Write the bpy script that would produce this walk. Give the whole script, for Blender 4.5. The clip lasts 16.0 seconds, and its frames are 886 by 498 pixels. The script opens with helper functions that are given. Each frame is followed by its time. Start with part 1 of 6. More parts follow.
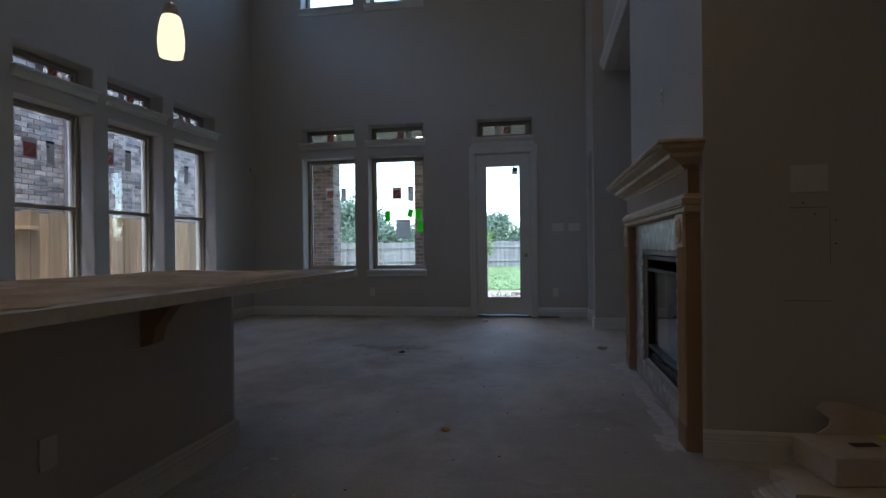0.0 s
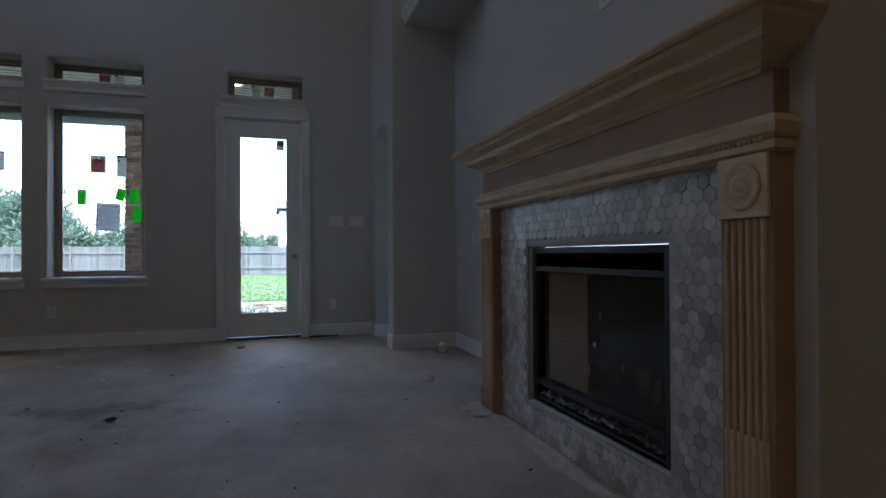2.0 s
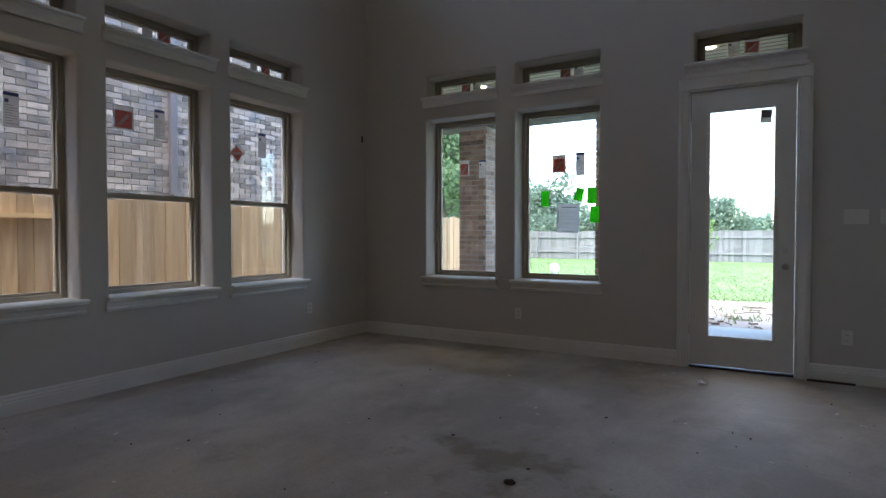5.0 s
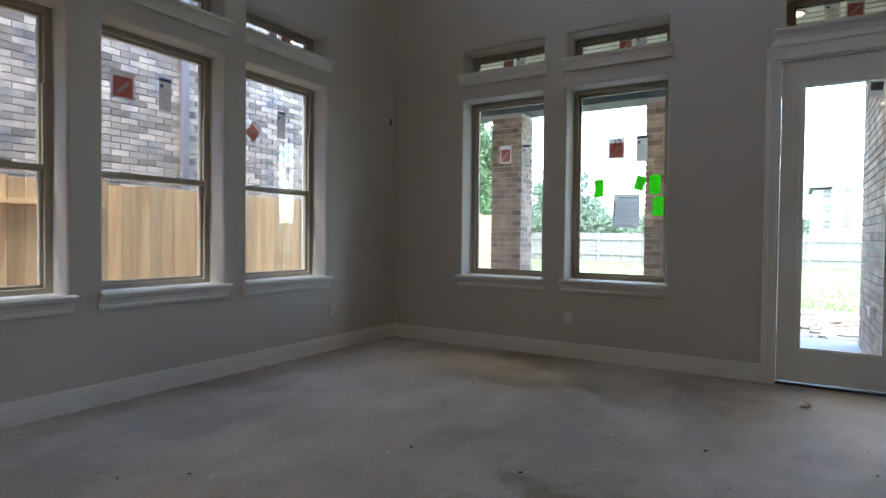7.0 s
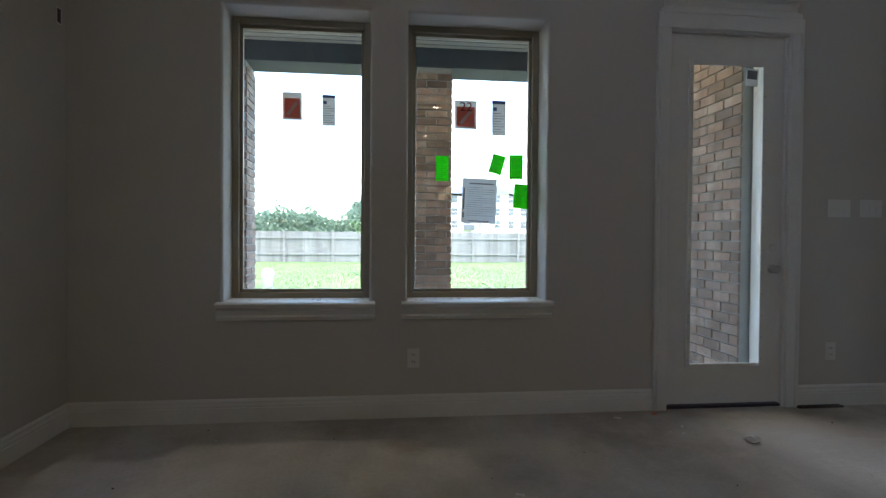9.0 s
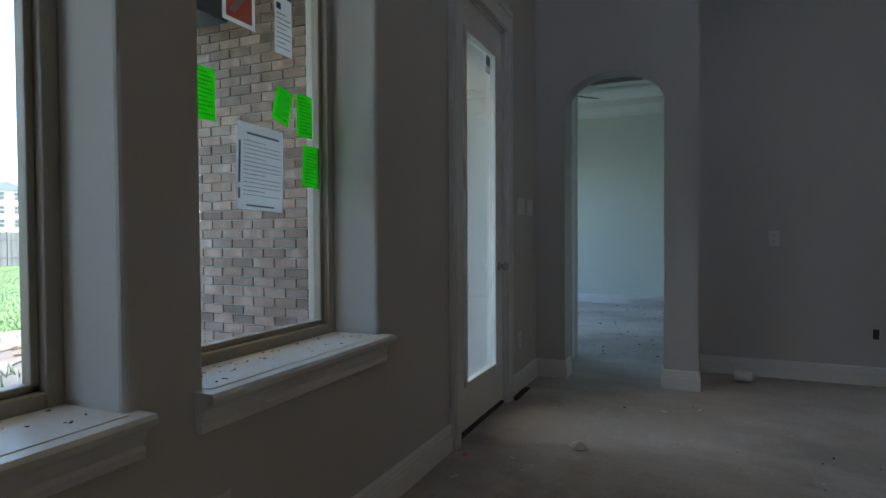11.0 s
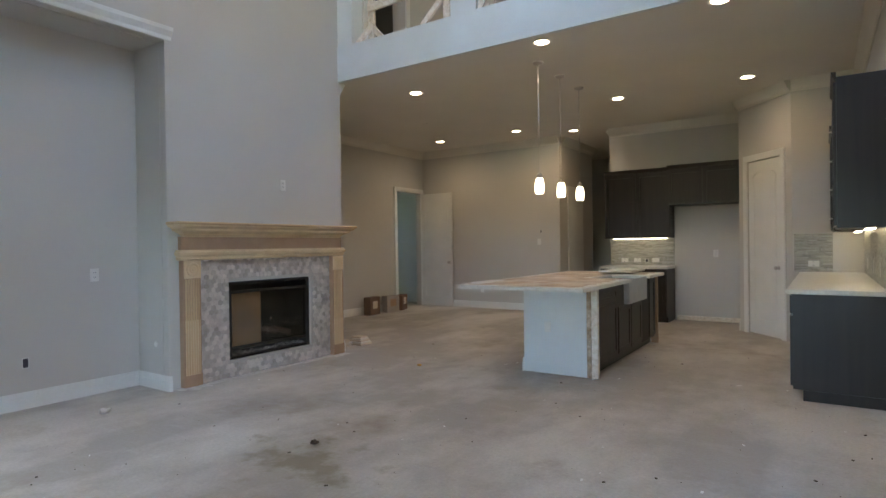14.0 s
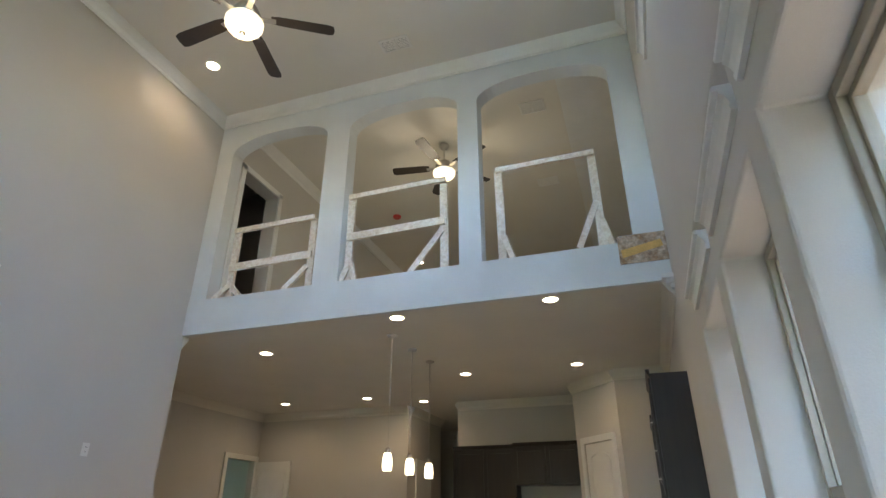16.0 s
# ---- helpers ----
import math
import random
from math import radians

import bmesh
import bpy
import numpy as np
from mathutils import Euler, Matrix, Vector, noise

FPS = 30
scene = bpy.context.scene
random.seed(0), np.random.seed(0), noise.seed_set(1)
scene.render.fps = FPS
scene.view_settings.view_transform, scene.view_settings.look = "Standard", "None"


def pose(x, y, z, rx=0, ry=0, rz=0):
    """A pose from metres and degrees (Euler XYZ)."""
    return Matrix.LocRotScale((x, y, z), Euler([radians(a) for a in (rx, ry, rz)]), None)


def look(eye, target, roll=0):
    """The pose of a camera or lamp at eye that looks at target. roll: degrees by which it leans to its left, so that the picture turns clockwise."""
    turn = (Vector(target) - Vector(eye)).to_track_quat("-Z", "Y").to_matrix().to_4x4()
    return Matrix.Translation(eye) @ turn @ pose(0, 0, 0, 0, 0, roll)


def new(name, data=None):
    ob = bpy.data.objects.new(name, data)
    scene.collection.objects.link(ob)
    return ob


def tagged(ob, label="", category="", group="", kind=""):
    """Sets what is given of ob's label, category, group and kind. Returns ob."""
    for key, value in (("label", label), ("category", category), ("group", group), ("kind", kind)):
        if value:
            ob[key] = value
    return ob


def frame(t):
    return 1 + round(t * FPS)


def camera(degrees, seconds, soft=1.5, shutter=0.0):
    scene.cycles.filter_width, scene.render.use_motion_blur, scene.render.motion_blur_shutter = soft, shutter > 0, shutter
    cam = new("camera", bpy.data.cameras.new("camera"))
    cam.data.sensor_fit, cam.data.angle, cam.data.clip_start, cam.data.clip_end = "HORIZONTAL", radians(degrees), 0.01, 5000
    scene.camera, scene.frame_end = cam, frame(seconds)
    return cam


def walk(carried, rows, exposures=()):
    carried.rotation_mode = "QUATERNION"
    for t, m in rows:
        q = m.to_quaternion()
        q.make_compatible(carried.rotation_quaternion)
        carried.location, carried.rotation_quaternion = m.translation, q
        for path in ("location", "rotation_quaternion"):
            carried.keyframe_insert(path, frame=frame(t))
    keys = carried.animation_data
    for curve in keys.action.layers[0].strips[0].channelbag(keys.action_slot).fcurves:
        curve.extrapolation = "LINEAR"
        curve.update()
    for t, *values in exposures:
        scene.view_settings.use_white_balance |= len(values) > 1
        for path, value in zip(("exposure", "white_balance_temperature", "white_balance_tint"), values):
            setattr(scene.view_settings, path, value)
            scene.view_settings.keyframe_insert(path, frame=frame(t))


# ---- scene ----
cam = camera(76.0, 16.0)
PATH = [
    (0, (1.282, 0.539, 1.046), (0.934, 2.508, 1.042), -0.7),
    (0.5, (1.21, 1.13, 0.996), (1.037, 3.122, 0.997), -0.5),
    (1, (1.051, 1.645, 0.954), (1.185, 3.641, 0.959), -0.5),
    (1.5, (0.879, 2.077, 0.934), (1.3, 4.033, 0.94), -0.4),
    (2, (0.727, 2.408, 0.94), (1.32, 4.318, 0.958), -0.3),
    (2.5, (0.555, 2.668, 0.989), (1.195, 4.562, 1.002), -0.4),
    (3, (0.524, 2.937, 1.037), (1.039, 4.869, 0.995), -0.8),
    (3.5, (0.597, 3.258, 1.077), (0.656, 5.256, 1.009), -0.6),
    (4, (0.655, 3.537, 1.133), (0.31, 5.506, 1.065), -0.5),
    (4.5, (0.752, 3.667, 1.178), (-0.038, 5.503, 1.113), -0.1),
    (5, (0.953, 3.591, 1.182), (-0.058, 5.316, 1.134), -0.0),
    (5.2, (0.986, 3.58, 1.202), (-0.069, 5.279, 1.15), 0.2),
    (7.3, (0.168, 4.278, 1.094), (-0.876, 5.984, 1.054), 0.8),
    (7.5, (-0.001, 4.448, 1.098), (-0.981, 6.191, 1.058), 0.9),
    (8, (-0.539, 4.769, 1.095), (-1.227, 6.646, 1.06), 0.9),
    (8.2, (-0.756, 4.898, 1.091), (-1.287, 6.826, 1.059), 0.8),
    (10.3, (-2.41, 7.185, 1.147), (-0.958, 8.558, 1.089), 0.2),
    (10.5, (-2.439, 7.443, 1.115), (-0.849, 8.655, 1.067), 0.0),
    (11, (-2.496, 7.924, 1.116), (-0.672, 8.744, 1.071), -0.3),
    (11.5, (-2.5, 8.3, 1.105), (-0.524, 8.604, 1.05), -0.1),
    (12, (-2.62, 8.59, 1.13), (-0.648, 8.27, 1.085), -0.3),
    (12.5, (-2.725, 8.755, 1.15), (-0.941, 7.852, 1.11), -0.6),
    (13, (-2.9, 8.7, 1.195), (-1.333, 7.458, 1.145), -0.8),
    (13.5, (-2.963, 8.68, 1.234), (-1.624, 7.195, 1.175), -0.9),
    (14, (-2.961, 8.701, 1.315), (-1.845, 7.041, 1.302), -0.8),
    (14.5, (-2.962, 8.668, 1.377), (-2.069, 6.902, 1.666), -0.9),
    (15, (-2.934, 8.652, 1.367), (-2.211, 6.878, 1.941), -0.6),
    (15.5, (-2.92, 8.654, 1.388), (-2.289, 6.907, 2.129), -0.4),
    (16, (-2.931, 8.657, 1.411), (-2.349, 6.949, 2.274), 0.0),
]
EXPOSURES = [(t, e, kelvin, tint) for t, e, kelvin, tint in ((0.0, 3.0, 5750, 11), (1.0, 2.58, 5700, 11), (1.5, 2.6, 5700, 11), (2.5, 4.1, 5850, 12), (3.5, 4.42, 6250, 11), (4.2, 3.9, 6300, 11), (5.0, 3.5, 6350, 12), (7.5, 4.25, 6450, 10), (8.2, 4.2, 6450, 10), (10.3, 2.65, 6350, 6), (11.0, 3.2, 6400, 6), (11.5, 3.45, 6500, 6), (12.5, 4.15, 6800, 7), (13.5, 5.05, 6550, 7), (14.5, 5.45, 6400, 7), (15.0, 5.5, 6400, 7), (16.0, 5.2, 6350, 7))]
walk(cam, [(t, look(eye, target, roll)) for t, eye, target, roll in PATH], EXPOSURES)

# ---- sky, sun ----
SKY = 0.15
world = bpy.data.worlds.new("overcast_sky")
scene.world = world
world.use_nodes = True
wn = world.node_tree
sky = wn.nodes.new("ShaderNodeTexSky")
sky.sky_type, sky.sun_disc = "NISHITA", False
sky.sun_elevation, sky.sun_rotation = radians(62), radians(170)
sky.air_density, sky.dust_density, sky.ozone_density = 1.0, 1.2, 1.0
wn.links.new(sky.outputs[0], wn.nodes["Background"].inputs[0])
wn.nodes["Background"].inputs[1].default_value = SKY
sun_data = bpy.data.lights.new("sun", "SUN")
sun_data.energy, sun_data.angle, sun_data.color = 1.0, radians(40), (1.0, 0.97, 0.93)
sun = new("sun", sun_data)
sun.matrix_world = look((4, -20, 42), (0, 0, 0))

# daylight entering by the garden door
day = bpy.data.lights.new("door_daylight", "AREA")
day.shape, day.size, day.size_y, day.energy, day.color, day.spread = "RECTANGLE", 0.48, 1.7, 0.13, (1.0, 0.97, 0.96), radians(75)
new("door_daylight", day).matrix_world = look((0.70, 9.20, 1.35), (0.95, 7.75, 0.0))

# ---- small builders ----
XL, XR, XA, YF, YB = -3.37, 2.06, 1.92, 9.10, 3.53      # living room: side walls, garden wall, balcony line
ZC, ZK = 6.50, 3.37                           # living and kitchen ceilings


def node_mat(name):
    m = bpy.data.materials.new(name)
    m.use_nodes = True
    return m, m.node_tree, m.node_tree.nodes["Principled BSDF"]


def surface(name, base, rough=0.6, metal=0.0, var=0.10, scale=3.0, fine=60.0, bump=0.05, tint=None, tint_at=0.55, spec=0.5, per=None, coat=0.0, spread=(0.7, 1.25)):
    """A procedural surface: two scales of variation, fine relief; tint: a second colour in patches; per: 'object' or 'island' variation."""
    m, t, p = node_mat(name)
    n = t.nodes
    pos = n.new("ShaderNodeNewGeometry")
    big, small = n.new("ShaderNodeTexNoise"), n.new("ShaderNodeTexNoise")
    big.inputs["Scale"].default_value, big.inputs["Detail"].default_value = scale, 6.0
    small.inputs["Scale"].default_value, small.inputs["Detail"].default_value = fine, 4.0
    for k in (big, small):
        t.links.new(pos.outputs["Position"], k.inputs["Vector"])
    ramp = n.new("ShaderNodeMapRange")
    ramp.inputs["From Min"].default_value, ramp.inputs["From Max"].default_value = 0.3, 0.7
    ramp.inputs["To Min"].default_value, ramp.inputs["To Max"].default_value = 1 - var, 1 + var
    t.links.new(big.outputs["Fac"], ramp.inputs["Value"])
    ramp2 = n.new("ShaderNodeMapRange")
    ramp2.inputs["From Min"].default_value, ramp2.inputs["From Max"].default_value = 0.3, 0.7
    ramp2.inputs["To Min"].default_value, ramp2.inputs["To Max"].default_value = 1 - var * 0.6, 1 + var * 0.6
    t.links.new(small.outputs["Fac"], ramp2.inputs["Value"])
    mul = n.new("ShaderNodeMath"); mul.operation = "MULTIPLY"
    t.links.new(ramp.outputs[0], mul.inputs[0]); t.links.new(ramp2.outputs[0], mul.inputs[1])
    value = mul.outputs[0]
    if per:
        rnd = n.new("ShaderNodeObjectInfo") if per == "object" else pos
        mr = n.new("ShaderNodeMapRange")
        mr.inputs["To Min"].default_value, mr.inputs["To Max"].default_value = spread
        t.links.new(rnd.outputs["Random" if per == "object" else "Random Per Island"], mr.inputs["Value"])
        mul2 = n.new("ShaderNodeMath"); mul2.operation = "MULTIPLY"
        t.links.new(value, mul2.inputs[0]); t.links.new(mr.outputs[0], mul2.inputs[1])
        value = mul2.outputs[0]
    colour = n.new("ShaderNodeRGB"); colour.outputs[0].default_value = (*base, 1)
    source = colour.outputs[0]
    if tint:
        mix = n.new("ShaderNodeMix"); mix.data_type = "RGBA"
        mix.inputs["A"].default_value, mix.inputs["B"].default_value = (*base, 1), (*tint, 1)
        patch = n.new("ShaderNodeTexNoise")
        patch.inputs["Scale"].default_value, patch.inputs["Detail"].default_value, patch.inputs["Roughness"].default_value = scale * 0.45, 8.0, 0.6
        t.links.new(pos.outputs["Position"], patch.inputs["Vector"])
        step = n.new("ShaderNodeMapRange")
        step.inputs["From Min"].default_value, step.inputs["From Max"].default_value = tint_at - 0.1, tint_at + 0.12
        t.links.new(patch.outputs["Fac"], step.inputs["Value"])
        t.links.new(step.outputs[0], mix.inputs["Factor"])
        source = mix.outputs["Result"]
    out = n.new("ShaderNodeMix"); out.data_type, out.blend_type = "RGBA", "MULTIPLY"
    out.inputs["Factor"].default_value = 1.0
    grey = n.new("ShaderNodeCombineColor")
    for i in range(3):
        t.links.new(value, grey.inputs[i])
    t.links.new(source, out.inputs["A"]); t.links.new(grey.outputs[0], out.inputs["B"])
    t.links.new(out.outputs["Result"], p.inputs["Base Color"])
    p.inputs["Roughness"].default_value, p.inputs["Metallic"].default_value = rough, metal
    p.inputs["Specular IOR Level"].default_value = spec
    p.inputs["Coat Weight"].default_value = coat
    if bump:
        b = n.new("ShaderNodeBump")
        b.inputs["Strength"].default_value, b.inputs["Distance"].default_value = bump, 0.01
        t.links.new(small.outputs["Fac"], b.inputs["Height"])
        t.links.new(b.outputs[0], p.inputs["Normal"])
    return m


def wood(name, base, dark, grain=(1.0, 1.0, 0.06), scale=18.0, rough=0.55, per=None):
    """Streaked wood, the streaks running along the axis whose grain factor is small."""
    m, t, p = node_mat(name)
    n = t.nodes
    pos, mp, noise_tex = n.new("ShaderNodeNewGeometry"), n.new("ShaderNodeMapping"), n.new("ShaderNodeTexNoise")
    mp.inputs["Scale"].default_value = grain
    noise_tex.inputs["Scale"].default_value, noise_tex.inputs["Detail"].default_value, noise_tex.inputs["Distortion"].default_value = scale, 6.0, 0.6
    t.links.new(pos.outputs["Position"], mp.inputs["Vector"]); t.links.new(mp.outputs[0], noise_tex.inputs["Vector"])
    mix = n.new("ShaderNodeMix"); mix.data_type = "RGBA"
    mix.inputs["A"].default_value, mix.inputs["B"].default_value = (*base, 1), (*dark, 1)
    step = n.new("ShaderNodeMapRange")
    step.inputs["From Min"].default_value, step.inputs["From Max"].default_value = 0.4, 0.72
    t.links.new(noise_tex.outputs["Fac"], step.inputs["Value"]); t.links.new(step.outputs[0], mix.inputs["Factor"])
    source = mix.outputs["Result"]
    if per:
        rnd = n.new("ShaderNodeObjectInfo") if per == "object" else pos
        mr = n.new("ShaderNodeMapRange")
        mr.inputs["To Min"].default_value, mr.inputs["To Max"].default_value = 0.7, 1.2
        t.links.new(rnd.outputs["Random" if per == "object" else "Random Per Island"], mr.inputs["Value"])
        grey = n.new("ShaderNodeCombineColor")
        for i in range(3):
            t.links.new(mr.outputs[0], grey.inputs[i])
        out = n.new("ShaderNodeMix"); out.data_type, out.blend_type = "RGBA", "MULTIPLY"
        out.inputs["Factor"].default_value = 1.0
        t.links.new(source, out.inputs["A"]); t.links.new(grey.outputs[0], out.inputs["B"])
        source = out.outputs["Result"]
    t.links.new(source, p.inputs["Base Color"])
    p.inputs["Roughness"].default_value = rough
    b = n.new("ShaderNodeBump"); b.inputs["Strength"].default_value, b.inputs["Distance"].default_value = 0.12, 0.004
    t.links.new(noise_tex.outputs["Fac"], b.inputs["Height"]); t.links.new(b.outputs[0], p.inputs["Normal"])
    return m


def glowing(name, colour, strength):
    m, t, p = node_mat(name)
    p.inputs["Base Color"].default_value = (*colour, 1)
    p.inputs["Emission Color"].default_value, p.inputs["Emission Strength"].default_value = (*colour, 1), strength
    return m


def clear_glass(name, tint=(0.96, 0.98, 0.97), gloss=0.05):
    m, t, p = node_mat(name)
    n = t.nodes
    n.remove(p)
    tr, gl, mix, fr = n.new("ShaderNodeBsdfTransparent"), n.new("ShaderNodeBsdfGlossy"), n.new("ShaderNodeMixShader"), n.new("ShaderNodeLayerWeight")
    tr.inputs[0].default_value = (*tint, 1)
    gl.inputs["Roughness"].default_value = 0.01
    power, lift = n.new("ShaderNodeMath"), n.new("ShaderNodeMath")
    power.operation, lift.operation = "POWER", "MULTIPLY_ADD"
    power.inputs[1].default_value, lift.inputs[1].default_value, lift.inputs[2].default_value = 4.0, 0.85, gloss
    fr.inputs["Blend"].default_value = 0.5
    t.links.new(fr.outputs["Facing"], power.inputs[0]); t.links.new(power.outputs[0], lift.inputs[0])
    t.links.new(lift.outputs[0], mix.inputs[0]); t.links.new(tr.outputs[0], mix.inputs[1]); t.links.new(gl.outputs[0], mix.inputs[2])
    t.links.new(mix.outputs[0], n["Material Output"].inputs["Surface"])
    return m


def slab_concrete(name):
    """A raw slab: grey cement, pale swept dust in broad patches, brown mud films, trowel mottling and one damp stain."""
    m, t, p = node_mat(name)
    n = t.nodes
    pos = n.new("ShaderNodeNewGeometry")

    def cloud(scale, detail, rough, lo, hi, stretch=(1, 1, 1), shift=0.0):
        mp, tex, mr = n.new("ShaderNodeMapping"), n.new("ShaderNodeTexNoise"), n.new("ShaderNodeMapRange")
        mp.inputs["Scale"].default_value, mp.inputs["Location"].default_value = stretch, (shift, shift * 0.7, 0)
        tex.inputs["Scale"].default_value, tex.inputs["Detail"].default_value, tex.inputs["Roughness"].default_value = scale, detail, rough
        mr.inputs["From Min"].default_value, mr.inputs["From Max"].default_value = lo, hi
        t.links.new(pos.outputs["Position"], mp.inputs["Vector"]); t.links.new(mp.outputs[0], tex.inputs["Vector"]); t.links.new(tex.outputs["Fac"], mr.inputs["Value"])
        return mr.outputs[0], tex.outputs["Fac"]

    def over(a, colour, fac, most):
        mix, k = n.new("ShaderNodeMix"), n.new("ShaderNodeMath")
        mix.data_type, k.operation = "RGBA", "MULTIPLY"
        k.inputs[1].default_value = most
        t.links.new(fac, k.inputs[0]); t.links.new(k.outputs[0], mix.inputs["Factor"])
        t.links.new(a, mix.inputs["A"])
        mix.inputs["B"].default_value = (*colour, 1)
        return mix.outputs["Result"]
    base = n.new("ShaderNodeRGB"); base.outputs[0].default_value = (0.40, 0.375, 0.35, 1)
    dust, _ = cloud(0.75, 7, 0.62, 0.44, 0.60, (1, 0.6, 1))
    mud, _ = cloud(0.9, 8, 0.68, 0.55, 0.72, (1, 1, 1), 7.3)
    speck, fine = cloud(46, 4, 0.7, 0.35, 0.7)
    scuff, _ = cloud(5.5, 6, 0.75, 0.52, 0.68, (0.5, 1.6, 1), 3.1)
    c = over(base.outputs[0], (0.64, 0.61, 0.58), dust, 0.9)
    c = over(c, (0.24, 0.185, 0.135), mud, 0.6)
    c = over(c, (0.62, 0.61, 0.60), scuff, 0.22)
    c = over(c, (0.26, 0.24, 0.22), speck, 0.30)
    off = n.new("ShaderNodeVectorMath"); off.operation = "DISTANCE"
    sq = n.new("ShaderNodeMapping"); sq.inputs["Scale"].default_value = (1.0, 1.6, 1.0)
    t.links.new(pos.outputs["Position"], sq.inputs["Vector"]); t.links.new(sq.outputs[0], off.inputs[0])
    off.inputs[1].default_value = (-0.28, 6.28 * 1.6, 0.0)
    ring, wob, _k = n.new("ShaderNodeMapRange"), n.new("ShaderNodeMath"), n.new("ShaderNodeMath")
    wob.operation = "ADD"
    edge, edge_raw = cloud(4.0, 6, 0.6, 0.3, 0.7)
    t.links.new(off.outputs["Value"], wob.inputs[0]); t.links.new(edge, wob.inputs[1])
    ring.inputs["From Min"].default_value, ring.inputs["From Max"].default_value, ring.inputs["To Min"].default_value, ring.inputs["To Max"].default_value = 0.55, 0.95, 1.0, 0.0
    t.links.new(wob.outputs[0], ring.inputs["Value"])
    c = over(c, (0.19, 0.17, 0.10), ring.outputs[0], 0.6)
    t.links.new(c, p.inputs["Base Color"])
    p.inputs["Roughness"].default_value, p.inputs["Specular IOR Level"].default_value = 0.72, 0.3
    b = n.new("ShaderNodeBump"); b.inputs["Strength"].default_value, b.inputs["Distance"].default_value = 0.10, 0.008
    t.links.new(fine, b.inputs["Height"]); t.links.new(b.outputs[0], p.inputs["Normal"])
    return m


def thin_paper(name, colour):
    """Paper that lets some light through."""
    m, t, p = node_mat(name)
    n = t.nodes
    p.inputs["Base Color"].default_value, p.inputs["Roughness"].default_value = (*colour, 1), 0.6
    tl, mix = n.new("ShaderNodeBsdfTranslucent"), n.new("ShaderNodeMixShader")
    tl.inputs[0].default_value = (*colour, 1)
    mix.inputs[0].default_value = 0.6
    t.links.new(p.outputs[0], mix.inputs[1]); t.links.new(tl.outputs[0], mix.inputs[2]); t.links.new(mix.outputs[0], n["Material Output"].inputs["Surface"])
    return m


def leafy(m):
    """Let a leaf material pass light through from behind."""
    t = m.node_tree
    p = t.nodes["Principled BSDF"]
    tl, mix = t.nodes.new("ShaderNodeBsdfTranslucent"), t.nodes.new("ShaderNodeMixShader")
    mix.inputs[0].default_value = 0.5
    t.links.new(p.inputs["Base Color"].links[0].from_socket, tl.inputs[0])
    t.links.new(p.outputs[0], mix.inputs[1]); t.links.new(tl.outputs[0], mix.inputs[2])
    t.links.new(mix.outputs[0], t.nodes["Material Output"].inputs["Surface"])
    return m


WALL = surface("greige_wall_paint", (0.55, 0.53, 0.50), rough=0.75, var=0.025, scale=0.9, fine=160, bump=0.10)
WHITE = surface("white_trim_paint", (0.74, 0.74, 0.72), rough=0.45, var=0.03, scale=4, fine=40, bump=0.03)
CEIL = surface("ceiling_paint", (0.70, 0.67, 0.61), rough=0.85, var=0.03, scale=1.2, fine=150, bump=0.10)
PRIMER = surface("primed_drywall", (0.66, 0.69, 0.70), rough=0.8, var=0.05, scale=2.0, fine=120, bump=0.06)
BED_WALL = surface("bedroom_wall_paint", (0.63, 0.66, 0.61), rough=0.75, var=0.03, scale=0.9, fine=160, bump=0.08)
CONCRETE = slab_concrete("dusty_concrete_slab")
FRAME_TAN = surface("tan_window_vinyl", (0.36, 0.325, 0.26), rough=0.5, var=0.04, scale=5, fine=50, bump=0.02)
GLASS = clear_glass("window_glass")
OAK = wood("raw_mantel_wood", (0.58, 0.42, 0.25), (0.44, 0.29, 0.16), grain=(1, 0.08, 1), rough=0.6)
OAK_V = wood("raw_leg_wood", (0.56, 0.40, 0.23), (0.42, 0.27, 0.14), grain=(1, 1, 0.06), rough=0.6)
MDF = surface("brown_fibreboard", (0.36, 0.235, 0.15), rough=0.75, var=0.06, scale=6, fine=120, bump=0.04)
CARVED = surface("carved_pine", (0.62, 0.47, 0.30), rough=0.6, var=0.08, scale=8, fine=90, bump=0.05)
BLACK = surface("black_steel", (0.012, 0.012, 0.013), rough=0.55, metal=0.0, var=0.2, scale=10, fine=70, bump=0.03)
CARD = surface("brown_cardboard", (0.40, 0.27, 0.16), rough=0.85, var=0.08, scale=7, fine=70, bump=0.06)
WCARD = surface("white_cardboard", (0.62, 0.55, 0.47), rough=0.8, var=0.06, scale=7, fine=70, bump=0.05)
DARKCARD = surface("dark_brown_cardboard", (0.17, 0.105, 0.075), rough=0.85, var=0.08, scale=7, fine=70, bump=0.06)
GREYCARD = surface("grey_cardboard", (0.34, 0.30, 0.27), rough=0.85, var=0.08, scale=7, fine=70, bump=0.06)
ESPRESSO = wood("espresso_cabinet_stain", (0.022, 0.016, 0.013), (0.012, 0.009, 0.008), grain=(1, 1, 0.05), rough=0.38)
QUARTZ = surface("speckled_quartz", (0.66, 0.64, 0.60), rough=0.28, var=0.08, scale=30, fine=140, bump=0.0)
DUSTPAPER = surface("dusty_protective_paper", (0.47, 0.37, 0.29), rough=0.85, var=0.18, scale=5, fine=60, bump=0.35, tint=(0.60, 0.54, 0.48), tint_at=0.5)
STEEL = surface("brushed_steel", (0.55, 0.55, 0.55), rough=0.32, metal=1.0, var=0.06, scale=8, fine=120, bump=0.02)
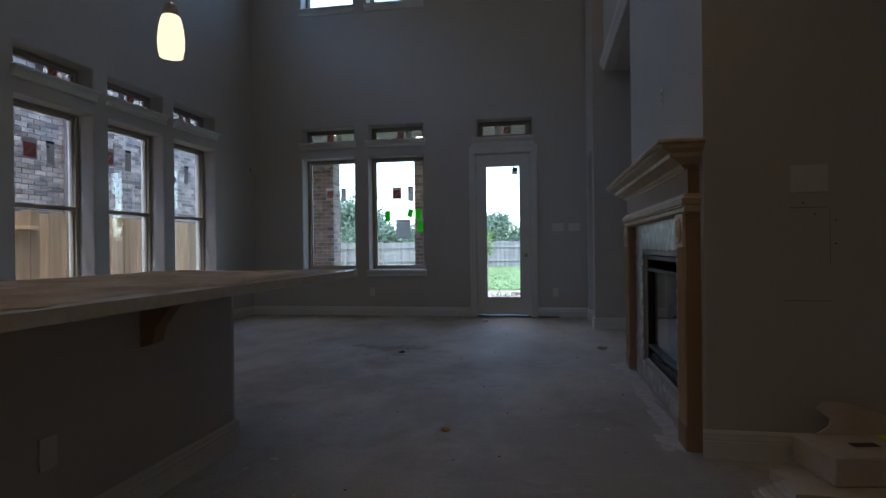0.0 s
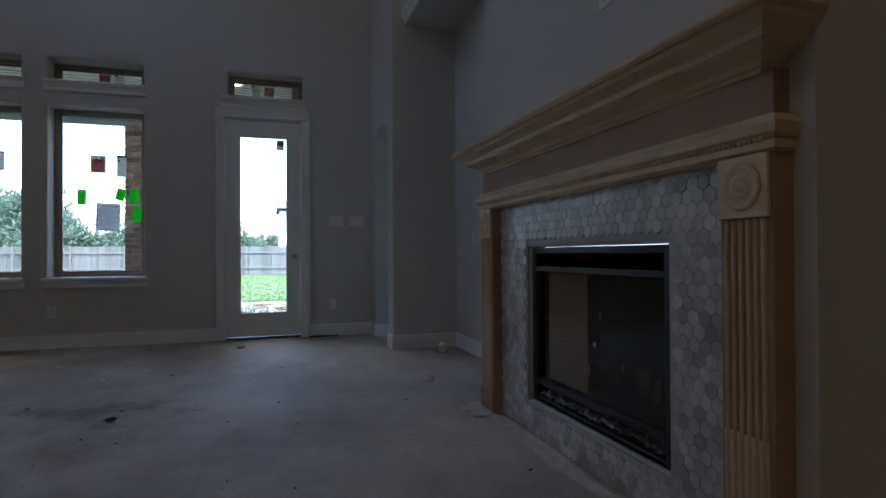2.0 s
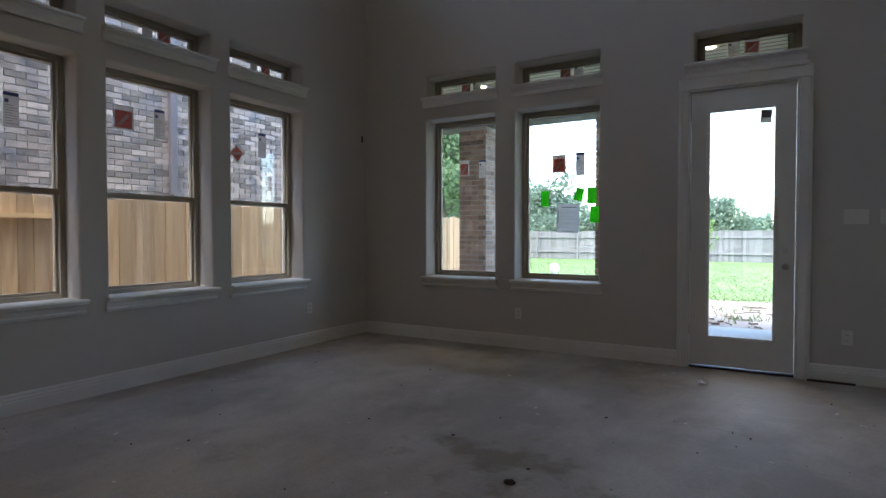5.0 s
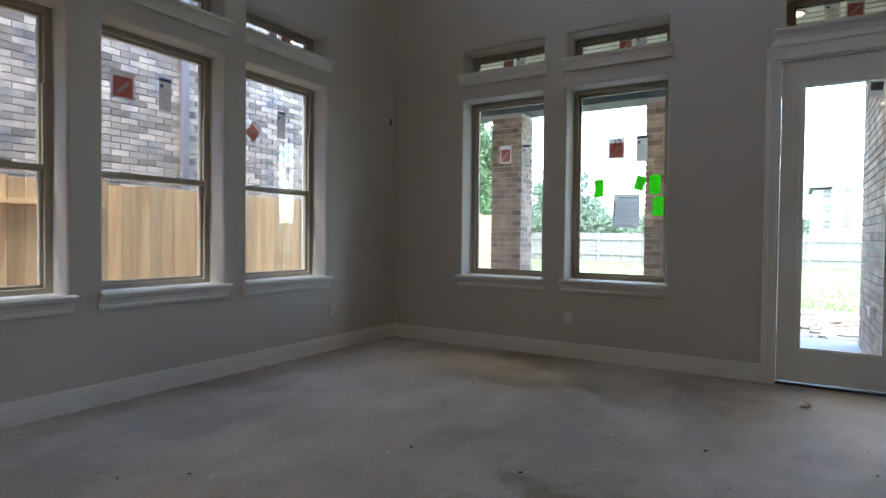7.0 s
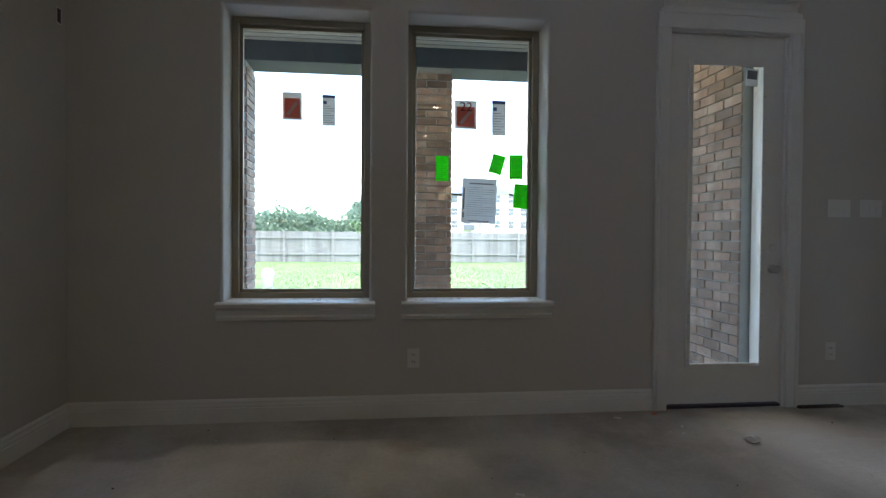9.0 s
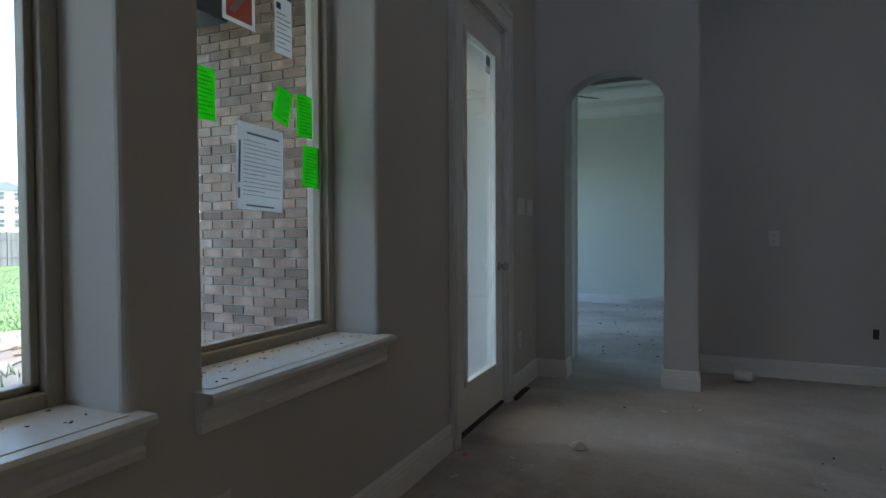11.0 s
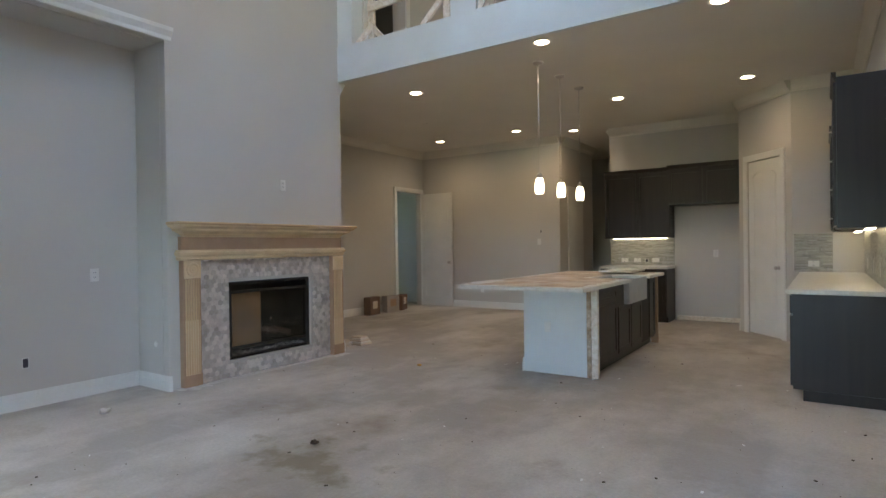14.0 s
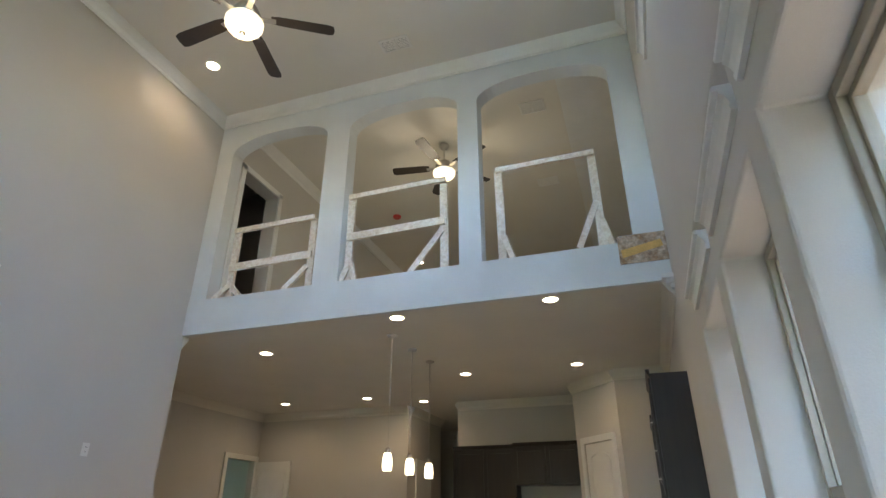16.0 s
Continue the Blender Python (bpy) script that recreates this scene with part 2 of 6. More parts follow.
NICKEL = surface("satin_nickel", (0.52, 0.50, 0.47), rough=0.3, metal=1.0, var=0.04, scale=9, fine=90, bump=0.01)
PLASTIC = surface("white_plastic", (0.72, 0.71, 0.68), rough=0.4, var=0.02, scale=9, fine=60, bump=0.01)
DARKBOX = surface("dark_plastic_box", (0.04, 0.035, 0.05), rough=0.6, var=0.1)
LAMP = glowing("lamp_disc", (1.0, 0.80, 0.55), 2.0)
SHADE = glowing("lit_glass_shade", (1.0, 0.78, 0.46), 0.17)
BOWL = glowing("lit_glass_bowl", (1.0, 0.80, 0.50), 0.055)
STRIP = glowing("undercabinet_strip", (1.0, 0.82, 0.52), 0.3)
LUMBER = wood("pale_lumber", (0.80, 0.745, 0.67), (0.62, 0.53, 0.43), grain=(0.6, 0.6, 0.6), scale=40, rough=0.8)
OSB = surface("osb_board", (0.50, 0.40, 0.30), rough=0.85, var=0.3, scale=25, fine=60, bump=0.25, tint=(0.30, 0.19, 0.11), tint_at=0.5)
PLY = surface("orange_plywood", (0.62, 0.38, 0.12), rough=0.8, var=0.15, scale=8, fine=60, bump=0.1)
MORTAR = surface("grey_mortar", (0.42, 0.41, 0.38), rough=0.9, var=0.10, scale=6, fine=90, bump=0.2)
MORTAR_DRY = surface("dried_white_mortar", (0.60, 0.58, 0.56), rough=0.9, var=0.15, scale=14, fine=80, bump=0.3)
BRICK_O = surface("brown_grey_brick", (0.28, 0.19, 0.145), rough=0.85, var=0.30, scale=11, fine=60, bump=0.3, tint=(0.37, 0.29, 0.24), tint_at=0.54, per="object", spread=(0.6, 1.3))
BRICK_I = surface("brown_grey_brick_field", (0.28, 0.19, 0.145), rough=0.85, var=0.30, scale=11, fine=60, bump=0.3, tint=(0.37, 0.29, 0.24), tint_at=0.54, per="island", spread=(0.6, 1.3))
NBRICK_O = surface("grey_brick", (0.29, 0.24, 0.21), rough=0.85, var=0.22, scale=7, fine=60, bump=0.3, tint=(0.11, 0.11, 0.13), tint_at=0.58, per="object", spread=(0.4, 1.5))
NBRICK_I = surface("grey_brick_field", (0.29, 0.24, 0.21), rough=0.85, var=0.22, scale=7, fine=60, bump=0.3, tint=(0.11, 0.11, 0.13), tint_at=0.58, per="island", spread=(0.4, 1.5))
CEDAR = wood("new_cedar_board", (0.46, 0.32, 0.18), (0.33, 0.20, 0.10), grain=(1, 1, 0.07), scale=14, rough=0.75, per="object")
GREYWOOD = wood("weathered_fence_board", (0.165, 0.16, 0.155), (0.11, 0.108, 0.105), grain=(1, 1, 0.07), scale=14, rough=0.85, per="island")
GRASS = surface("lawn_soil", (0.12, 0.175, 0.055), rough=0.95, var=0.30, scale=0.6, fine=18, bump=0.4)
BLADE = leafy(surface("grass_blade", (0.13, 0.20, 0.06), rough=0.8, var=0.25, scale=0.5, fine=20, bump=0.0, per="island"))
DIRT = surface("bare_dirt", (0.22, 0.165, 0.125), rough=0.95, var=0.25, scale=2.2, fine=20, bump=0.5, tint=(0.30, 0.25, 0.21), tint_at=0.5)
PORCH = surface("porch_concrete", (0.46, 0.44, 0.41), rough=0.85, var=0.12, scale=2, fine=40, bump=0.1)
PORCHCEIL = surface("porch_ceiling_board", (0.50, 0.50, 0.40), rough=0.7, var=0.05, scale=2, fine=50, bump=0.04)
BEAM = surface("dark_blue_fascia", (0.06, 0.075, 0.09), rough=0.7, var=0.1)
LEAF = leafy(surface("tree_leaf", (0.12, 0.18, 0.085), rough=0.7, var=0.3, scale=1.2, fine=12, bump=0.0, per="island"))
# paler, bluer copy of the leaf: distance haze is mixed into its colour
LEAF_HAZED = leafy(surface("hazed_tree_leaf", (0.16, 0.215, 0.15), rough=0.8, var=0.2, scale=0.6, fine=6, bump=0.0, per="island"))
BARK = surface("tree_bark", (0.12, 0.09, 0.065), rough=0.95, var=0.2, scale=10, fine=60, bump=0.4)
STUCCO = surface("cream_stucco", (0.62, 0.60, 0.56), rough=0.9, var=0.05, scale=0.8, fine=20, bump=0.05)
ROOF = surface("grey_shingle", (0.16, 0.17, 0.19), rough=0.9, var=0.12, scale=2, fine=20, bump=0.1)
WINDARK = surface("dark_far_glazing", (0.06, 0.07, 0.085), rough=0.2, var=0.1)
RED = thin_paper("red_print", (0.78, 0.32, 0.26))
PAPER = thin_paper("white_paper", (0.78, 0.78, 0.78))
BLUE = surface("blue_print", (0.03, 0.06, 0.22), rough=0.5, var=0.05)
INK = surface("grey_ink", (0.14, 0.14, 0.16), rough=0.6, var=0.05)
GREEN = thin_paper("bright_green_paper", (0.16, 0.86, 0.06))
YELLOW = surface("bright_yellow_paper", (0.72, 0.80, 0.05), rough=0.6, var=0.06, scale=20)
PLASTIC_FILM = surface("clear_crumpled_film", (0.24, 0.235, 0.24), rough=0.22, var=0.2, scale=30, fine=80, bump=0.4)
REDPLASTIC = surface("red_plastic_cap", (0.5, 0.04, 0.03), rough=0.4, var=0.03)
ACGREEN = surface("dark_green_metal", (0.045, 0.07, 0.06), rough=0.5, metal=0.2, var=0.1)
DIRTBIT = surface("dark_debris", (0.05, 0.035, 0.025), rough=0.9, var=0.3, scale=30)
# wall paint darkened: the upstairs room's lack of light is put into the colour
SHADED_ROOM = surface("room_paint_darkened_as_unlit", (0.20, 0.19, 0.18), rough=0.8, var=0.05)
TILE_O = surface("marble_hex_tile", (0.49, 0.445, 0.415), rough=0.35, var=0.10, scale=14, fine=70, bump=0.03, tint=(0.38, 0.34, 0.325), tint_at=0.58, per="object", spread=(0.74, 1.28))
TILE_I = surface("marble_hex_tile_field", (0.49, 0.445, 0.415), rough=0.35, var=0.10, scale=14, fine=70, bump=0.03, tint=(0.38, 0.34, 0.325), tint_at=0.58, per="island", spread=(0.74, 1.28))
GROUT = surface("tile_grout", (0.42, 0.40, 0.38), rough=0.9, var=0.06)
MOSAIC = surface("grey_mosaic_strip", (0.34, 0.33, 0.29), rough=0.3, var=0.15, scale=30, fine=90, bump=0.05, per="island")


def boxm(bm, x0, x1, y0, y1, z0, z1, bevel=0.0):
    m = Matrix.LocRotScale(((x0 + x1) / 2, (y0 + y1) / 2, (z0 + z1) / 2), None, (abs(x1 - x0), abs(y1 - y0), abs(z1 - z0)))
    got = bmesh.ops.create_cube(bm, size=1, matrix=m)["verts"]
    if bevel:
        edges = list({e for v in got for e in v.link_edges})
        bmesh.ops.bevel(bm, geom=edges, offset=bevel, segments=2, affect="EDGES", profile=0.5)
    return got


def box(x0, x1, y0, y1, z0, z1, bevel=0.0):
    bm = bmesh.new()
    boxm(bm, x0, x1, y0, y1, z0, z1, bevel)
    return bm


def boxes(*rows, bevel=0.0):
    bm = bmesh.new()
    for r in rows:
        boxm(bm, *r, bevel)
    return bm


def rod(bm, a, b, r0, r1=None, seg=10):
    """A tapered rod from a to b."""
    a, b = Vector(a), Vector(b)
    d = b - a
    m = Matrix.Translation((a + b) / 2) @ d.to_track_quat("Z", "Y").to_matrix().to_4x4()
    bmesh.ops.create_cone(bm, cap_ends=True, segments=seg, radius1=r0, radius2=r0 if r1 is None else r1, depth=d.length, matrix=m)
    return bm


def stick(bm, a, b, w, d):
    """A square-cut stick from a to b, w by d across."""
    a, b = Vector(a), Vector(b)
    m = Matrix.Translation((a + b) / 2) @ (b - a).to_track_quat("Z", "Y").to_matrix().to_4x4() @ Matrix.Diagonal((w, d, (b - a).length, 1))
    bmesh.ops.create_cube(bm, size=1, matrix=m)
    return bm


def lathe(profile, seg=20, m=None):
    """A turned shape from (radius, z) pairs about z."""
    bm = bmesh.new()
    rings = [[bm.verts.new((r * math.cos(2 * math.pi * i / seg), r * math.sin(2 * math.pi * i / seg), z)) for i in range(seg)] for r, z in profile]
    for a, b in zip(rings, rings[1:]):
        for i in range(seg):
            bm.faces.new((a[i], a[(i + 1) % seg], b[(i + 1) % seg], b[i]))
    bm.faces.new(rings[0][::-1]); bm.faces.new(rings[-1])
    for fc in bm.faces:
        fc.smooth = len(fc.verts) == 4
    if m:
        bmesh.ops.transform(bm, matrix=m, verts=bm.verts)
    return bm


def prism(bm, pts, thick):
    """A flat outline of 3D points pushed along the vector thick."""
    a = [bm.verts.new(p) for p in pts]
    b = [bm.verts.new(Vector(p) + Vector(thick)) for p in pts]
    bm.faces.new(a[::-1]); bm.faces.new(b)
    for i in range(len(a)):
        j = (i + 1) % len(a)
        bm.faces.new((a[i], a[j], b[j], b[i]))
    return bm


def moulding(bm, prof, p0, p1, out):
    """A strip of trim from p0 to p1 on a wall; prof: outline of (distance out from the wall, height)."""
    out = Vector(out).normalized()
    pts = [Vector(p0) + out * o + Vector((0, 0, z)) for o, z in prof]
    return prism(bm, pts, Vector(p1) - Vector(p0))


def part(name, bm, material, parent=None, label="", smooth=False):
    me = bpy.data.meshes.new(name)
    bmesh.ops.recalc_face_normals(bm, faces=bm.faces)
    if smooth:
        for fc in bm.faces:
            fc.smooth = True
    bm.to_mesh(me)
    bm.free()
    me.materials.append(material)
    ob = new(name, me)
    ob.parent = parent
    return tagged(ob, label)


def struct(name, bm, material, label, category="", parent=None):
    return tagged(part(name, bm, material, parent), label, category or name.split("_")[0], kind="structure")


def thing(name, label, category, at=(0, 0, 0), rz=0.0, group="", kind=""):
    ob = new(name)
    ob.matrix_basis = pose(*at, 0, 0, rz)
    return tagged(ob, label, category, group, kind)


def slab_wall(axis, c0, c1, a0, a1, z0, z1, holes=(), bevel=0.016):
    """A wall between c0 and c1 across the axis, from a0 to a1 along it, with rectangular holes (a0, a1, z0, z1) and rounded plaster edges."""
    aa = sorted({a0, a1, *[h[0] for h in holes], *[h[1] for h in holes]})
    zz = sorted({z0, z1, *[h[2] for h in holes], *[h[3] for h in holes]})
    aa, zz = [a for a in aa if a0 <= a <= a1], [z for z in zz if z0 <= z <= z1]
    solid = lambda i, j: 0 <= i < len(aa) - 1 and 0 <= j < len(zz) - 1 and not any(
        h[0] < (aa[i] + aa[i + 1]) / 2 < h[1] and h[2] < (zz[j] + zz[j + 1]) / 2 < h[3] for h in holes)
    bm, made = bmesh.new(), {}

    def v(a, c, z):
        key = (round(a, 4), round(c, 4), round(z, 4))
        if key not in made:
            made[key] = bm.verts.new((c, a, z) if axis == "x" else (a, c, z))
        return made[key]
    for i in range(len(aa) - 1):
        for j in range(len(zz) - 1):
            if not solid(i, j):
                continue
            l, r, b, t = aa[i], aa[i + 1], zz[j], zz[j + 1]
            for c in (c0, c1):
                bm.faces.new((v(l, c, b), v(r, c, b), v(r, c, t), v(l, c, t)))
            for di, dj, e in ((-1, 0, ((l, b), (l, t))), (1, 0, ((r, b), (r, t))), (0, -1, ((l, b), (r, b))), (0, 1, ((l, t), (r, t)))):
                if not solid(i + di, j + dj):
                    (p, q), (s, u) = e
                    bm.faces.new((v(p, c0, q), v(s, c0, u), v(s, c1, u), v(p, c1, q)))
    bmesh.ops.recalc_face_normals(bm, faces=bm.faces)
    if bevel:
        inside = lambda vert: a0 + 0.01 < (vert.co.y if axis == "x" else vert.co.x) < a1 - 0.01
        edges = [e for e in bm.edges if len(e.link_faces) == 2 and e.calc_face_angle() > 1.0 and all(inside(w) and z0 + 0.01 < w.co.z < z1 - 0.01 for w in e.verts)]
        bmesh.ops.bevel(bm, geom=edges, offset=bevel, segments=3, affect="EDGES", profile=0.5)
    return bm

# ---- floors, walls, ceilings ----
struct("floor", box(-3.72, 7.3, -6.2, 9.46, -0.15, 0.0), CONCRETE, "bare dusty grey concrete slab with pale swept patches", "floor")
FW = [(-2.50, -1.635), (-1.405, -0.525)]           # garden windows, along x
LW = [(4.88, 5.79), (6.0, 6.91), (7.12, 8.04)]  # side windows, along y
Z0, Z1, T0, T1, U0, U1 = 0.715, 2.49, 2.735, 2.97, 4.87, 5.95
far_holes = [(a, b, z, w) for a, b in FW for z, w in ((Z0, Z1), (T0, T1), (U0, U1))] + [(0.27, 1.12, 0.0, 2.475), (0.315, 1.13, 2.725, 2.98)]
struct("wall_north", slab_wall("y", YF, 9.45, -3.70, 2.60, 0, ZC + 0.2, far_holes), WALL, "greige painted drywall with deep window openings", "wall")
left_holes = [(a, b, z, w) for a, b in LW for z, w in ((Z0, Z1), (T0, T1), (U0, U1))]
struct("wall_west", slab_wall("x", -3.70, XL, -6.2, YF, 0, ZC + 0.2, left_holes), WALL, "greige painted drywall with three tall windows and transoms", "wall")
struct("wall_east", slab_wall("x", XR, 2.16, 3.50, 7.92, 0, ZC + 0.2, [(5.78, 7.95, -1, 3.24), (4.04, 5.14, 0.17, 0.975)]), WALL,
       "greige painted drywall with a recess and the fireplace", "wall")
struct("wall_arch_side", slab_wall("x", XA, 2.10, 7.92, YF, 0, ZC + 0.2, [(8.15, 8.87, -1, 2.40)], 0), WALL, "greige painted drywall with an arched passage", "wall")


def arch_piece(axis, c0, c1, a0, a1, spring, rise, top, seg=18):
    """The plaster over an arched opening, up to the height top."""
    bm = bmesh.new()
    rows = []
    for i in range(seg + 1):
        u = -math.cos(math.pi * i / seg)
        a, z = (a0 + a1) / 2 + (a1 - a0) / 2 * u, spring + rise * math.sqrt(max(0.0, 1 - abs(u) ** 2.4))
        at = lambda c, h: bm.verts.new((c, a, h) if axis == "x" else (a, c, h))
        rows.append((at(c0, z), at(c0, top), at(c1, z), at(c1, top)))
    for p, q in zip(rows, rows[1:]):
        bm.faces.new((p[0], q[0], q[1], p[1])); bm.faces.new((p[2], p[3], q[3], q[2]))
        bm.faces.new((p[0], p[2], q[2], q[0])); bm.faces.new((p[1], q[1], q[3], p[3]))
    return bm


struct("wall_arch", arch_piece("x", XA, 2.10, 8.15, 8.87, 2.10, 0.24, 2.40), WALL, "plastered arch head over a passage", "wall")
# recess beside the fireplace
struct("wall_recess_back", box(2.58, 2.72, 5.62, 8.06, 0, 3.40), WALL, "greige painted back of the wall recess", "wall")
struct("wall_recess_south", box(2.16, 2.58, 5.64, 5.78, 0, 3.40), WALL, "greige painted side of the wall recess", "wall")
struct("wall_recess_north", box(2.10, 2.58, 7.92, 8.06, 0, 3.40), WALL, "greige painted side of the wall recess", "wall")
struct("ceiling_recess", box(2.163, 2.577, 5.783, 7.917, 3.236, 3.40), WALL, "painted soffit of the wall recess", "ceiling")
bm = moulding(bmesh.new(), [(0, 0), (0.012, 0), (0.018, 0.03), (0.05, 0.075), (0.055, 0.11), (0, 0.11)], (XR, 5.72, 3.245), (XR, 7.915, 3.245), (-1, 0, 0))
struct("trim_recess", bm, WHITE, "white moulding over the wall recess", "trim")
# passage and bedroom behind the arch
struct("wall_passage", boxes((2.10, 2.62, 8.06, 8.14, 0, 2.9), (2.10, 2.62, 8.96, 9.10, 0, 2.9)), WALL, "plain painted passage walls", "wall")
struct("ceiling_passage", box(2.10, 2.74, 8.06, 9.10, 2.78, 2.9), WALL, "painted passage ceiling", "ceiling")
struct("wall_bedroom_west", slab_wall("x", 2.74, 2.86, 6.0, 11.6, 0, 3.4, [(8.15, 8.95, -1, 2.43)], 0), BED_WALL, "pale grey-green bedroom wall with a doorway", "wall")
bm = boxes((2.60, 2.735, 8.10, 8.15, 0, 2.43), (2.60, 2.735, 8.95, 9.03, 0, 2.43), (2.60, 2.735, 8.10, 9.03, 2.43, 2.50), (2.585, 2.60, 8.06, 9.06, 2.50, 2.53), (2.59, 2.60, 8.06, 9.06, 2.56, 2.585), bevel=0.004)
struct("trim_bedroom_door", bm, WHITE, "white cased bedroom doorway", "trim")
struct("wall_bedroom", slab_wall("x", 7.15, 7.30, 6.0, 11.6, 0, 3.4, (), 0), BED_WALL, "pale grey-green bedroom wall", "wall")
struct("wall_bedroom_south", box(2.86, 7.15, 5.85, 6.0, 0, 3.4), BED_WALL, "pale grey-green bedroom wall", "wall")
struct("wall_bedroom_north", slab_wall("y", 11.45, 11.6, 2.86, 7.15, 0, 3.4, [(3.0, 4.9, 0.62, 2.7), (5.1, 7.0, 0.62, 2.7)], 0), BED_WALL, "bedroom wall with two windows", "wall")
struct("ceiling_bedroom", box(2.74, 7.30, 5.85, 11.6, 3.30, 3.42), WHITE, "white bedroom ceiling", "ceiling")
struct("floor_bedroom", box(1.2, 7.30, 9.46, 11.85, -0.15, 0.0), CONCRETE, "bare concrete bedroom slab", "floor")
CROWN = [(0, 0), (0.012, 0), (0.02, 0.03), (0.05, 0.06), (0.085, 0.12), (0.10, 0.15), (0, 0.15)]
BASE = [(0, 0), (0.018, 0), (0.018, 0.085), (0.013, 0.09), (0.016, 0.098), (0.011, 0.118), (0.014, 0.124), (0.006, 0.14), (0, 0.14)]
bm = moulding(bmesh.new(), CROWN, (7.15, 6.0, 3.05), (7.15, 11.45, 3.05), (-1, 0, 0))
boxm(bm, 7.05, 7.15, 6.0, 11.45, 3.2, 3.3)
struct("trim_bedroom_crown", bm, WHITE, "white bedroom crown moulding", "trim")
struct("baseboard_bedroom", moulding(bmesh.new(), BASE, (7.15, 6.0, 0), (7.15, 11.45, 0), (-1, 0, 0)), WHITE, "white bedroom baseboard", "baseboard")

# kitchen shell
struct("wall_kitchen_north", box(2.16, 4.57, 3.50, 3.63, 0, ZK), WALL, "greige painted kitchen wall with switches", "wall")
struct("wall_kitchen_east", slab_wall("x", 4.45, 4.57, -6.2, 3.50, 0, ZK, [(-1.44, -0.60, -1, 2.46)], 0), WALL, "greige painted kitchen wall with a doorway", "wall")
struct("wall_kitchen_south", slab_wall("y", -1.67, -1.55, -1.93, 4.45, 0, ZK, [(0.26, 1.23, -1, ZK + 1)], 0), WALL, "greige painted kitchen wall with an opening to a hall", "wall")
bm = boxes((0.14, 0.26, -5.0, -1.67, 0, ZK), (1.23, 1.35, -3.4, -1.67, 0, ZK), (0.14, 2.6, -5.12, -5.0, 0, ZK), (1.35, 2.6, -3.4, -3.28, 0, ZK))
struct("wall_hall", bm, WALL, "greige painted hall walls", "wall")
PA, PB = Vector((-1.93, -0.66, 0)), Vector((-2.62, 0.15, 0))
bm = prism(bmesh.new(), [(-1.93, -1.55, 0), PA, PA + Vector((-0.09, -0.08, 0)), (-2.05, -1.55, 0)], (0, 0, ZK))
pd = (PB - PA).normalized()
pn = Vector((-pd.y, pd.x, 0))
pn = -pn if pn.y < 0 else pn


def along(s, o=0.0, z=0.0):
    """A place on the pantry's slanted wall: s along it, o out of it."""
    return PA + pd * s + pn * o + Vector((0, 0, z))


plen = (PB - PA).length
d0, d1 = plen / 2 - 0.34, plen / 2 + 0.34
for s0, s1, z0, z1 in ((0, d0, 0, ZK), (d1, plen, 0, ZK), (d0, d1, 2.44, ZK)):
    prism(bm, [along(s0, 0, z0), along(s1, 0, z0), along(s1, -0.1, z0), along(s0, -0.1, z0)], (0, 0, z1 - z0))
struct("wall_pantry", bm, WALL, "greige painted corner pantry wall", "wall")
struct("wall_pantry_side", box(XL, -2.62, 0.03, 0.15, 0, ZK), WALL, "greige painted wall beside the pantry", "wall")
struct("ceiling_kitchen", box(XL, 4.57, -6.2, YB - 0.02, ZK, ZK + 0.12), CEIL, "cream painted kitchen ceiling", "ceiling")
struct("wall_back", box(-3.7, 4.57, -6.3, -6.2, 0, ZC), WALL, "plain back wall", "wall")
bm = bmesh.new()
for p0, p1, o in (((4.45, 3.50), (4.45, -1.55), (-1, 0)), ((4.45, -1.55), (1.23, -1.55), (0, 1)), ((0.26, -1.55), (-1.93, -1.55), (0, 1)), ((-1.93, -1.55), (-1.93, -0.66), (1, 0)),
                  ((PA.x, PA.y), (PB.x, PB.y), (pn.x, pn.y)), ((-2.62, 0.15), (XL, 0.15), (0, 1)), ((XL, 0.15), (XL, 3.48), (1, 0)), ((2.06, 3.50), (4.45, 3.50), (0, -1)),
                  ((1.23, -1.67), (1.23, -3.4), (-1, 0)), ((0.26, -1.67), (0.26, -5.0), (1, 0))):
    moulding(bm, CROWN, (*p0, ZK - 0.15), (*p1, ZK - 0.15), (*o, 0))
struct("trim_kitchen_crown", bm, CEIL, "painted kitchen crown moulding", "trim")
bm = bmesh.new()
for p0, p1, o in (((4.45, 3.50), (4.45, -0.53), (-1, 0)), ((4.45, -1.55), (1.23, -1.55), (0, 1)), ((2.044, 3.50), (4.45, 3.50), (0, -1)), ((-1.93, -0.66), (-1.93, -1.55), (1, 0)), ((1.23, -1.67), (1.23, -3.4), (-1, 0))):
    moulding(bm, BASE, (*p0, 0), (*p1, 0), (*o, 0))
struct("baseboard_kitchen", bm, WHITE, "white kitchen baseboard", "baseboard")
bm = bmesh.new()
for p0, p1, o in (((XL, 3.6), (XL, YF), (1, 0)), ((XL, YF), (0.19, YF), (0, -1)), ((1.205, YF), (XA, YF), (0, -1)), ((XA, YF), (XA, 8.87), (-1, 0)), ((XA, 8.15), (XA, 7.905), (-1, 0)),
                  ((1.905, 7.92), (2.58, 7.92), (0, -1)), ((2.58, 5.78), (2.58, 7.92), (-1, 0)), ((2.045, 5.78), (2.58, 5.78), (0, 1)), ((2.10, 8.15), (XA, 8.15), (0, 1)), ((2.10, 8.87), (XA, 8.87), (0, -1)), ((XR, 5.76), (XR, 5.78), (-1, 0))):
    moulding(bm, BASE, (*p0, 0), (*p1, 0), (*o, 0))
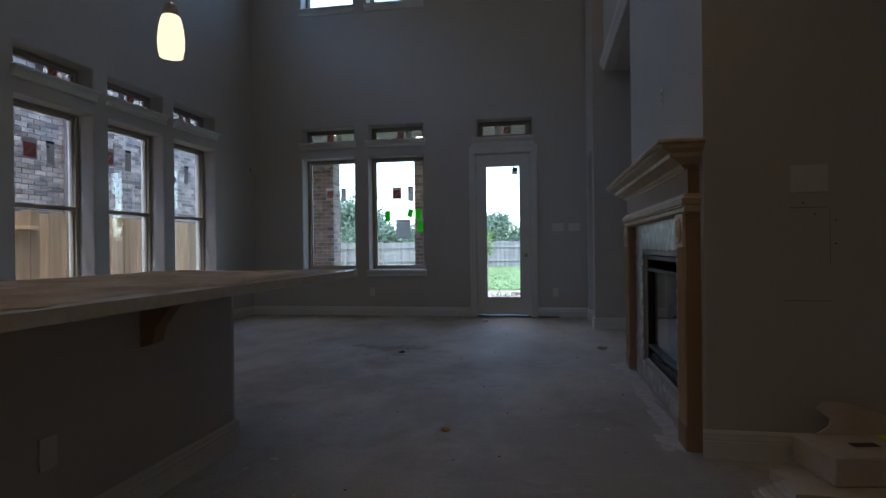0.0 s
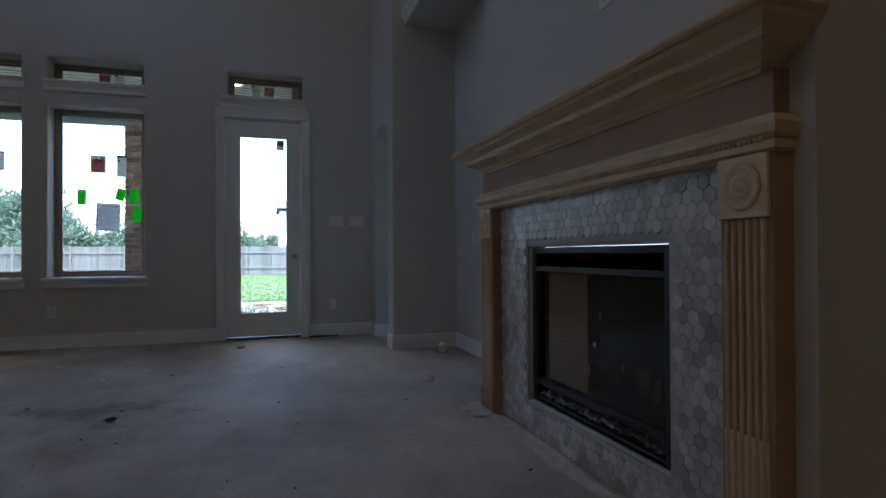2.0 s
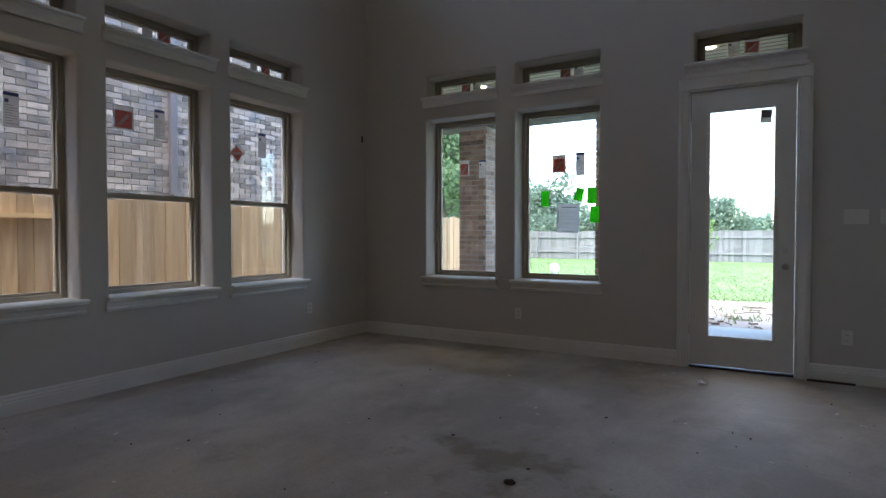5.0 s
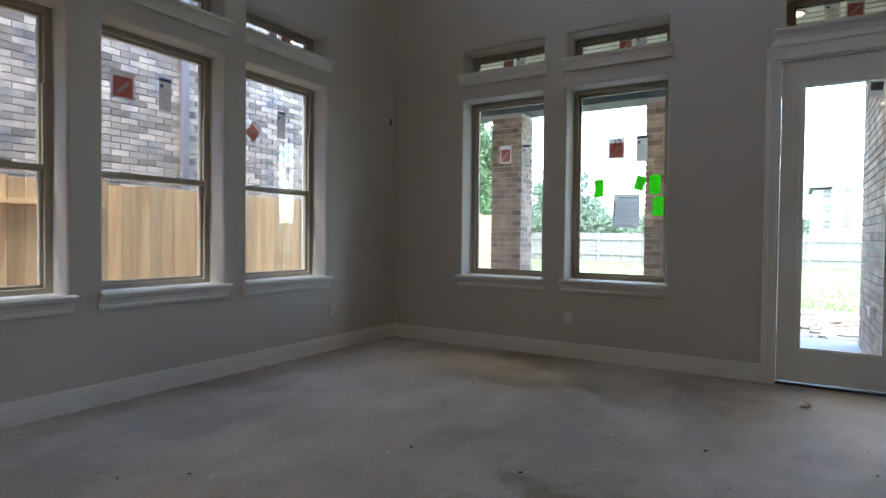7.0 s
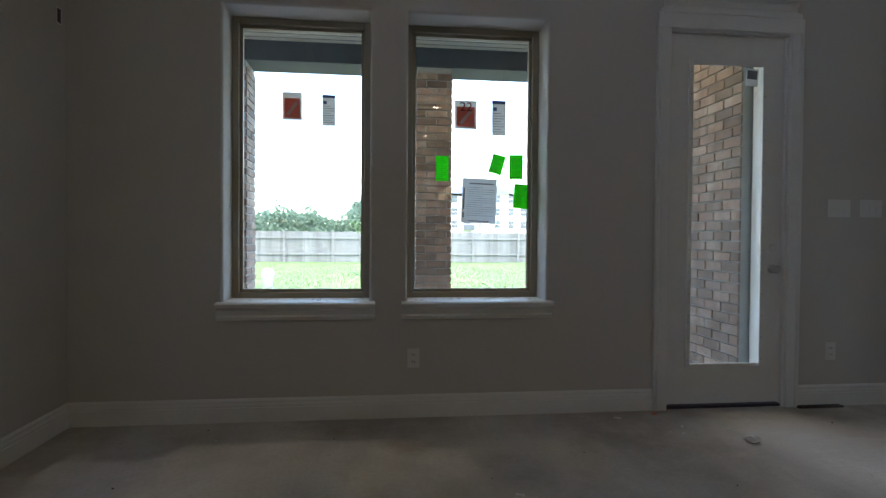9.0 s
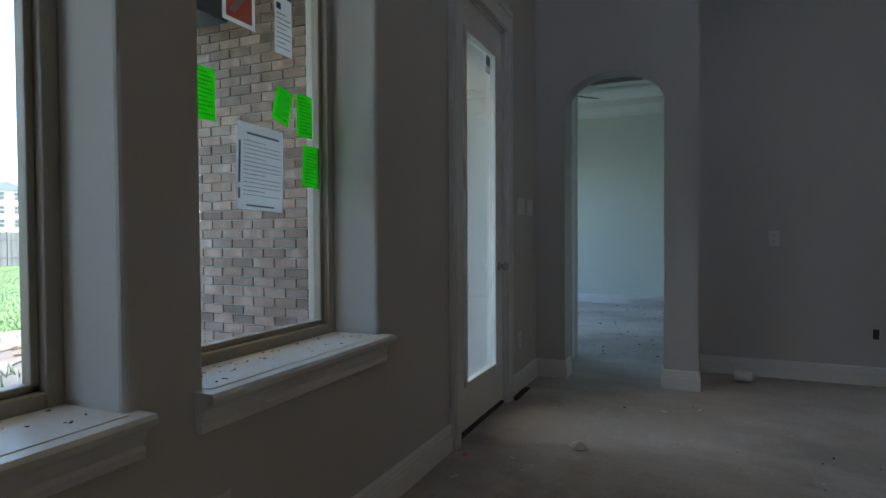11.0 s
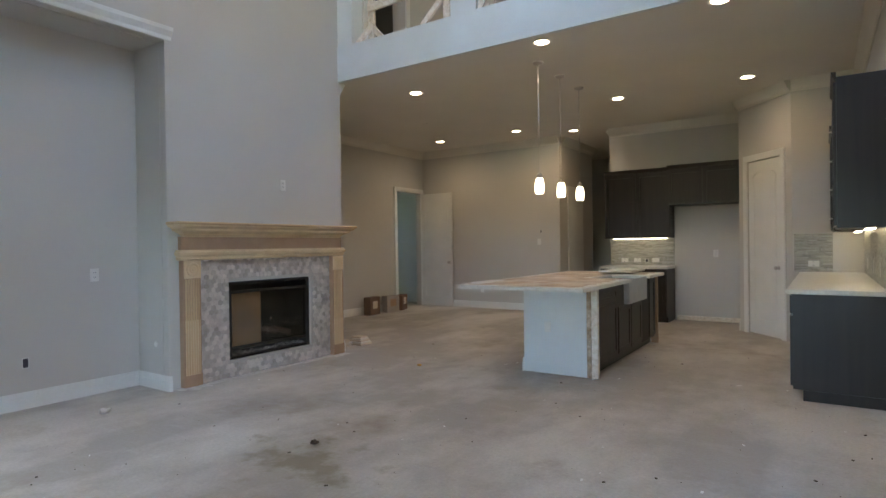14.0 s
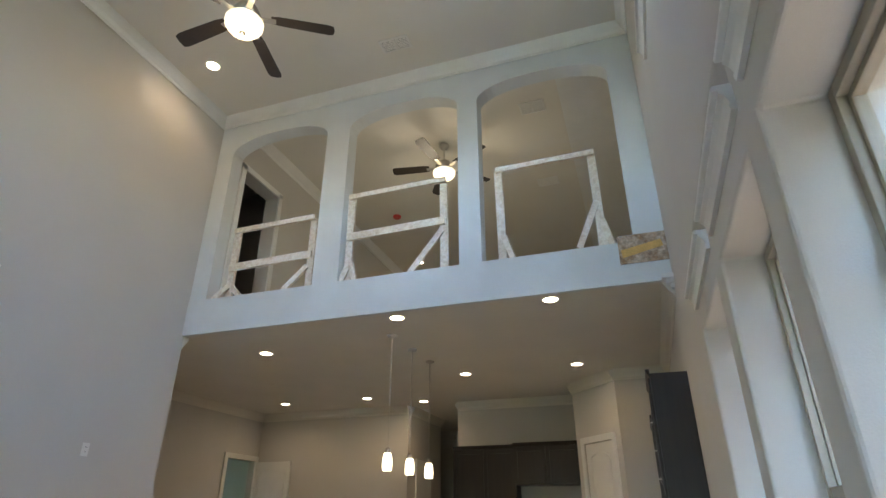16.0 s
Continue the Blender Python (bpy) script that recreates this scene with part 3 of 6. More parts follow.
struct("baseboard", bm, WHITE, "white stepped baseboard round the living room", "baseboard")

# balcony, upstairs room
struct("floor_upstairs", box(XL, XR, -4.2, YB, ZK + 0.12, 3.79), PRIMER, "primed drywall balcony edge and upper floor", "floor")
A1, A2, A3 = (0.38, 1.82), (-1.36, 0.06), (-3.09, -1.60)
bm = slab_wall("y", 3.33, YB - 0.004, XL, XR, 3.79, ZC + 0.2, [(*a, 3.0, 6.14) for a in (A1, A2, A3)], 0)
struct("wall_balcony", bm, PRIMER, "primed balcony wall with three arched openings", "wall")
for a in (A1, A2, A3):
    struct("wall_balcony_arch", arch_piece("y", 3.33, YB - 0.004, *a, 5.88, 0.235, 6.14), PRIMER, "primed arch head over a balcony opening", "wall")
bm = moulding(bmesh.new(), [(-0.05, 0.0), (0.006, -0.004), (0.008, 0.42), (-0.05, 0.42)], (XR, YB, ZK), (XL, YB, ZK), (0, 1, 0))
struct("trim_balcony", bm, PRIMER, "primed drywall fascia of the balcony", "trim")
struct("ceiling", box(-3.7, 2.1, -4.2, 9.45, ZC, ZC + 0.15), CEIL, "cream painted high living room ceiling", "ceiling")
bm = bmesh.new()
for p0, p1, o in (((XR, YB), (XR, YF), (-1, 0)), ((XL, YB), (XR, YB), (0, 1)), ((XL, YF), (XL, YB), (1, 0)), ((XL, YF), (XR, YF), (0, -1))):
    moulding(bm, CROWN, (*p0, ZC - 0.15), (*p1, ZC - 0.15), (*o, 0))
struct("trim_crown", bm, WHITE, "white crown moulding under the high ceiling", "trim")
struct("wall_upstairs_east", slab_wall("x", 1.84, XR, -4.2, 3.33, 3.79, ZC, [(2.42, 3.22, 3.0, 5.83)], 0), WALL, "upstairs wall with an open doorway", "wall")
struct("wall_upstairs_south", box(XL, XR, -4.3, -4.2, 3.79, ZC), WALL, "plain upstairs back wall", "wall")
bm = moulding(bmesh.new(), CROWN, (1.84, -4.2, ZC - 0.15), (1.84, 3.33, ZC - 0.15), (-1, 0, 0))
boxm(bm, 1.815, 1.84, 2.34, 2.42, 3.79, 5.9); boxm(bm, 1.815, 1.84, 3.22, 3.30, 3.79, 5.9); boxm(bm, 1.815, 1.84, 2.34, 3.30, 5.83, 5.91)
struct("trim_upstairs", bm, WHITE, "white upstairs crown moulding and door casing", "trim")
struct("ceiling_upstairs_soffit", box(XL, -2.5, -4.2, 3.33, 6.28, ZC), WHITE, "dropped soffit over the upstairs room", "ceiling")
# closet walls take the darkened paint, so the doorway reads as unlit
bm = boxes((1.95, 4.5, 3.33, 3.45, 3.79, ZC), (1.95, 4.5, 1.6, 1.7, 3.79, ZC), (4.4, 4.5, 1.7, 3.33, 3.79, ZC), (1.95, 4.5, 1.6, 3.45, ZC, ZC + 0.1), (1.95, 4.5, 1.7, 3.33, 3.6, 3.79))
struct("wall_upstairs_closet", bm, SHADED_ROOM, "room behind the upstairs doorway, its walls coloured dark as if unlit", "wall")
ob = thing("upstairs_door", "orange-brown primed door leaning in a dim upstairs room", "door", (2.6, 2.5, 3.79))
part("leaf", box(-0.02, 0.02, -0.02, 0.75, 0, 1.3, 0.004), PLY, ob)
ob = thing("osb_patch", "bare strand board with orange glue on the balcony edge", "board", (-3.15, YB, 3.56))
part("board", box(-0.22, 0.21, 0.008, 0.02, 0.0, 0.29), OSB, ob)
part("glue_stripe", prism(bmesh.new(), [(-0.19, 0.021, 0.14), (0.18, 0.021, 0.06), (0.19, 0.021, 0.14), (-0.17, 0.021, 0.21)], (0, 0.003, 0)), PLY, ob, "orange raw wood stripe")
bm = bmesh.new()
for s in range(3):
    boxm(bm, XL, XL + 0.03 + 0.035 * s, YB + 0.005, YB + 0.05 + 0.03 * s, ZK - 0.1 + 0.04 * s, ZK - 0.06 + 0.04 * s)
struct("trim_balcony_end", bm, WHITE, "white crown return at the balcony end", "trim")

# ---- windows ----
SILL = [(-0.02, 0), (0.02, 0), (0.025, 0.02), (0.018, 0.03), (0.03, 0.06), (0.045, 0.075), (0.045, 0.085), (0.065, 0.085), (0.068, 0.098), (0.06, 0.108), (-0.02, 0.108)]


def window(name, axis, a0, a1, z0, z1, hung, sill, label):
    """A window in the garden wall (axis y) or the side wall (axis x), with frame, pane and moulded sill."""
    w = tagged(new(name), label, "window", kind="structure")
    face, glass, sgn = (YF, 9.35, -1) if axis == "y" else (XL, -3.595, 1)

    def bx(bm, p, q, c, d, z, zz, bevel=0.0):
        (boxm(bm, p, q, min(c, d), max(c, d), z, zz, bevel) if axis == "y" else boxm(bm, min(c, d), max(c, d), p, q, z, zz, bevel))
    bm = bmesh.new()
    fw = 0.042
    lo, hi = min(glass - 0.03, glass + 0.045 * sgn, glass + 0.03), max(glass + 0.03, glass + 0.045 * sgn, glass - 0.03)
    for p, q, z, zz in ((a0, a0 + fw, z0, z1), (a1 - fw, a1, z0, z1), (a0 + fw, a1 - fw, z0, z0 + fw), (a0 + fw, a1 - fw, z1 - fw, z1)):
        bx(bm, p, q, lo, hi, z, zz, 0.004)
    part("window_frame", bm, FRAME_TAN, w, "tan vinyl window frame")
    bm = bmesh.new()
    for p, q, z, zz in ((a0 + fw, a0 + fw + 0.02, z0 + fw, z1 - fw), (a1 - fw - 0.02, a1 - fw, z0 + fw, z1 - fw), (a0 + fw, a1 - fw, z0 + fw, z0 + fw + 0.02), (a0 + fw, a1 - fw, z1 - fw - 0.02, z1 - fw)):
        bx(bm, p, q, glass - 0.018, glass + 0.018, z, zz, 0.003)
    part("sash", bm, FRAME_TAN, w)
    if hung:
        bm = bmesh.new()
        bx(bm, a0 + fw, a1 - fw, glass - 0.02, glass + sgn * 0.04, 1.478, 1.522, 0.004)
        part("meeting_rail", bm, FRAME_TAN, w)
        bm = bmesh.new()
        for k in (0.28, 0.72):
            c = a0 + (a1 - a0) * k
            bx(bm, c - 0.03, c + 0.03, glass + sgn * 0.028, glass + sgn * 0.045, 1.522, 1.53, 0.002)
        part("sash_lock", bm, NICKEL, w, "small metal sash locks")
        bm = bmesh.new()
        for c in (a0 + fw, a1 - fw - 0.012):
            bx(bm, c, c + 0.012, glass + sgn * 0.02, glass + sgn * 0.05, 1.52, 2.02, 0.002)
        part("jamb_cover", bm, FRAME_TAN, w)
    for z, zz in (((z0 + 0.06, 1.48), (1.52, z1 - 0.06)) if hung else ((z0 + 0.06, z1 - 0.06),)):
        bm = bmesh.new()
        bx(bm, a0 + 0.06, a1 - 0.06, glass - 0.003, glass + 0.003, z, zz)
        part("pane", bm, GLASS, w).visible_shadow = False
    if sill:
        bm = bmesh.new()
        e = 0.035
        if axis == "y":
            moulding(bm, SILL, (a0 - e, face, z0 - 0.104), (a1 + e, face, z0 - 0.104), (0, -1, 0))
            boxm(bm, a0 + 0.002, a1 - 0.002, face - 0.02, 9.31, z0 - 0.012, z0 + 0.006)
        else:
            moulding(bm, SILL, (face, a0 - e, z0 - 0.104), (face, a1 + e, z0 - 0.104), (1, 0, 0))
            boxm(bm, -3.555, face + 0.02, a0 + 0.002, a1 - 0.002, z0 - 0.012, z0 + 0.006)
        part("window_sill", bm, WHITE, w, "white moulded wooden sill")
    return w


k = 0
for axis, rows in (("y", FW), ("x", LW)):
    for a0, a1 in rows:
        k += 1
        window(f"window_{k}", axis, a0, a1, Z0, Z1, axis == "x", True, "tall tan-framed window with white moulded sill")
        k += 1
        window(f"window_{k}", axis, a0, a1, T0, T1, False, True, "low tan-framed transom window with white moulded sill")
        k += 1
        window(f"window_{k}", axis, a0, a1, U0, U1, False, True, "high tan-framed upper window with white sill")
window(f"window_{k + 1}", "y", 0.315, 1.13, 2.725, 2.98, False, False, "low tan-framed transom window over the door")

# garden door
door = tagged(new("door_1"), "closed white full-light exterior door with raw casing", "door", kind="structure")
bm = boxes((0.295, 0.432, 9.125, 9.17, 0.03, 2.45), (0.955, 1.093, 9.125, 9.17, 0.03, 2.45), (0.432, 0.955, 9.125, 9.17, 0.03, 0.28), (0.432, 0.955, 9.125, 9.17, 2.27, 2.45))
part("door_leaf", bm, WHITE, door)
bm = boxes((0.42, 0.45, 9.112, 9.13, 0.268, 2.282), (0.938, 0.967, 9.112, 9.13, 0.268, 2.282), (0.45, 0.938, 9.112, 9.13, 0.268, 0.296), (0.45, 0.938, 9.112, 9.13, 2.254, 2.282), bevel=0.004)
part("glass_stop", bm, WHITE, door)
part("pane", box(0.432, 0.955, 9.143, 9.150, 0.28, 2.27), GLASS, door).visible_shadow = False
bm = boxes((0.27, 0.291, 9.105, 9.44, 0.0, 2.475), (1.097, 1.12, 9.105, 9.44, 0.0, 2.475), (0.291, 1.097, 9.105, 9.44, 2.454, 2.475))
part("door_frame", bm, WHITE, door)
bm = boxes((0.19, 0.278, 9.082, 9.114, 0.0, 2.47), (1.112, 1.205, 9.082, 9.114, 0.0, 2.47), (0.19, 1.205, 9.080, 9.114, 2.47, 2.57), (0.205, 0.225, 9.074, 9.082, 0, 2.47), (1.17, 1.19, 9.074, 9.082, 0, 2.47), bevel=0.004)
moulding(bm, SILL, (0.24, 9.115, 2.592), (1.16, 9.115, 2.592), (0, -1, 0))
boxm(bm, 0.22, 1.18, 9.07, 9.114, 2.565, 2.60, 0.006)
part("casing", bm, WHITE, door, "white fluted casing with a moulded head")
part("threshold", box(0.27, 1.12, 9.115, 9.44, 0.0, 0.02, 0.004), DARKBOX, door, "dark metal threshold")
for z in (0.30, 1.05, 1.75, 2.2):
    part("hinge", rod(bmesh.new(), (0.288, 9.115, z), (0.288, 9.115, z + 0.09), 0.008), NICKEL, door)
# no real hole: a white disc stands for daylight showing through the lock bore
m = Matrix.Translation((1.03, 9.125, 1.062)) @ Matrix.Rotation(radians(90), 4, "X")
part("lock_hole", lathe([(0.026, 0.0), (0.026, 0.004), (0.02, 0.006)], 16, m), PLASTIC, door, "white disc standing in for daylight through the lock bore")
m = Matrix.Translation((1.027, 9.125, 0.92)) @ Matrix.Rotation(radians(90), 4, "X")
part("door_knob", lathe([(0.03, 0.0), (0.03, 0.008), (0.012, 0.012), (0.012, 0.03), (0.026, 0.04), (0.028, 0.055), (0.015, 0.066)], 18, m), NICKEL, door, "satin metal knob")
bm = bmesh.new()
for i in range(14):
    for x in (0.436, 0.952):
        rod(bm, (x, 9.1105, 0.32 + i * 0.145), (x, 9.1125, 0.32 + i * 0.145), 0.003, seg=6)
part("screw", bm, DARKBOX, door, "small dark screws round the glass")
door.location = (0, -0.015, 0)

# ---- fireplace ----
XF = XR
mant = thing("fireplace_mantel", "raw pine and fibreboard mantel with carved rosettes, unpainted", "mantel", (XF, 4.64, 0))
SHELF = [(0, 0), (0.115, 0), (0.115, 0.012), (0.128, 0.03), (0.13, 0.055), (0.15, 0.075), (0.155, 0.10), (0.0, 0.10)]
CORN = [(0, 0), (0.10, 0), (0.105, 0.02), (0.135, 0.045), (0.165, 0.085), (0.185, 0.095), (0.185, 0.12), (0.0, 0.12)]


def wrap(prof, y0, y1, z, x=0.0):
    """Trim round the front and both ends of the mantel."""
    bm = bmesh.new()
    n = len(prof)
    rows = []
    for sy, ends in ((y0, -1), (y1, 1)):
        rows.append([bm.verts.new((x - o, sy + ends * (o - 0.10), z + h)) for o, h in prof])
        rows.append([bm.verts.new((x, sy + ends * (o - 0.10), z + h)) for o, h in prof])
    a0, a1, c0, c1 = rows
    for p, q in ((a0, c0), (a0, a1), (c1, c0)):
        for i in range(n):
            j = (i + 1) % n
            if len({p[i], p[j], q[j], q[i]}) == 4:
                bm.faces.new((p[i], p[j], q[j], q[i]))
    return bm


Y0, Y1 = -1.11, 1.085
part("shelf", wrap([(0, 0), (0.215, 0), (0.222, 0.012), (0.215, 0.026), (0, 0.026)], Y0 + 0.05, Y1 - 0.05, 1.54), OAK, mant, "raw wooden shelf with a rounded edge")
part("cornice", wrap([(0, 0), (0.062, 0), (0.066, 0.012), (0.075, 0.014), (0.085, 0.03), (0.115, 0.045), (0.15, 0.06), (0.155, 0.078), (0.195, 0.10), (0.20, 0.115), (0, 0.115)], Y0 + 0.04, Y1 - 0.04, 1.425), CARVED, mant, "carved crown moulding")
part("frieze", wrap([(0, 0), (0.055, 0), (0.055, 0.13), (0, 0.13)], Y0, Y1, 1.30), MDF, mant, "brown fibreboard frieze")
part("lower_moulding", wrap([(0, 0), (0.06, 0), (0.078, 0.01), (0.08, 0.03), (0.072, 0.036), (0.09, 0.05), (0.095, 0.075), (0.082, 0.085), (0.075, 0.10), (0, 0.10)], Y0, Y1, 1.205), CARVED, mant, "pale carved lower moulding")
bm = bmesh.new()
for i in range(118):
    y = -1.05 + i * 0.018
    bmesh.ops.create_uvsphere(bm, u_segments=5, v_segments=4, radius=0.0075, matrix=Matrix.Translation((-0.083, y, 1.241)))
part("bead_strip", bm, CARVED, mant, "row of carved beads")
bm = bmesh.new()
for i in range(72):
    y = -1.07 + i * 0.030
    boxm(bm, -0.142, -0.10, y, y + 0.016, 1.478, 1.495)
part("dentil_strip", bm, CARVED, mant, "row of small dentils")
for k, yc in enumerate((-0.985, 0.945)):
    leg = part("leg", box(-0.07, 0.0, yc - 0.09, yc + 0.09, 0.0, 1.205, 0.003), MDF, mant, "fibreboard pilaster")
    bm = boxes((-0.084, -0.0705, yc - 0.085, yc + 0.085, 1.035, 1.205), bevel=0.003)
    part("rosette_block", bm, CARVED, leg, "carved square rosette block")
    m = Matrix.Translation((-0.084, yc, 1.12)) @ Matrix.Rotation(radians(-90), 4, "Y")
    part("rosette", lathe([(0.066, 0.0), (0.066, 0.004), (0.056, 0.009), (0.047, 0.003), (0.036, 0.002), (0.03, 0.010), (0.022, 0.010), (0.016, 0.004), (0.012, 0.010), (0.004, 0.012)], 24, m), CARVED, leg)
    for i in range(6):
        c = yc - 0.062 + i * 0.025
        part("flute", rod(bmesh.new(), (-0.071, c, 0.13), (-0.071, c, 1.03), 0.0095, seg=8), OAK_V, leg, "rounded raw pine flute")
    part("plinth", box(-0.078, -0.0705, yc - 0.09, yc + 0.09, 0.0, 0.125), MDF, leg, "brown fibreboard plinth")
    part("primed_patch", box(-0.0765, -0.0705, yc - 0.075, yc + 0.075, 0.125, 0.44 + 0.2 * k), CARVED, leg, "paler bare wood patch")

surround = tagged(new("tile_surround"), "grey marble hexagon tile fireplace surround", "tiles")
part("backing", boxes((XF - 0.012, XF - 0.002, 3.745, 4.04, 0, 1.21), (XF - 0.012, XF - 0.002, 5.15, 5.50, 0, 1.21), (XF - 0.012, XF - 0.002, 4.04, 5.15, 0.98, 1.21), (XF - 0.012, XF - 0.002, 4.04, 5.15, 0, 0.165)), GROUT, surround, "grey tile grout bed")
fire = thing("firebox", "black steel gas firebox with glass front and packing film inside", "fireplace", (XF + 0.018, 4.60, 0))
bm = boxes((0.0, 0.42, -0.55, -0.535, 0.175, 0.97), (0.0, 0.42, 0.535, 0.545, 0.175, 0.97), (0.40, 0.42, -0.535, 0.535, 0.175, 0.97), (0.0, 0.40, -0.535, 0.535, 0.175, 0.19), (0.0, 0.40, -0.535, 0.535, 0.955, 0.97))
part("shell", bm, BLACK, fire)
bm = boxes((-0.004, 0.03, -0.545, -0.50, 0.175, 0.97), (-0.004, 0.03, 0.50, 0.545, 0.175, 0.97), (-0.004, 0.03, -0.50, 0.50, 0.85, 0.875), (-0.004, 0.05, -0.50, 0.50, 0.265, 0.29), (-0.004, 0.02, -0.50, 0.50, 0.94, 0.97), (0.0, 0.015, -0.50, 0.50, 0.175, 0.20), bevel=0.003)
part("face_frame", bm, BLACK, fire, "black metal face frame")
part("glass_front", box(0.02, 0.026, -0.50, 0.50, 0.29, 0.85), clear_glass("firebox_glass", (0.84, 0.84, 0.83)), fire, "dusty smoked glass")
card = part("cardboard_insert", box(0.05, 0.056, 0.10, 0.465, 0.295, 0.84, 0.002), CARD, fire, "brown printed cardboard sheet")
part("print_line", boxes(*[(0.0485, 0.0498, 0.17 + 0.012 * (k % 3), 0.39 - 0.03 * (k % 2), 0.48 + 0.024 * k, 0.484 + 0.024 * k) for k in range(8)]), INK, card)
for y, z, w, h in ((-0.06, 0.66, 0.006, 0.03), (-0.02, 0.53, 0.018, 0.02), (0.03, 0.40, 0.007, 0.04), (-0.22, 0.46, 0.006, 0.03)):
    part("smear", box(0.0185, 0.0198, y, y + w, z, z + h), GREYCARD, fire, "pale smear on the glass")
bm = bmesh.new()
for i in range(4):
    rod(bm, (0.10 + 0.05 * (i % 2), -0.35 + 0.16 * i, 0.33 + 0.03 * i), (0.22, -0.2 + 0.13 * i, 0.40 + 0.02 * i), 0.035, 0.028, 8)
part("ceramic_log", bm, surface("ceramic_log_clay", (0.12, 0.10, 0.085), rough=0.9, var=0.25, scale=12, bump=0.4), fire, "grey-brown ceramic logs")
bm = bmesh.new()
bmesh.ops.create_grid(bm, x_segments=14, y_segments=110, size=0.5, matrix=Matrix.LocRotScale((0.05, 0.0, 0.205), None, (0.10, 0.97, 1)))
for v in bm.verts:
    q = v.co.copy()
    lift = abs(noise.noise(q * 18)) * 0.055 + abs(noise.noise(q * 45)) * 0.022
    v.co += Vector((noise.noise(q * 25 + Vector((9, 0, 0))) * 0.012, noise.noise(q * 25) * 0.014, lift))
part("packing_film", bm, PLASTIC_FILM, fire, "crumpled clear packing film")

# ---- island ----
isl = thing("kitchen_island", "unfinished kitchen island with primed end panel and dark cabinets", "island", (0, 0, 0))
IX0, IX1, IY0, IY1 = -1.14, -0.36, 0.95, 3.34
part("end_panel", box(-1.03, IX1, IY1 - 0.02, IY1, 0, 0.875), PRIMER, isl, "pale primed drywall end panel")
part("back_panel", box(IX1 - 0.02, IX1, IY0, IY1 - 0.022, 0, 0.875), WALL, isl, "greige painted back panel")
bm = moulding(bmesh.new(), BASE, (IX1, IY0, 0), (IX1, IY1 + 0.016, 0), (1, 0, 0))
part("base_moulding", bm, WHITE, isl, "white baseboard")
part("rough_edge", boxes((-1.075, -1.032, IY1 - 0.03, IY1 - 0.002, 0, 0.875)), OSB, isl, "rough torn drywall edge")
part("filler_strip", boxes((-1.14, -1.078, IY1 - 0.05, IY1 - 0.004, 0, 0.875)), LUMBER, isl, "raw wooden filler strip")
part("carcass", box(-1.10, IX1 - 0.022, IY0, IY1 - 0.055, 0.09, 0.874), ESPRESSO, isl)
part("toe_kick", box(-1.04, IX1 - 0.022, IY0, IY1 - 0.055, 0.0, 0.088), ESPRESSO, isl)


def shaker(bm, x, y0, y1, z0, z1, sgn, axis="x"):
    """A framed cabinet front facing along the axis, at x."""
    r = 0.055
    for a, b, c, d, o in ((y0, y0 + r, z0, z1, 0.02), (y1 - r, y1, z0, z1, 0.02), (y0 + r, y1 - r, z0, z0 + r, 0.02), (y0 + r, y1 - r, z1 - r, z1, 0.02), (y0 + r, y1 - r, z0 + r, z1 - r, 0.010)):
        lo, hi = sorted((x, x + sgn * o))
        (boxm(bm, lo, hi, a, b, c, d, 0.002) if axis == "x" else boxm(bm, a, b, lo, hi, c, d, 0.002))
    return bm


for y0, y1, z0, z1 in ((2.62, 3.22, 0.70, 0.86), (2.62, 3.22, 0.12, 0.68), (2.12, 2.58, 0.12, 0.62), (1.64, 2.10, 0.12, 0.62), (1.0, 1.28, 0.12, 0.86)):
    part("cabinet_door", shaker(bmesh.new(), -1.10, y0, y1, z0, z1, -1), ESPRESSO, isl, "dark framed cabinet front")
part("dishwasher_gap", box(-1.112, -1.10, 1.30, 1.60, 0.10, 0.86), BLACK, isl, "dark dishwasher opening")
part("support_post", box(-1.14, -1.06, 0.93, 0.985, 0, 0.875), MDF, isl, "brown end post")
for y in (2.62, 1.45):
    bm = bmesh.new()
    prism(bm, [(IX1 + 0.004, y, 0.872), (IX1 + 0.20, y, 0.872), (IX1 + 0.20, y, 0.845), (IX1 + 0.135, y, 0.81), (IX1 + 0.075, y, 0.73), (IX1 + 0.06, y, 0.67), (IX1 + 0.004, y, 0.65)], (0, 0.07, 0))
    part("bracket", bm, MDF, isl, "carved wooden counter bracket")
part("outlet_plate", box(IX1, IX1 + 0.006, 2.14, 2.21, 0.32, 0.43, 0.002), PLASTIC, isl, "white outlet plate")
part("outlet_plate", box(-0.66, -0.59, IY1, IY1 + 0.006, 0.42, 0.53, 0.002), PLASTIC, isl, "bare white outlet box")
sink = thing("farm_sink", "steel apron-front sink set into the island", "sink", (-1.0, 1.95, 0))
part("basin", boxes((-0.16, -0.145, -0.38, 0.38, 0.63, 0.905), (0.26, 0.275, -0.38, 0.38, 0.63, 0.905), (-0.145, 0.26, -0.38, -0.365, 0.63, 0.905), (-0.145, 0.26, 0.365, 0.38, 0.63, 0.905), (-0.145, 0.26, -0.365, 0.365, 0.63, 0.645), bevel=0.004), STEEL, sink)
top = tagged(new("island_countertop"), "pale quartz island top under torn dusty protective paper", "countertop")
TX0, TX1, TY0, TY1 = -1.19, 0.14, 0.80, 3.86
rows = [(TX0, -1.165, TY0, 1.56), (TX0, -1.165, 2.34, TY1), (-1.165, TX1, TY0, 1.56), (-1.165, TX1, 2.34, TY1), (-0.72, TX1, 1.56, 2.34)]
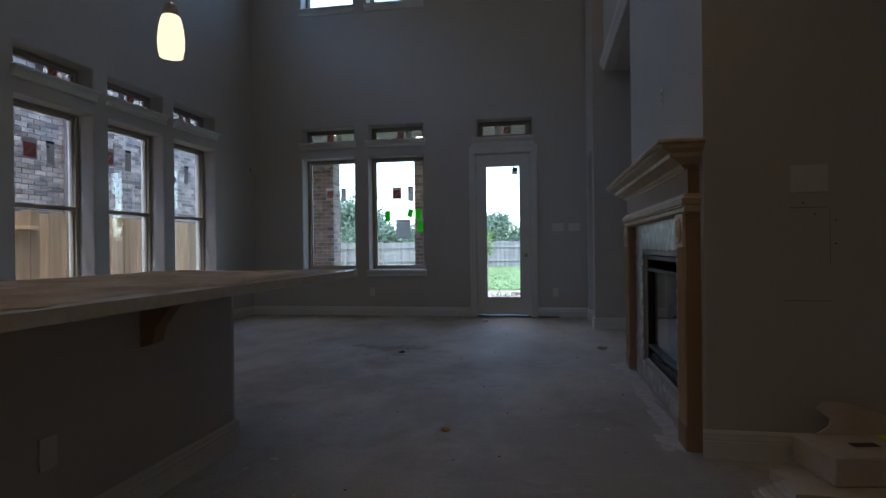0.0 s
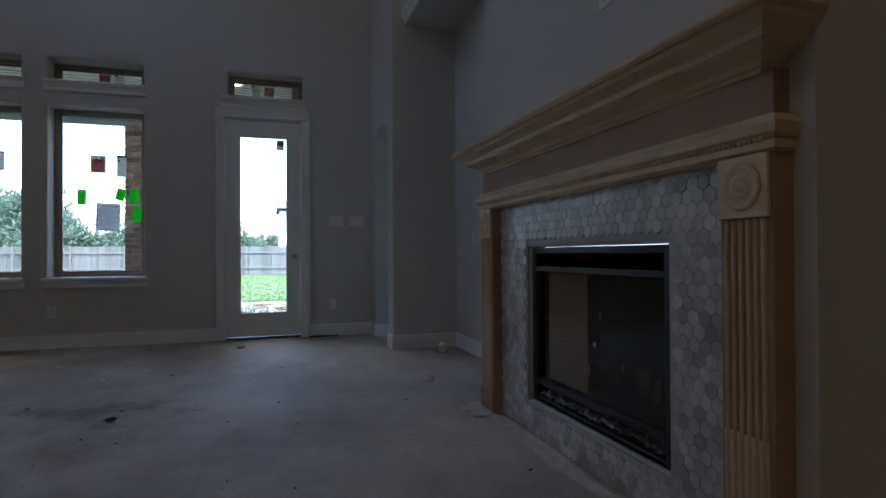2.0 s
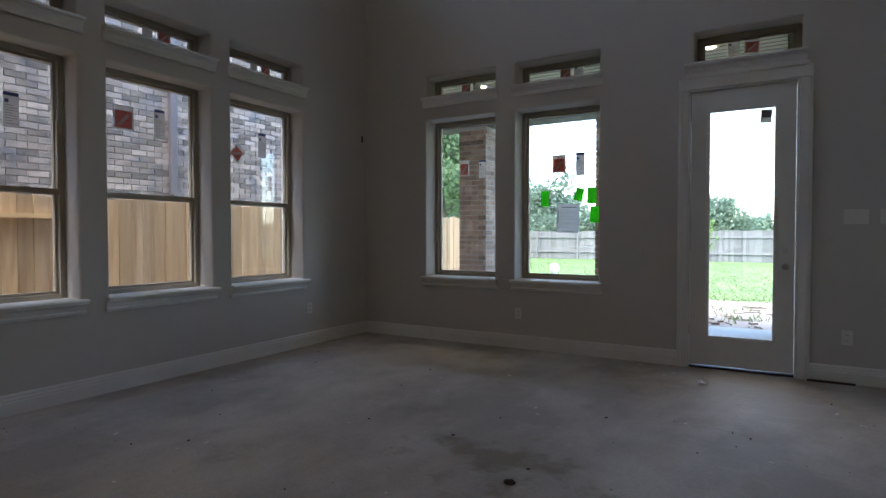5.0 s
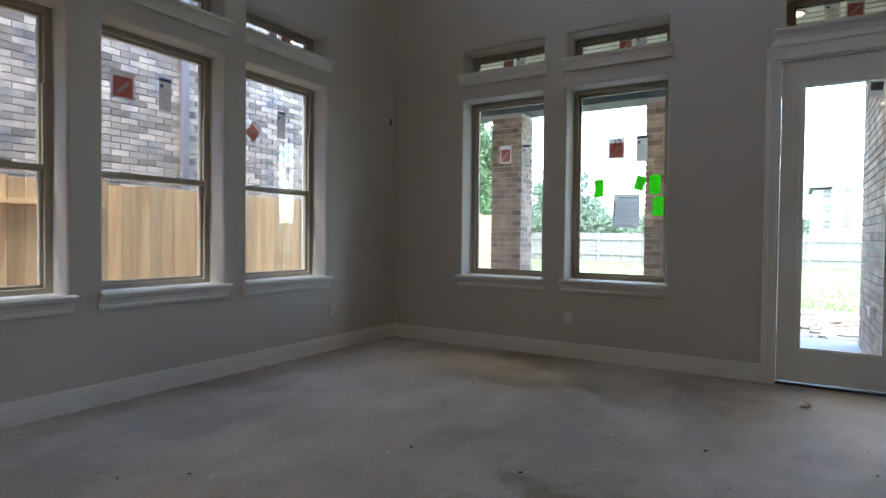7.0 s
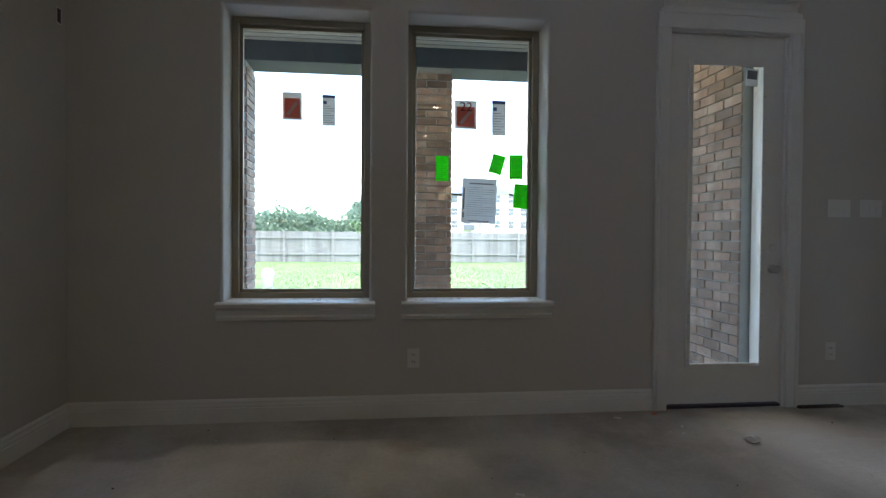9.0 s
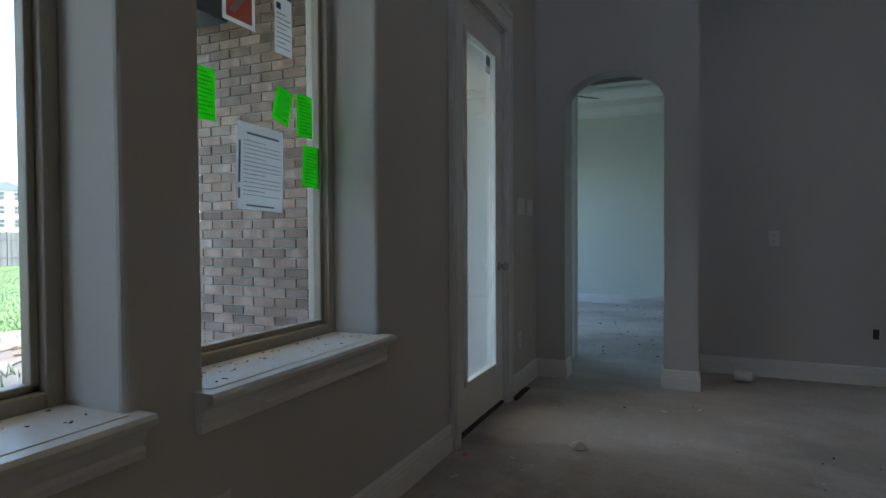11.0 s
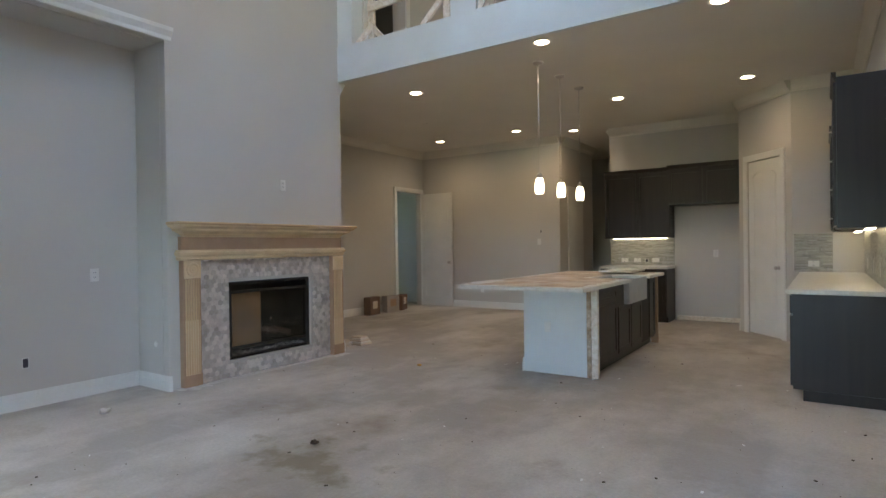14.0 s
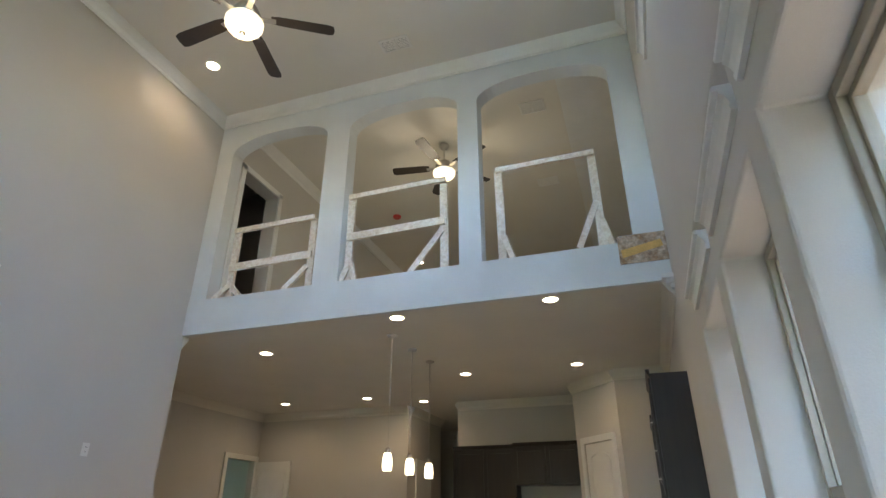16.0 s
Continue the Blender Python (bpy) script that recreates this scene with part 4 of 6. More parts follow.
part("slab", boxes(*[(a, b, c, d, 0.876, 0.914) for a, b, c, d in rows]), QUARTZ, top)


def sheet(x0, x1, y0, y1, z, n, amp, seed, torn=0.03):
    """A crumpled sheet of paper with a torn outline."""
    rnd = random.Random(seed)
    bm = bmesh.new()
    nx, ny = max(3, int((x1 - x0) * n)), max(3, int((y1 - y0) * n))
    grid = []
    for i in range(nx + 1):
        col = []
        for j in range(ny + 1):
            x, y = x0 + (x1 - x0) * i / nx, y0 + (y1 - y0) * j / ny
            edge = i in (0, nx) or j in (0, ny)
            h = abs(noise.noise(Vector((x * 5 + seed, y * 5, 0)))) * amp + rnd.random() * amp * 0.25
            col.append(bm.verts.new((x + (rnd.uniform(-torn, torn) if edge else 0), y + (rnd.uniform(-torn, torn) if edge else 0), z + (0.0 if edge else h))))
        grid.append(col)
    for i in range(nx):
        for j in range(ny):
            bm.faces.new((grid[i][j], grid[i + 1][j], grid[i + 1][j + 1], grid[i][j + 1]))
    return bm


ob = thing("protective_paper", "torn dusty brown protective paper on the island top", "paper", (0, 0, 0))
part("sheet", sheet(-1.12, 0.08, 2.42, 3.80, 0.917, 16, 0.014, 3), DUSTPAPER, ob)
part("sheet", sheet(-0.66, 0.08, 1.50, 2.46, 0.9165, 16, 0.012, 5), DUSTPAPER, ob)
part("sheet", sheet(-1.10, 0.08, 0.88, 1.50, 0.917, 16, 0.012, 7), DUSTPAPER, ob)
ob = thing("torn_film_strip", "ragged strip of torn film on the island top", "film", (0, 0, 0))
bm = sheet(-0.1, 0.11, 3.2, 3.80, 0.923, 22, 0.03, 11, 0.03)
part("strip", bm, PAPER, ob)
ob = thing("tile_slab", "pale sample slab on the island top", "slab", (-0.75, 1.2, 0.94))
part("slab", box(-0.22, 0.22, -0.3, 0.3, 0, 0.02, 0.003), QUARTZ, ob)

# ---- kitchen cabinets ----
def cabinet_run(name, label, axis, face, back, a0, a1, z0, z1, fronts, toe=False):
    c = thing(name, label, "cabinet")
    sgn = 1 if face > back else -1
    lo, hi = sorted((face, back))
    bz = z0 + (0.09 if toe else 0)
    part("body", box(lo, hi, a0, a1, bz, z1) if axis == "x" else box(a0, a1, lo, hi, bz, z1), ESPRESSO, c)
    if toe:
        f2 = face - sgn * 0.07
        lo2, hi2 = sorted((f2, back))
        part("toe_kick", box(lo2, hi2, a0, a1, 0, bz - 0.002) if axis == "x" else box(a0, a1, lo2, hi2, 0, bz - 0.002), ESPRESSO, c)
    else:
        bm = bmesh.new()
        (moulding(bm, [(0, 0), (0.01, 0), (0.035, 0.045), (0.035, 0.06), (0, 0.06)], (face, a0, z1 - 0.02), (face, a1, z1 - 0.02), (sgn, 0, 0)) if axis == "x" else
         moulding(bm, [(0, 0), (0.01, 0), (0.035, 0.045), (0.035, 0.06), (0, 0.06)], (a0, face, z1 - 0.02), (a1, face, z1 - 0.02), (0, sgn, 0)))
        part("cornice", bm, ESPRESSO, c)
    for p, q, z, zz in fronts:
        d = part("cabinet_door", shaker(bmesh.new(), face + sgn * 0.001, p, q, z, zz, sgn, axis), ESPRESSO, c)
    return c


UX0, UX1 = -0.84, 0.25
cabinet_run("wall_cabinet", "dark espresso wall cabinet with framed doors", "y", -1.22, -1.549, UX0, UX1, 1.39, 2.52, [(-0.83, -0.30, 1.41, 2.48), (-0.29, 0.24, 1.41, 2.48)])
cabinet_run("fridge_cabinet", "dark espresso cabinet over the empty fridge alcove", "y", -1.02, -1.549, -1.92, UX0 - 0.004, 1.92, 2.52, [(-1.91, -1.385, 1.94, 2.48), (-1.375, -0.86, 1.94, 2.48)])
cabinet_run("base_cabinet", "dark espresso base cabinet under a pale counter", "y", -0.95, -1.549, UX0, UX1, 0, 0.875, [(-0.83, -0.30, 0.11, 0.69), (-0.29, 0.24, 0.11, 0.69), (-0.83, -0.30, 0.71, 0.86), (-0.29, 0.24, 0.71, 0.86)], True)
ob = tagged(new("countertop"), "pale quartz counter on the back base cabinets", "countertop")
part("slab", box(UX0 - 0.02, UX1 + 0.02, -1.549, -0.92, 0.876, 0.914, 0.003), QUARTZ, ob)
cabinet_run("base_cabinet", "dark espresso base cabinet along the window wall", "x", -2.74, XL + 0.001, 0.152, 3.22, 0, 0.875, [(0.2 + 0.5 * i, 0.68 + 0.5 * i, 0.11, 0.69) for i in range(6)] + [(0.2 + 0.5 * i, 0.68 + 0.5 * i, 0.71, 0.86) for i in range(6)], True)
ob = tagged(new("countertop"), "pale quartz counter along the window wall", "countertop")
part("slab", box(XL + 0.001, -2.70, 0.152, 3.26, 0.876, 0.914, 0.003), QUARTZ, ob)
cabinet_run("wall_cabinet", "dark espresso wall cabinet with framed doors", "x", -3.05, XL + 0.001, 2.25, 3.16, 1.41, 2.62, [(2.26, 2.70, 1.43, 2.58), (2.71, 3.15, 1.43, 2.58)])
cabinet_run("wall_cabinet", "dark espresso wall cabinet by the pantry", "x", -3.05, XL + 0.001, 0.152, 1.30, 1.41, 2.50, [(0.17, 0.72, 1.43, 2.46), (0.73, 1.29, 1.43, 2.46)])
ob = thing("range_hood_cabinet", "short dark cabinet over the cooktop space", "cabinet")
part("body", box(-3.05, XL + 0.001, 1.302, 2.248, 1.75, 2.50), ESPRESSO, ob)
part("cabinet_door", shaker(bmesh.new(), -3.05, 1.32, 2.23, 1.78, 2.46, 1), ESPRESSO, ob)
bm = bmesh.new()
for i in range(4):
    rod(bm, (-3.025, 2.68 + 0.04 * (i % 2), 1.5 + 0.25 * i), (-3.0, 2.68 + 0.04 * (i % 2), 1.5 + 0.25 * i), 0.006, seg=8)
ob = thing("door_tape_strip", "pale tape tabs left on the dark cabinet doors", "tape")
part("tab", bm, PLASTIC, ob)


def mosaic(name, axis, at, a0, a1, z0, z1, sgn, seed):
    """Thin horizontal mosaic strips of uneven length, joined in one sheet."""
    rnd = random.Random(seed)
    bm = bmesh.new()
    z = z0
    while z < z1 - 0.012:
        a = a0
        while a < a1:
            b = min(a1, a + rnd.uniform(0.06, 0.16))
            lo, hi = sorted((at, at + sgn * rnd.uniform(0.006, 0.009)))
            (boxm(bm, lo, hi, a, b - 0.0015, z, z + 0.0135) if axis == "x" else boxm(bm, a, b - 0.0015, lo, hi, z, z + 0.0135))
            a = b
        z += 0.0155
    return bm


ob = tagged(new("backsplash"), "grey-beige stacked strip mosaic backsplash", "tiles")
part("strip_field", mosaic("strips", "y", -1.549, UX0, UX1, 0.916, 1.388, 1, 1), MOSAIC, ob)["kind"] = "stuff"
part("strip_field", mosaic("strips", "y", 0.151, -3.05, -2.64, 0.916, 1.40, 1, 2), MOSAIC, ob)["kind"] = "stuff"
part("strip_field", mosaic("strips", "x", XL, 0.17, 3.24, 0.916, 1.40, 1, 3), MOSAIC, ob)["kind"] = "stuff"
for name, args in (("undercabinet_light", (-0.75, 0.15, -1.40, -1.36, 1.375, 1.388)), ("undercabinet_light", (-3.30, -3.26, 2.3, 3.1, 1.395, 1.408)), ("undercabinet_light", (-3.30, -3.26, 0.25, 1.2, 1.395, 1.408))):
    ob = thing(name, "lit slim lamp under the wall cabinet", "lamp")
    part("diffuser", box(*args), STRIP, ob)
ob = thing("alcove_floor_strip", "raw plywood strip on the alcove floor", "board", (-1.38, -1.52, 0))
part("strip", box(-0.5, 0.5, -0.02, 0.02, 0, 0.07), LUMBER, ob)

# doors in the kitchen
def panel_door(name, label, m, w, h):
    """A white two-panel door with an arched top panel, hinged at its own origin along x."""
    d = tagged(new(name), label, "door", kind="structure")
    d.matrix_basis = m
    part("door_leaf", box(0, w, -0.02, 0.02, 0.01, h, 0.003), WHITE, d)
    for s in (-1, 1):
        bm = bmesh.new()
        y = s * 0.0205
        lo, hi = sorted((y, y + s * 0.007))
        for x0, x1, z0, z1 in ((0.10, w - 0.10, 0.20, 0.95),):
            boxm(bm, x0, x1, lo, hi, z0, z0 + 0.02); boxm(bm, x0, x1, lo, hi, z1 - 0.02, z1)
            boxm(bm, x0, x0 + 0.02, lo, hi, z0, z1); boxm(bm, x1 - 0.02, x1, lo, hi, z0, z1)
        x0, x1, z0, z1 = 0.10, w - 0.10, 1.08, h - 0.24
        boxm(bm, x0, x1, lo, hi, z0, z0 + 0.02); boxm(bm, x0, x0 + 0.02, lo, hi, z0, z1); boxm(bm, x1 - 0.02, x1, lo, hi, z0, z1)
        arc = [((x0 + x1) / 2 + (x1 - x0) / 2 * math.cos(math.pi * i / 12), z1 + 0.10 * math.sin(math.pi * i / 12)) for i in range(13)]
        for (p, q), (r, t) in zip(arc, arc[1:]):
            stick(bm, (p, (lo + hi) / 2, q), (r, (lo + hi) / 2, t), 0.02, 0.007)
        part("panel_bead", bm, WHITE, d, "raised panel moulding")
        k = Matrix.Translation((w - 0.06, s * 0.02, 0.95)) @ Matrix.Rotation(radians(-90 * s), 4, "X")
        part("door_knob", lathe([(0.028, 0), (0.028, 0.006), (0.01, 0.01), (0.01, 0.03), (0.025, 0.04), (0.025, 0.055), (0.012, 0.065)], 14, k), NICKEL, d, "satin metal knob")
    return d


panel_door("door_2", "white panelled door standing open against the wall", pose(4.43, -1.47, 0, 0, 0, 178.5), 0.81, 2.44)
bm = boxes((4.42, 4.449, -1.53, -1.44, 0, 2.46), (4.42, 4.449, -0.60, -0.51, 0, 2.46), (4.42, 4.449, -1.53, -0.51, 2.46, 2.55), bevel=0.004)
struct("trim_kitchen_door", bm, WHITE, "white door casing in the kitchen", "trim")
struct("wall_side_room", boxes((4.57, 6.5, -2.0, -1.9, 0, 2.8), (4.57, 6.5, 0.3, 0.4, 0, 2.8)), BED_WALL, "pale walls of the small room behind the open door", "wall")
# unseen slot added in this wall so sky light brightens the small room
struct("wall_side_room_east", slab_wall("x", 6.5, 6.6, -2.0, 0.4, 0, 2.8, [(-1.0, -0.8, 1.6, 2.2)], 0), BED_WALL, "pale wall with an added, unseen light opening in the small room", "wall")
struct("ceiling_side_room", box(4.57, 6.6, -2.0, 0.4, 2.8, 2.9), WHITE, "white ceiling of the small room", "ceiling")
ang = math.degrees(math.atan2(pd.y, pd.x))
p = along(d0 + 0.01, -0.03)
panel_door("door_3", "closed white panelled pantry door with arched panel", pose(p.x, p.y, 0, 0, 0, ang), 0.66, 2.43)
bm = bmesh.new()
for s0, s1, z0, z1 in ((d0 - 0.08, d0, 0, 2.44), (d1, d1 + 0.08, 0, 2.44), (d0 - 0.08, d1 + 0.08, 2.44, 2.53)):
    prism(bm, [along(s0, 0.001, z0), along(s1, 0.001, z0), along(s1, 0.018, z0), along(s0, 0.018, z0)], (0, 0, z1 - z0))
struct("trim_pantry", bm, WHITE, "white pantry door casing", "trim")
struct("trim_hall_door", boxes((1.205, 1.23, -2.75, -1.95, 0, 2.45)), WHITE, "white flush door panel in the hall", "trim")

# ---- lamps ----
def can_light(x, y, z, watts):
    c = thing("recessed_light", "lit round recessed ceiling light with white ring", "lamp", (x, y, z), group="recessed ceiling lights")
    part("ring", lathe([(0.095, -0.002), (0.095, -0.008), (0.088, -0.012), (0.07, -0.010), (0.07, -0.002)], 24), PLASTIC, c, "white trim ring")
    part("lens", lathe([(0.068, -0.003), (0.068, -0.0055)], 20), LAMP, c, "glowing lens")
    data = bpy.data.lights.new("recessed_lamp", "SPOT")
    data.energy, data.color, data.spot_size, data.spot_blend, data.shadow_soft_size = watts, (1.0, 0.66, 0.37), radians(150), 0.6, 0.06
    lamp = new("recessed_lamp", data)
    lamp.location = (x, y, z - 0.03)
    return c


CAN_W = 0.36
for x, y in ((-0.595, 3.33), (-2.24, 3.36), (1.58, 2.55), (-0.546, 0.61), (-2.18, 0.68), (1.655, -0.61), (3.34, -0.62), (0.80, -1.2)):
    can_light(x, y, ZK, CAN_W)
can_light(1.5, 4.5, ZC, 0.4)
can_light(1.2, -1.9, ZC, 0.6)


def pendant(y):
    p = thing("pendant_lamp", "lit frosted glass pendant on a nickel rod", "lamp", (-0.29, y, ZK), group="pendants over the island")
    part("canopy", lathe([(0.06, -0.001), (0.06, -0.015), (0.045, -0.028), (0.012, -0.032), (0.006, -0.05)], 20), NICKEL, p)
    part("rod", rod(bmesh.new(), (0, 0, -0.03), (0, 0, -1.27), 0.005, seg=8), NICKEL, p)
    part("cap", lathe([(0.012, -1.25), (0.032, -1.27), (0.036, -1.305), (0.034, -1.31)], 18), NICKEL, p, "bronze-toned cap")
    part("shade", lathe([(0.032, -1.305), (0.041, -1.32), (0.050, -1.36), (0.055, -1.41), (0.053, -1.455), (0.047, -1.487), (0.044, -1.487)], 22), SHADE, p, "lit frosted glass shade")
    return p


for y in (2.75, 2.11, 1.465):
    pendant(y)


def ceiling_fan(name, at, drop, rot, label):
    """A five-bladed fan on a rod, hanging drop metres under the ceiling, with a glass bowl."""
    fan = thing(name, label, "ceiling fan", at, rot)
    part("canopy", lathe([(0.075, -0.001), (0.075, -0.03), (0.05, -0.07), (0.015, -0.08)], 20), NICKEL, fan)
    part("rod", rod(bmesh.new(), (0, 0, -0.06), (0, 0, -drop + 0.12), 0.012), NICKEL, fan)
    part("motor", lathe([(0.03, -drop + 0.16), (0.10, -drop + 0.13), (0.125, -drop + 0.07), (0.12, -drop + 0.02), (0.10, -drop), (0.08, -drop - 0.015)], 28), NICKEL, fan, "brushed nickel motor housing")
    part("bowl", lathe([(0.12, -drop - 0.02), (0.165, -drop - 0.03), (0.16, -drop - 0.07), (0.125, -drop - 0.115), (0.07, -drop - 0.145), (0.02, -drop - 0.152)], 28), BOWL, fan, "lit frosted glass bowl")
    part("finial", lathe([(0.03, -drop - 0.150), (0.03, -drop - 0.158), (0.012, -drop - 0.175), (0.004, -drop - 0.18)], 14), NICKEL, fan)
    for k, x in enumerate((0.03, -0.02)):
        part("pull_chain", rod(bmesh.new(), (x, 0.02, -drop - 0.15), (x, 0.02, -drop - 0.26 - 0.03 * k), 0.002, seg=6), NICKEL, fan)
    for i in range(5):
        m = Matrix.Rotation(2 * math.pi * i / 5, 4, "Z")
        bm = bmesh.new()
        tilt = Matrix.Rotation(radians(12), 4, "X")
        outline = [(0.22, -0.05), (0.30, -0.062), (0.72, -0.072), (0.765, -0.058), (0.775, 0.0), (0.765, 0.058), (0.72, 0.072), (0.30, 0.062), (0.22, 0.05)]
        prism(bm, [tilt @ Vector((x, y, 0)) + Vector((0, 0, -drop + 0.05)) for x, y in outline], (0, 0, 0.008))
        bmesh.ops.transform(bm, matrix=m, verts=bm.verts)
        blade = part("blade", bm, ESPRESSO, fan, "dark brown fan blade")
        bm = stick(bmesh.new(), (0.10, 0, -drop + 0.03), (0.26, 0, -drop + 0.045), 0.05, 0.008)
        bmesh.ops.transform(bm, matrix=m, verts=bm.verts)
        part("blade_iron", bm, NICKEL, blade)
    return fan


ceiling_fan("ceiling_fan", (-0.11, 5.78, ZC), 1.12, -4, "dark five-bladed ceiling fan with lit glass bowl")
ceiling_fan("ceiling_fan", (-0.68, 2.0, ZC), 0.45, 10, "dark five-bladed upstairs fan with lit glass bowl")
ceiling_fan("ceiling_fan", (5.2, 9.75, 3.30), 0.30, 30, "dark bedroom ceiling fan with glass bowl")
for x, y, e in ((-0.11, 5.78, 0.9), (-0.68, 2.0, 0.7)):
    data = bpy.data.lights.new("fan_lamp", "POINT")
    data.energy, data.color, data.shadow_soft_size = e, (1.0, 0.82, 0.58), 0.28
    new("fan_lamp", data).location = (x, y, (5.02 if y > 4 else 5.66))

# ---- balcony guard rails ----
def guard(label, x0, x1, z1, mid, braces):
    """A temporary lumber guard rail standing on the balcony edge."""
    g = thing("guard_rail", label, "railing", (0, 3.40, 3.79), group="temporary balcony rails")
    for x in (x0, x1):
        part("post", stick(bmesh.new(), (x, 0, 0), (x + 0.01, 0, z1), 0.04, 0.085), LUMBER, g)
    part("top_rail", stick(bmesh.new(), (x0 + 0.03, 0.045, z1), (x1 - 0.03, 0.045, z1 + 0.01), 0.04, 0.06), LUMBER, g)
    if mid:
        part("mid_rail", stick(bmesh.new(), (x0 + 0.02, 0.048, mid), (x1 - 0.02, 0.048, mid + 0.02), 0.035, 0.09), LUMBER, g)
    for a, b in braces:
        part("brace", stick(bmesh.new(), (a[0], 0.06, a[1]), (b[0], 0.03, b[1]), 0.035, 0.06), LUMBER, g)


guard("pale rough lumber guard rail with short feet", 1.60, 0.50, 0.93, 0.42, [((1.78, 0.02), (1.55, 0.22)), ((1.40, 0.02), (1.60, 0.22)), ((0.80, 0.02), (0.53, 0.30))])
guard("pale rough lumber guard rail with a diagonal brace", 0.0, -1.16, 1.12, 0.58, [((0.06, 0.02), (-0.02, 0.26)), ((-0.12, 0.02), (-0.03, 0.28)), ((-0.78, 0.02), (-1.14, 0.50))])
guard("pale open lumber guard rail without a middle rail", -1.80, -2.81, 1.12, 0, [((-1.92, 0.02), (-1.83, 0.30)), ((-2.58, 0.03), (-2.80, 0.55)), ((-2.9, 0.02), (-2.83, 0.32))])

# ---- switches, outlets, vents ----
def plate(name, label, normal, at, w=0.075, h=0.118, gangs=1, mat=PLASTIC):
    """A wall plate with its rockers or sockets; normal: the way it faces."""
    n = Vector(normal).normalized()
    p = thing(name, label, name.split("_")[-1], at, math.degrees(math.atan2(n.y, n.x)) + 90)
    part("cover", box(-w / 2, w / 2, -0.006, 0.0, -h / 2, h / 2, 0.002), mat, p)
    for i in range(gangs):
        c = (i - (gangs - 1) / 2) * 0.046
        if "switch" in name:
            part("rocker", box(c - 0.015, c + 0.015, -0.009, -0.0065, -0.032, 0.032, 0.0015), mat, p)
        else:
            for z in (-0.022, 0.022):
                part("socket", box(c - 0.016, c + 0.016, -0.008, -0.0065, z - 0.014, z + 0.014, 0.003), mat, p)
                part("slot", boxes((c - 0.008, c - 0.005, -0.0088, -0.0082, z - 0.006, z + 0.006), (c + 0.005, c + 0.008, -0.0088, -0.0082, z - 0.006, z + 0.006)), DARKBOX, p)
    return p


plate("wall_outlet", "white outlet low on the garden wall", (0, -1, 0), (-1.363, YF, 0.366))
plate("wall_outlet", "white outlet beside the garden door", (0, -1, 0), (1.456, YF, 0.366))
plate("wall_outlet", "white outlet low under the side windows", (1, 0, 0), (XL, 8.12, 0.40))
plate("light_switch", "white triple switch plate by the garden door", (0, -1, 0), (1.50, YF, 1.33), 0.165, 0.118, 3)
plate("light_switch", "white triple switch plate near the arch", (0, -1, 0), (1.735, YF, 1.33), 0.165, 0.118, 3)
plate("wall_outlet", "white outlet at chest height in the recess", (-1, 0, 0), (2.58, 7.385, 1.087))
plate("wall_outlet", "white outlet at chest height in the recess", (-1, 0, 0), (2.58, 6.18, 1.088))
plate("wall_outlet", "white outlet over the mantel", (-1, 0, 0), (XR, 4.43, 2.01))
plate("light_switch", "white triple switch plate on the kitchen wall", (0, -1, 0), (2.53, 3.50, 1.355), 0.165, 0.13, 3)
plate("wall_outlet", "white outlet low on the kitchen wall", (0, 1, 0), (2.95, -1.55, 0.38))
plate("wall_outlet", "white outlet in the empty fridge alcove", (0, 1, 0), (-1.48, -1.55, 1.12))
plate("light_switch", "white switch on the kitchen back wall", (0, 1, 0), (1.66, -1.55, 1.36), 0.075, 0.118, 1)
for x in (0.0, -0.22, -0.53):
    plate("wall_outlet", "white double outlet on the mosaic backsplash", (0, 1, 0), (x, -1.541, 1.005), 0.118, 0.075, 1)
plate("wall_outlet", "white double outlet on the mosaic backsplash", (0, 1, 0), (-2.85, 0.16, 1.02), 0.118, 0.075, 1)
for y in (0.9, 1.8, 2.6):
    plate("wall_outlet", "white outlet on the side backsplash", (1, 0, 0), (XL + 0.009, y, 1.05))
for label, n, at, w, h in (("empty dark outlet box low in the recess", (-1, 0, 0), (2.58, 6.73, 0.38), 0.05, 0.085), ("dark empty wiring box high in the corner", (1, 0, 0), (XL, 9.03, 2.34), 0.05, 0.09),
                           ("small dark thermostat wiring on the kitchen wall", (0, 1, 0), (1.62, -1.55, 1.56), 0.035, 0.06), ("capped blue wiring box on the backsplash", (0, 1, 0), (-0.38, -1.541, 1.0), 0.05, 0.06)):
    r = math.degrees(math.atan2(n[1], n[0])) + 90
    ob = thing("wiring_box", label, "wiring box", at, r)
    part("rim", boxes((-w / 2, w / 2, -0.004, 0.0, -h / 2, -h / 2 + 0.005), (-w / 2, w / 2, -0.004, 0.0, h / 2 - 0.005, h / 2), (-w / 2, -w / 2 + 0.005, -0.004, 0, -h / 2, h / 2), (w / 2 - 0.005, w / 2, -0.004, 0, -h / 2, h / 2)), PLASTIC, ob)
    part("cavity", box(-w / 2 + 0.005, w / 2 - 0.005, -0.002, 0.0, -h / 2 + 0.005, h / 2 - 0.005), DARKBOX, ob, "dark opening")
ob = thing("gas_key_plate", "small round plate low on the recess side", "plate", (2.28, 5.782, 0.42))
part("disc", lathe([(0.025, 0), (0.022, 0.006), (0.008, 0.01)], 14, Matrix.Rotation(radians(-90), 4, "X")), PLASTIC, ob)
ob = thing("pencil_marks", "dark layout lines pencilled on the kitchen wall", "marks", (2.53, 3.499, 0))
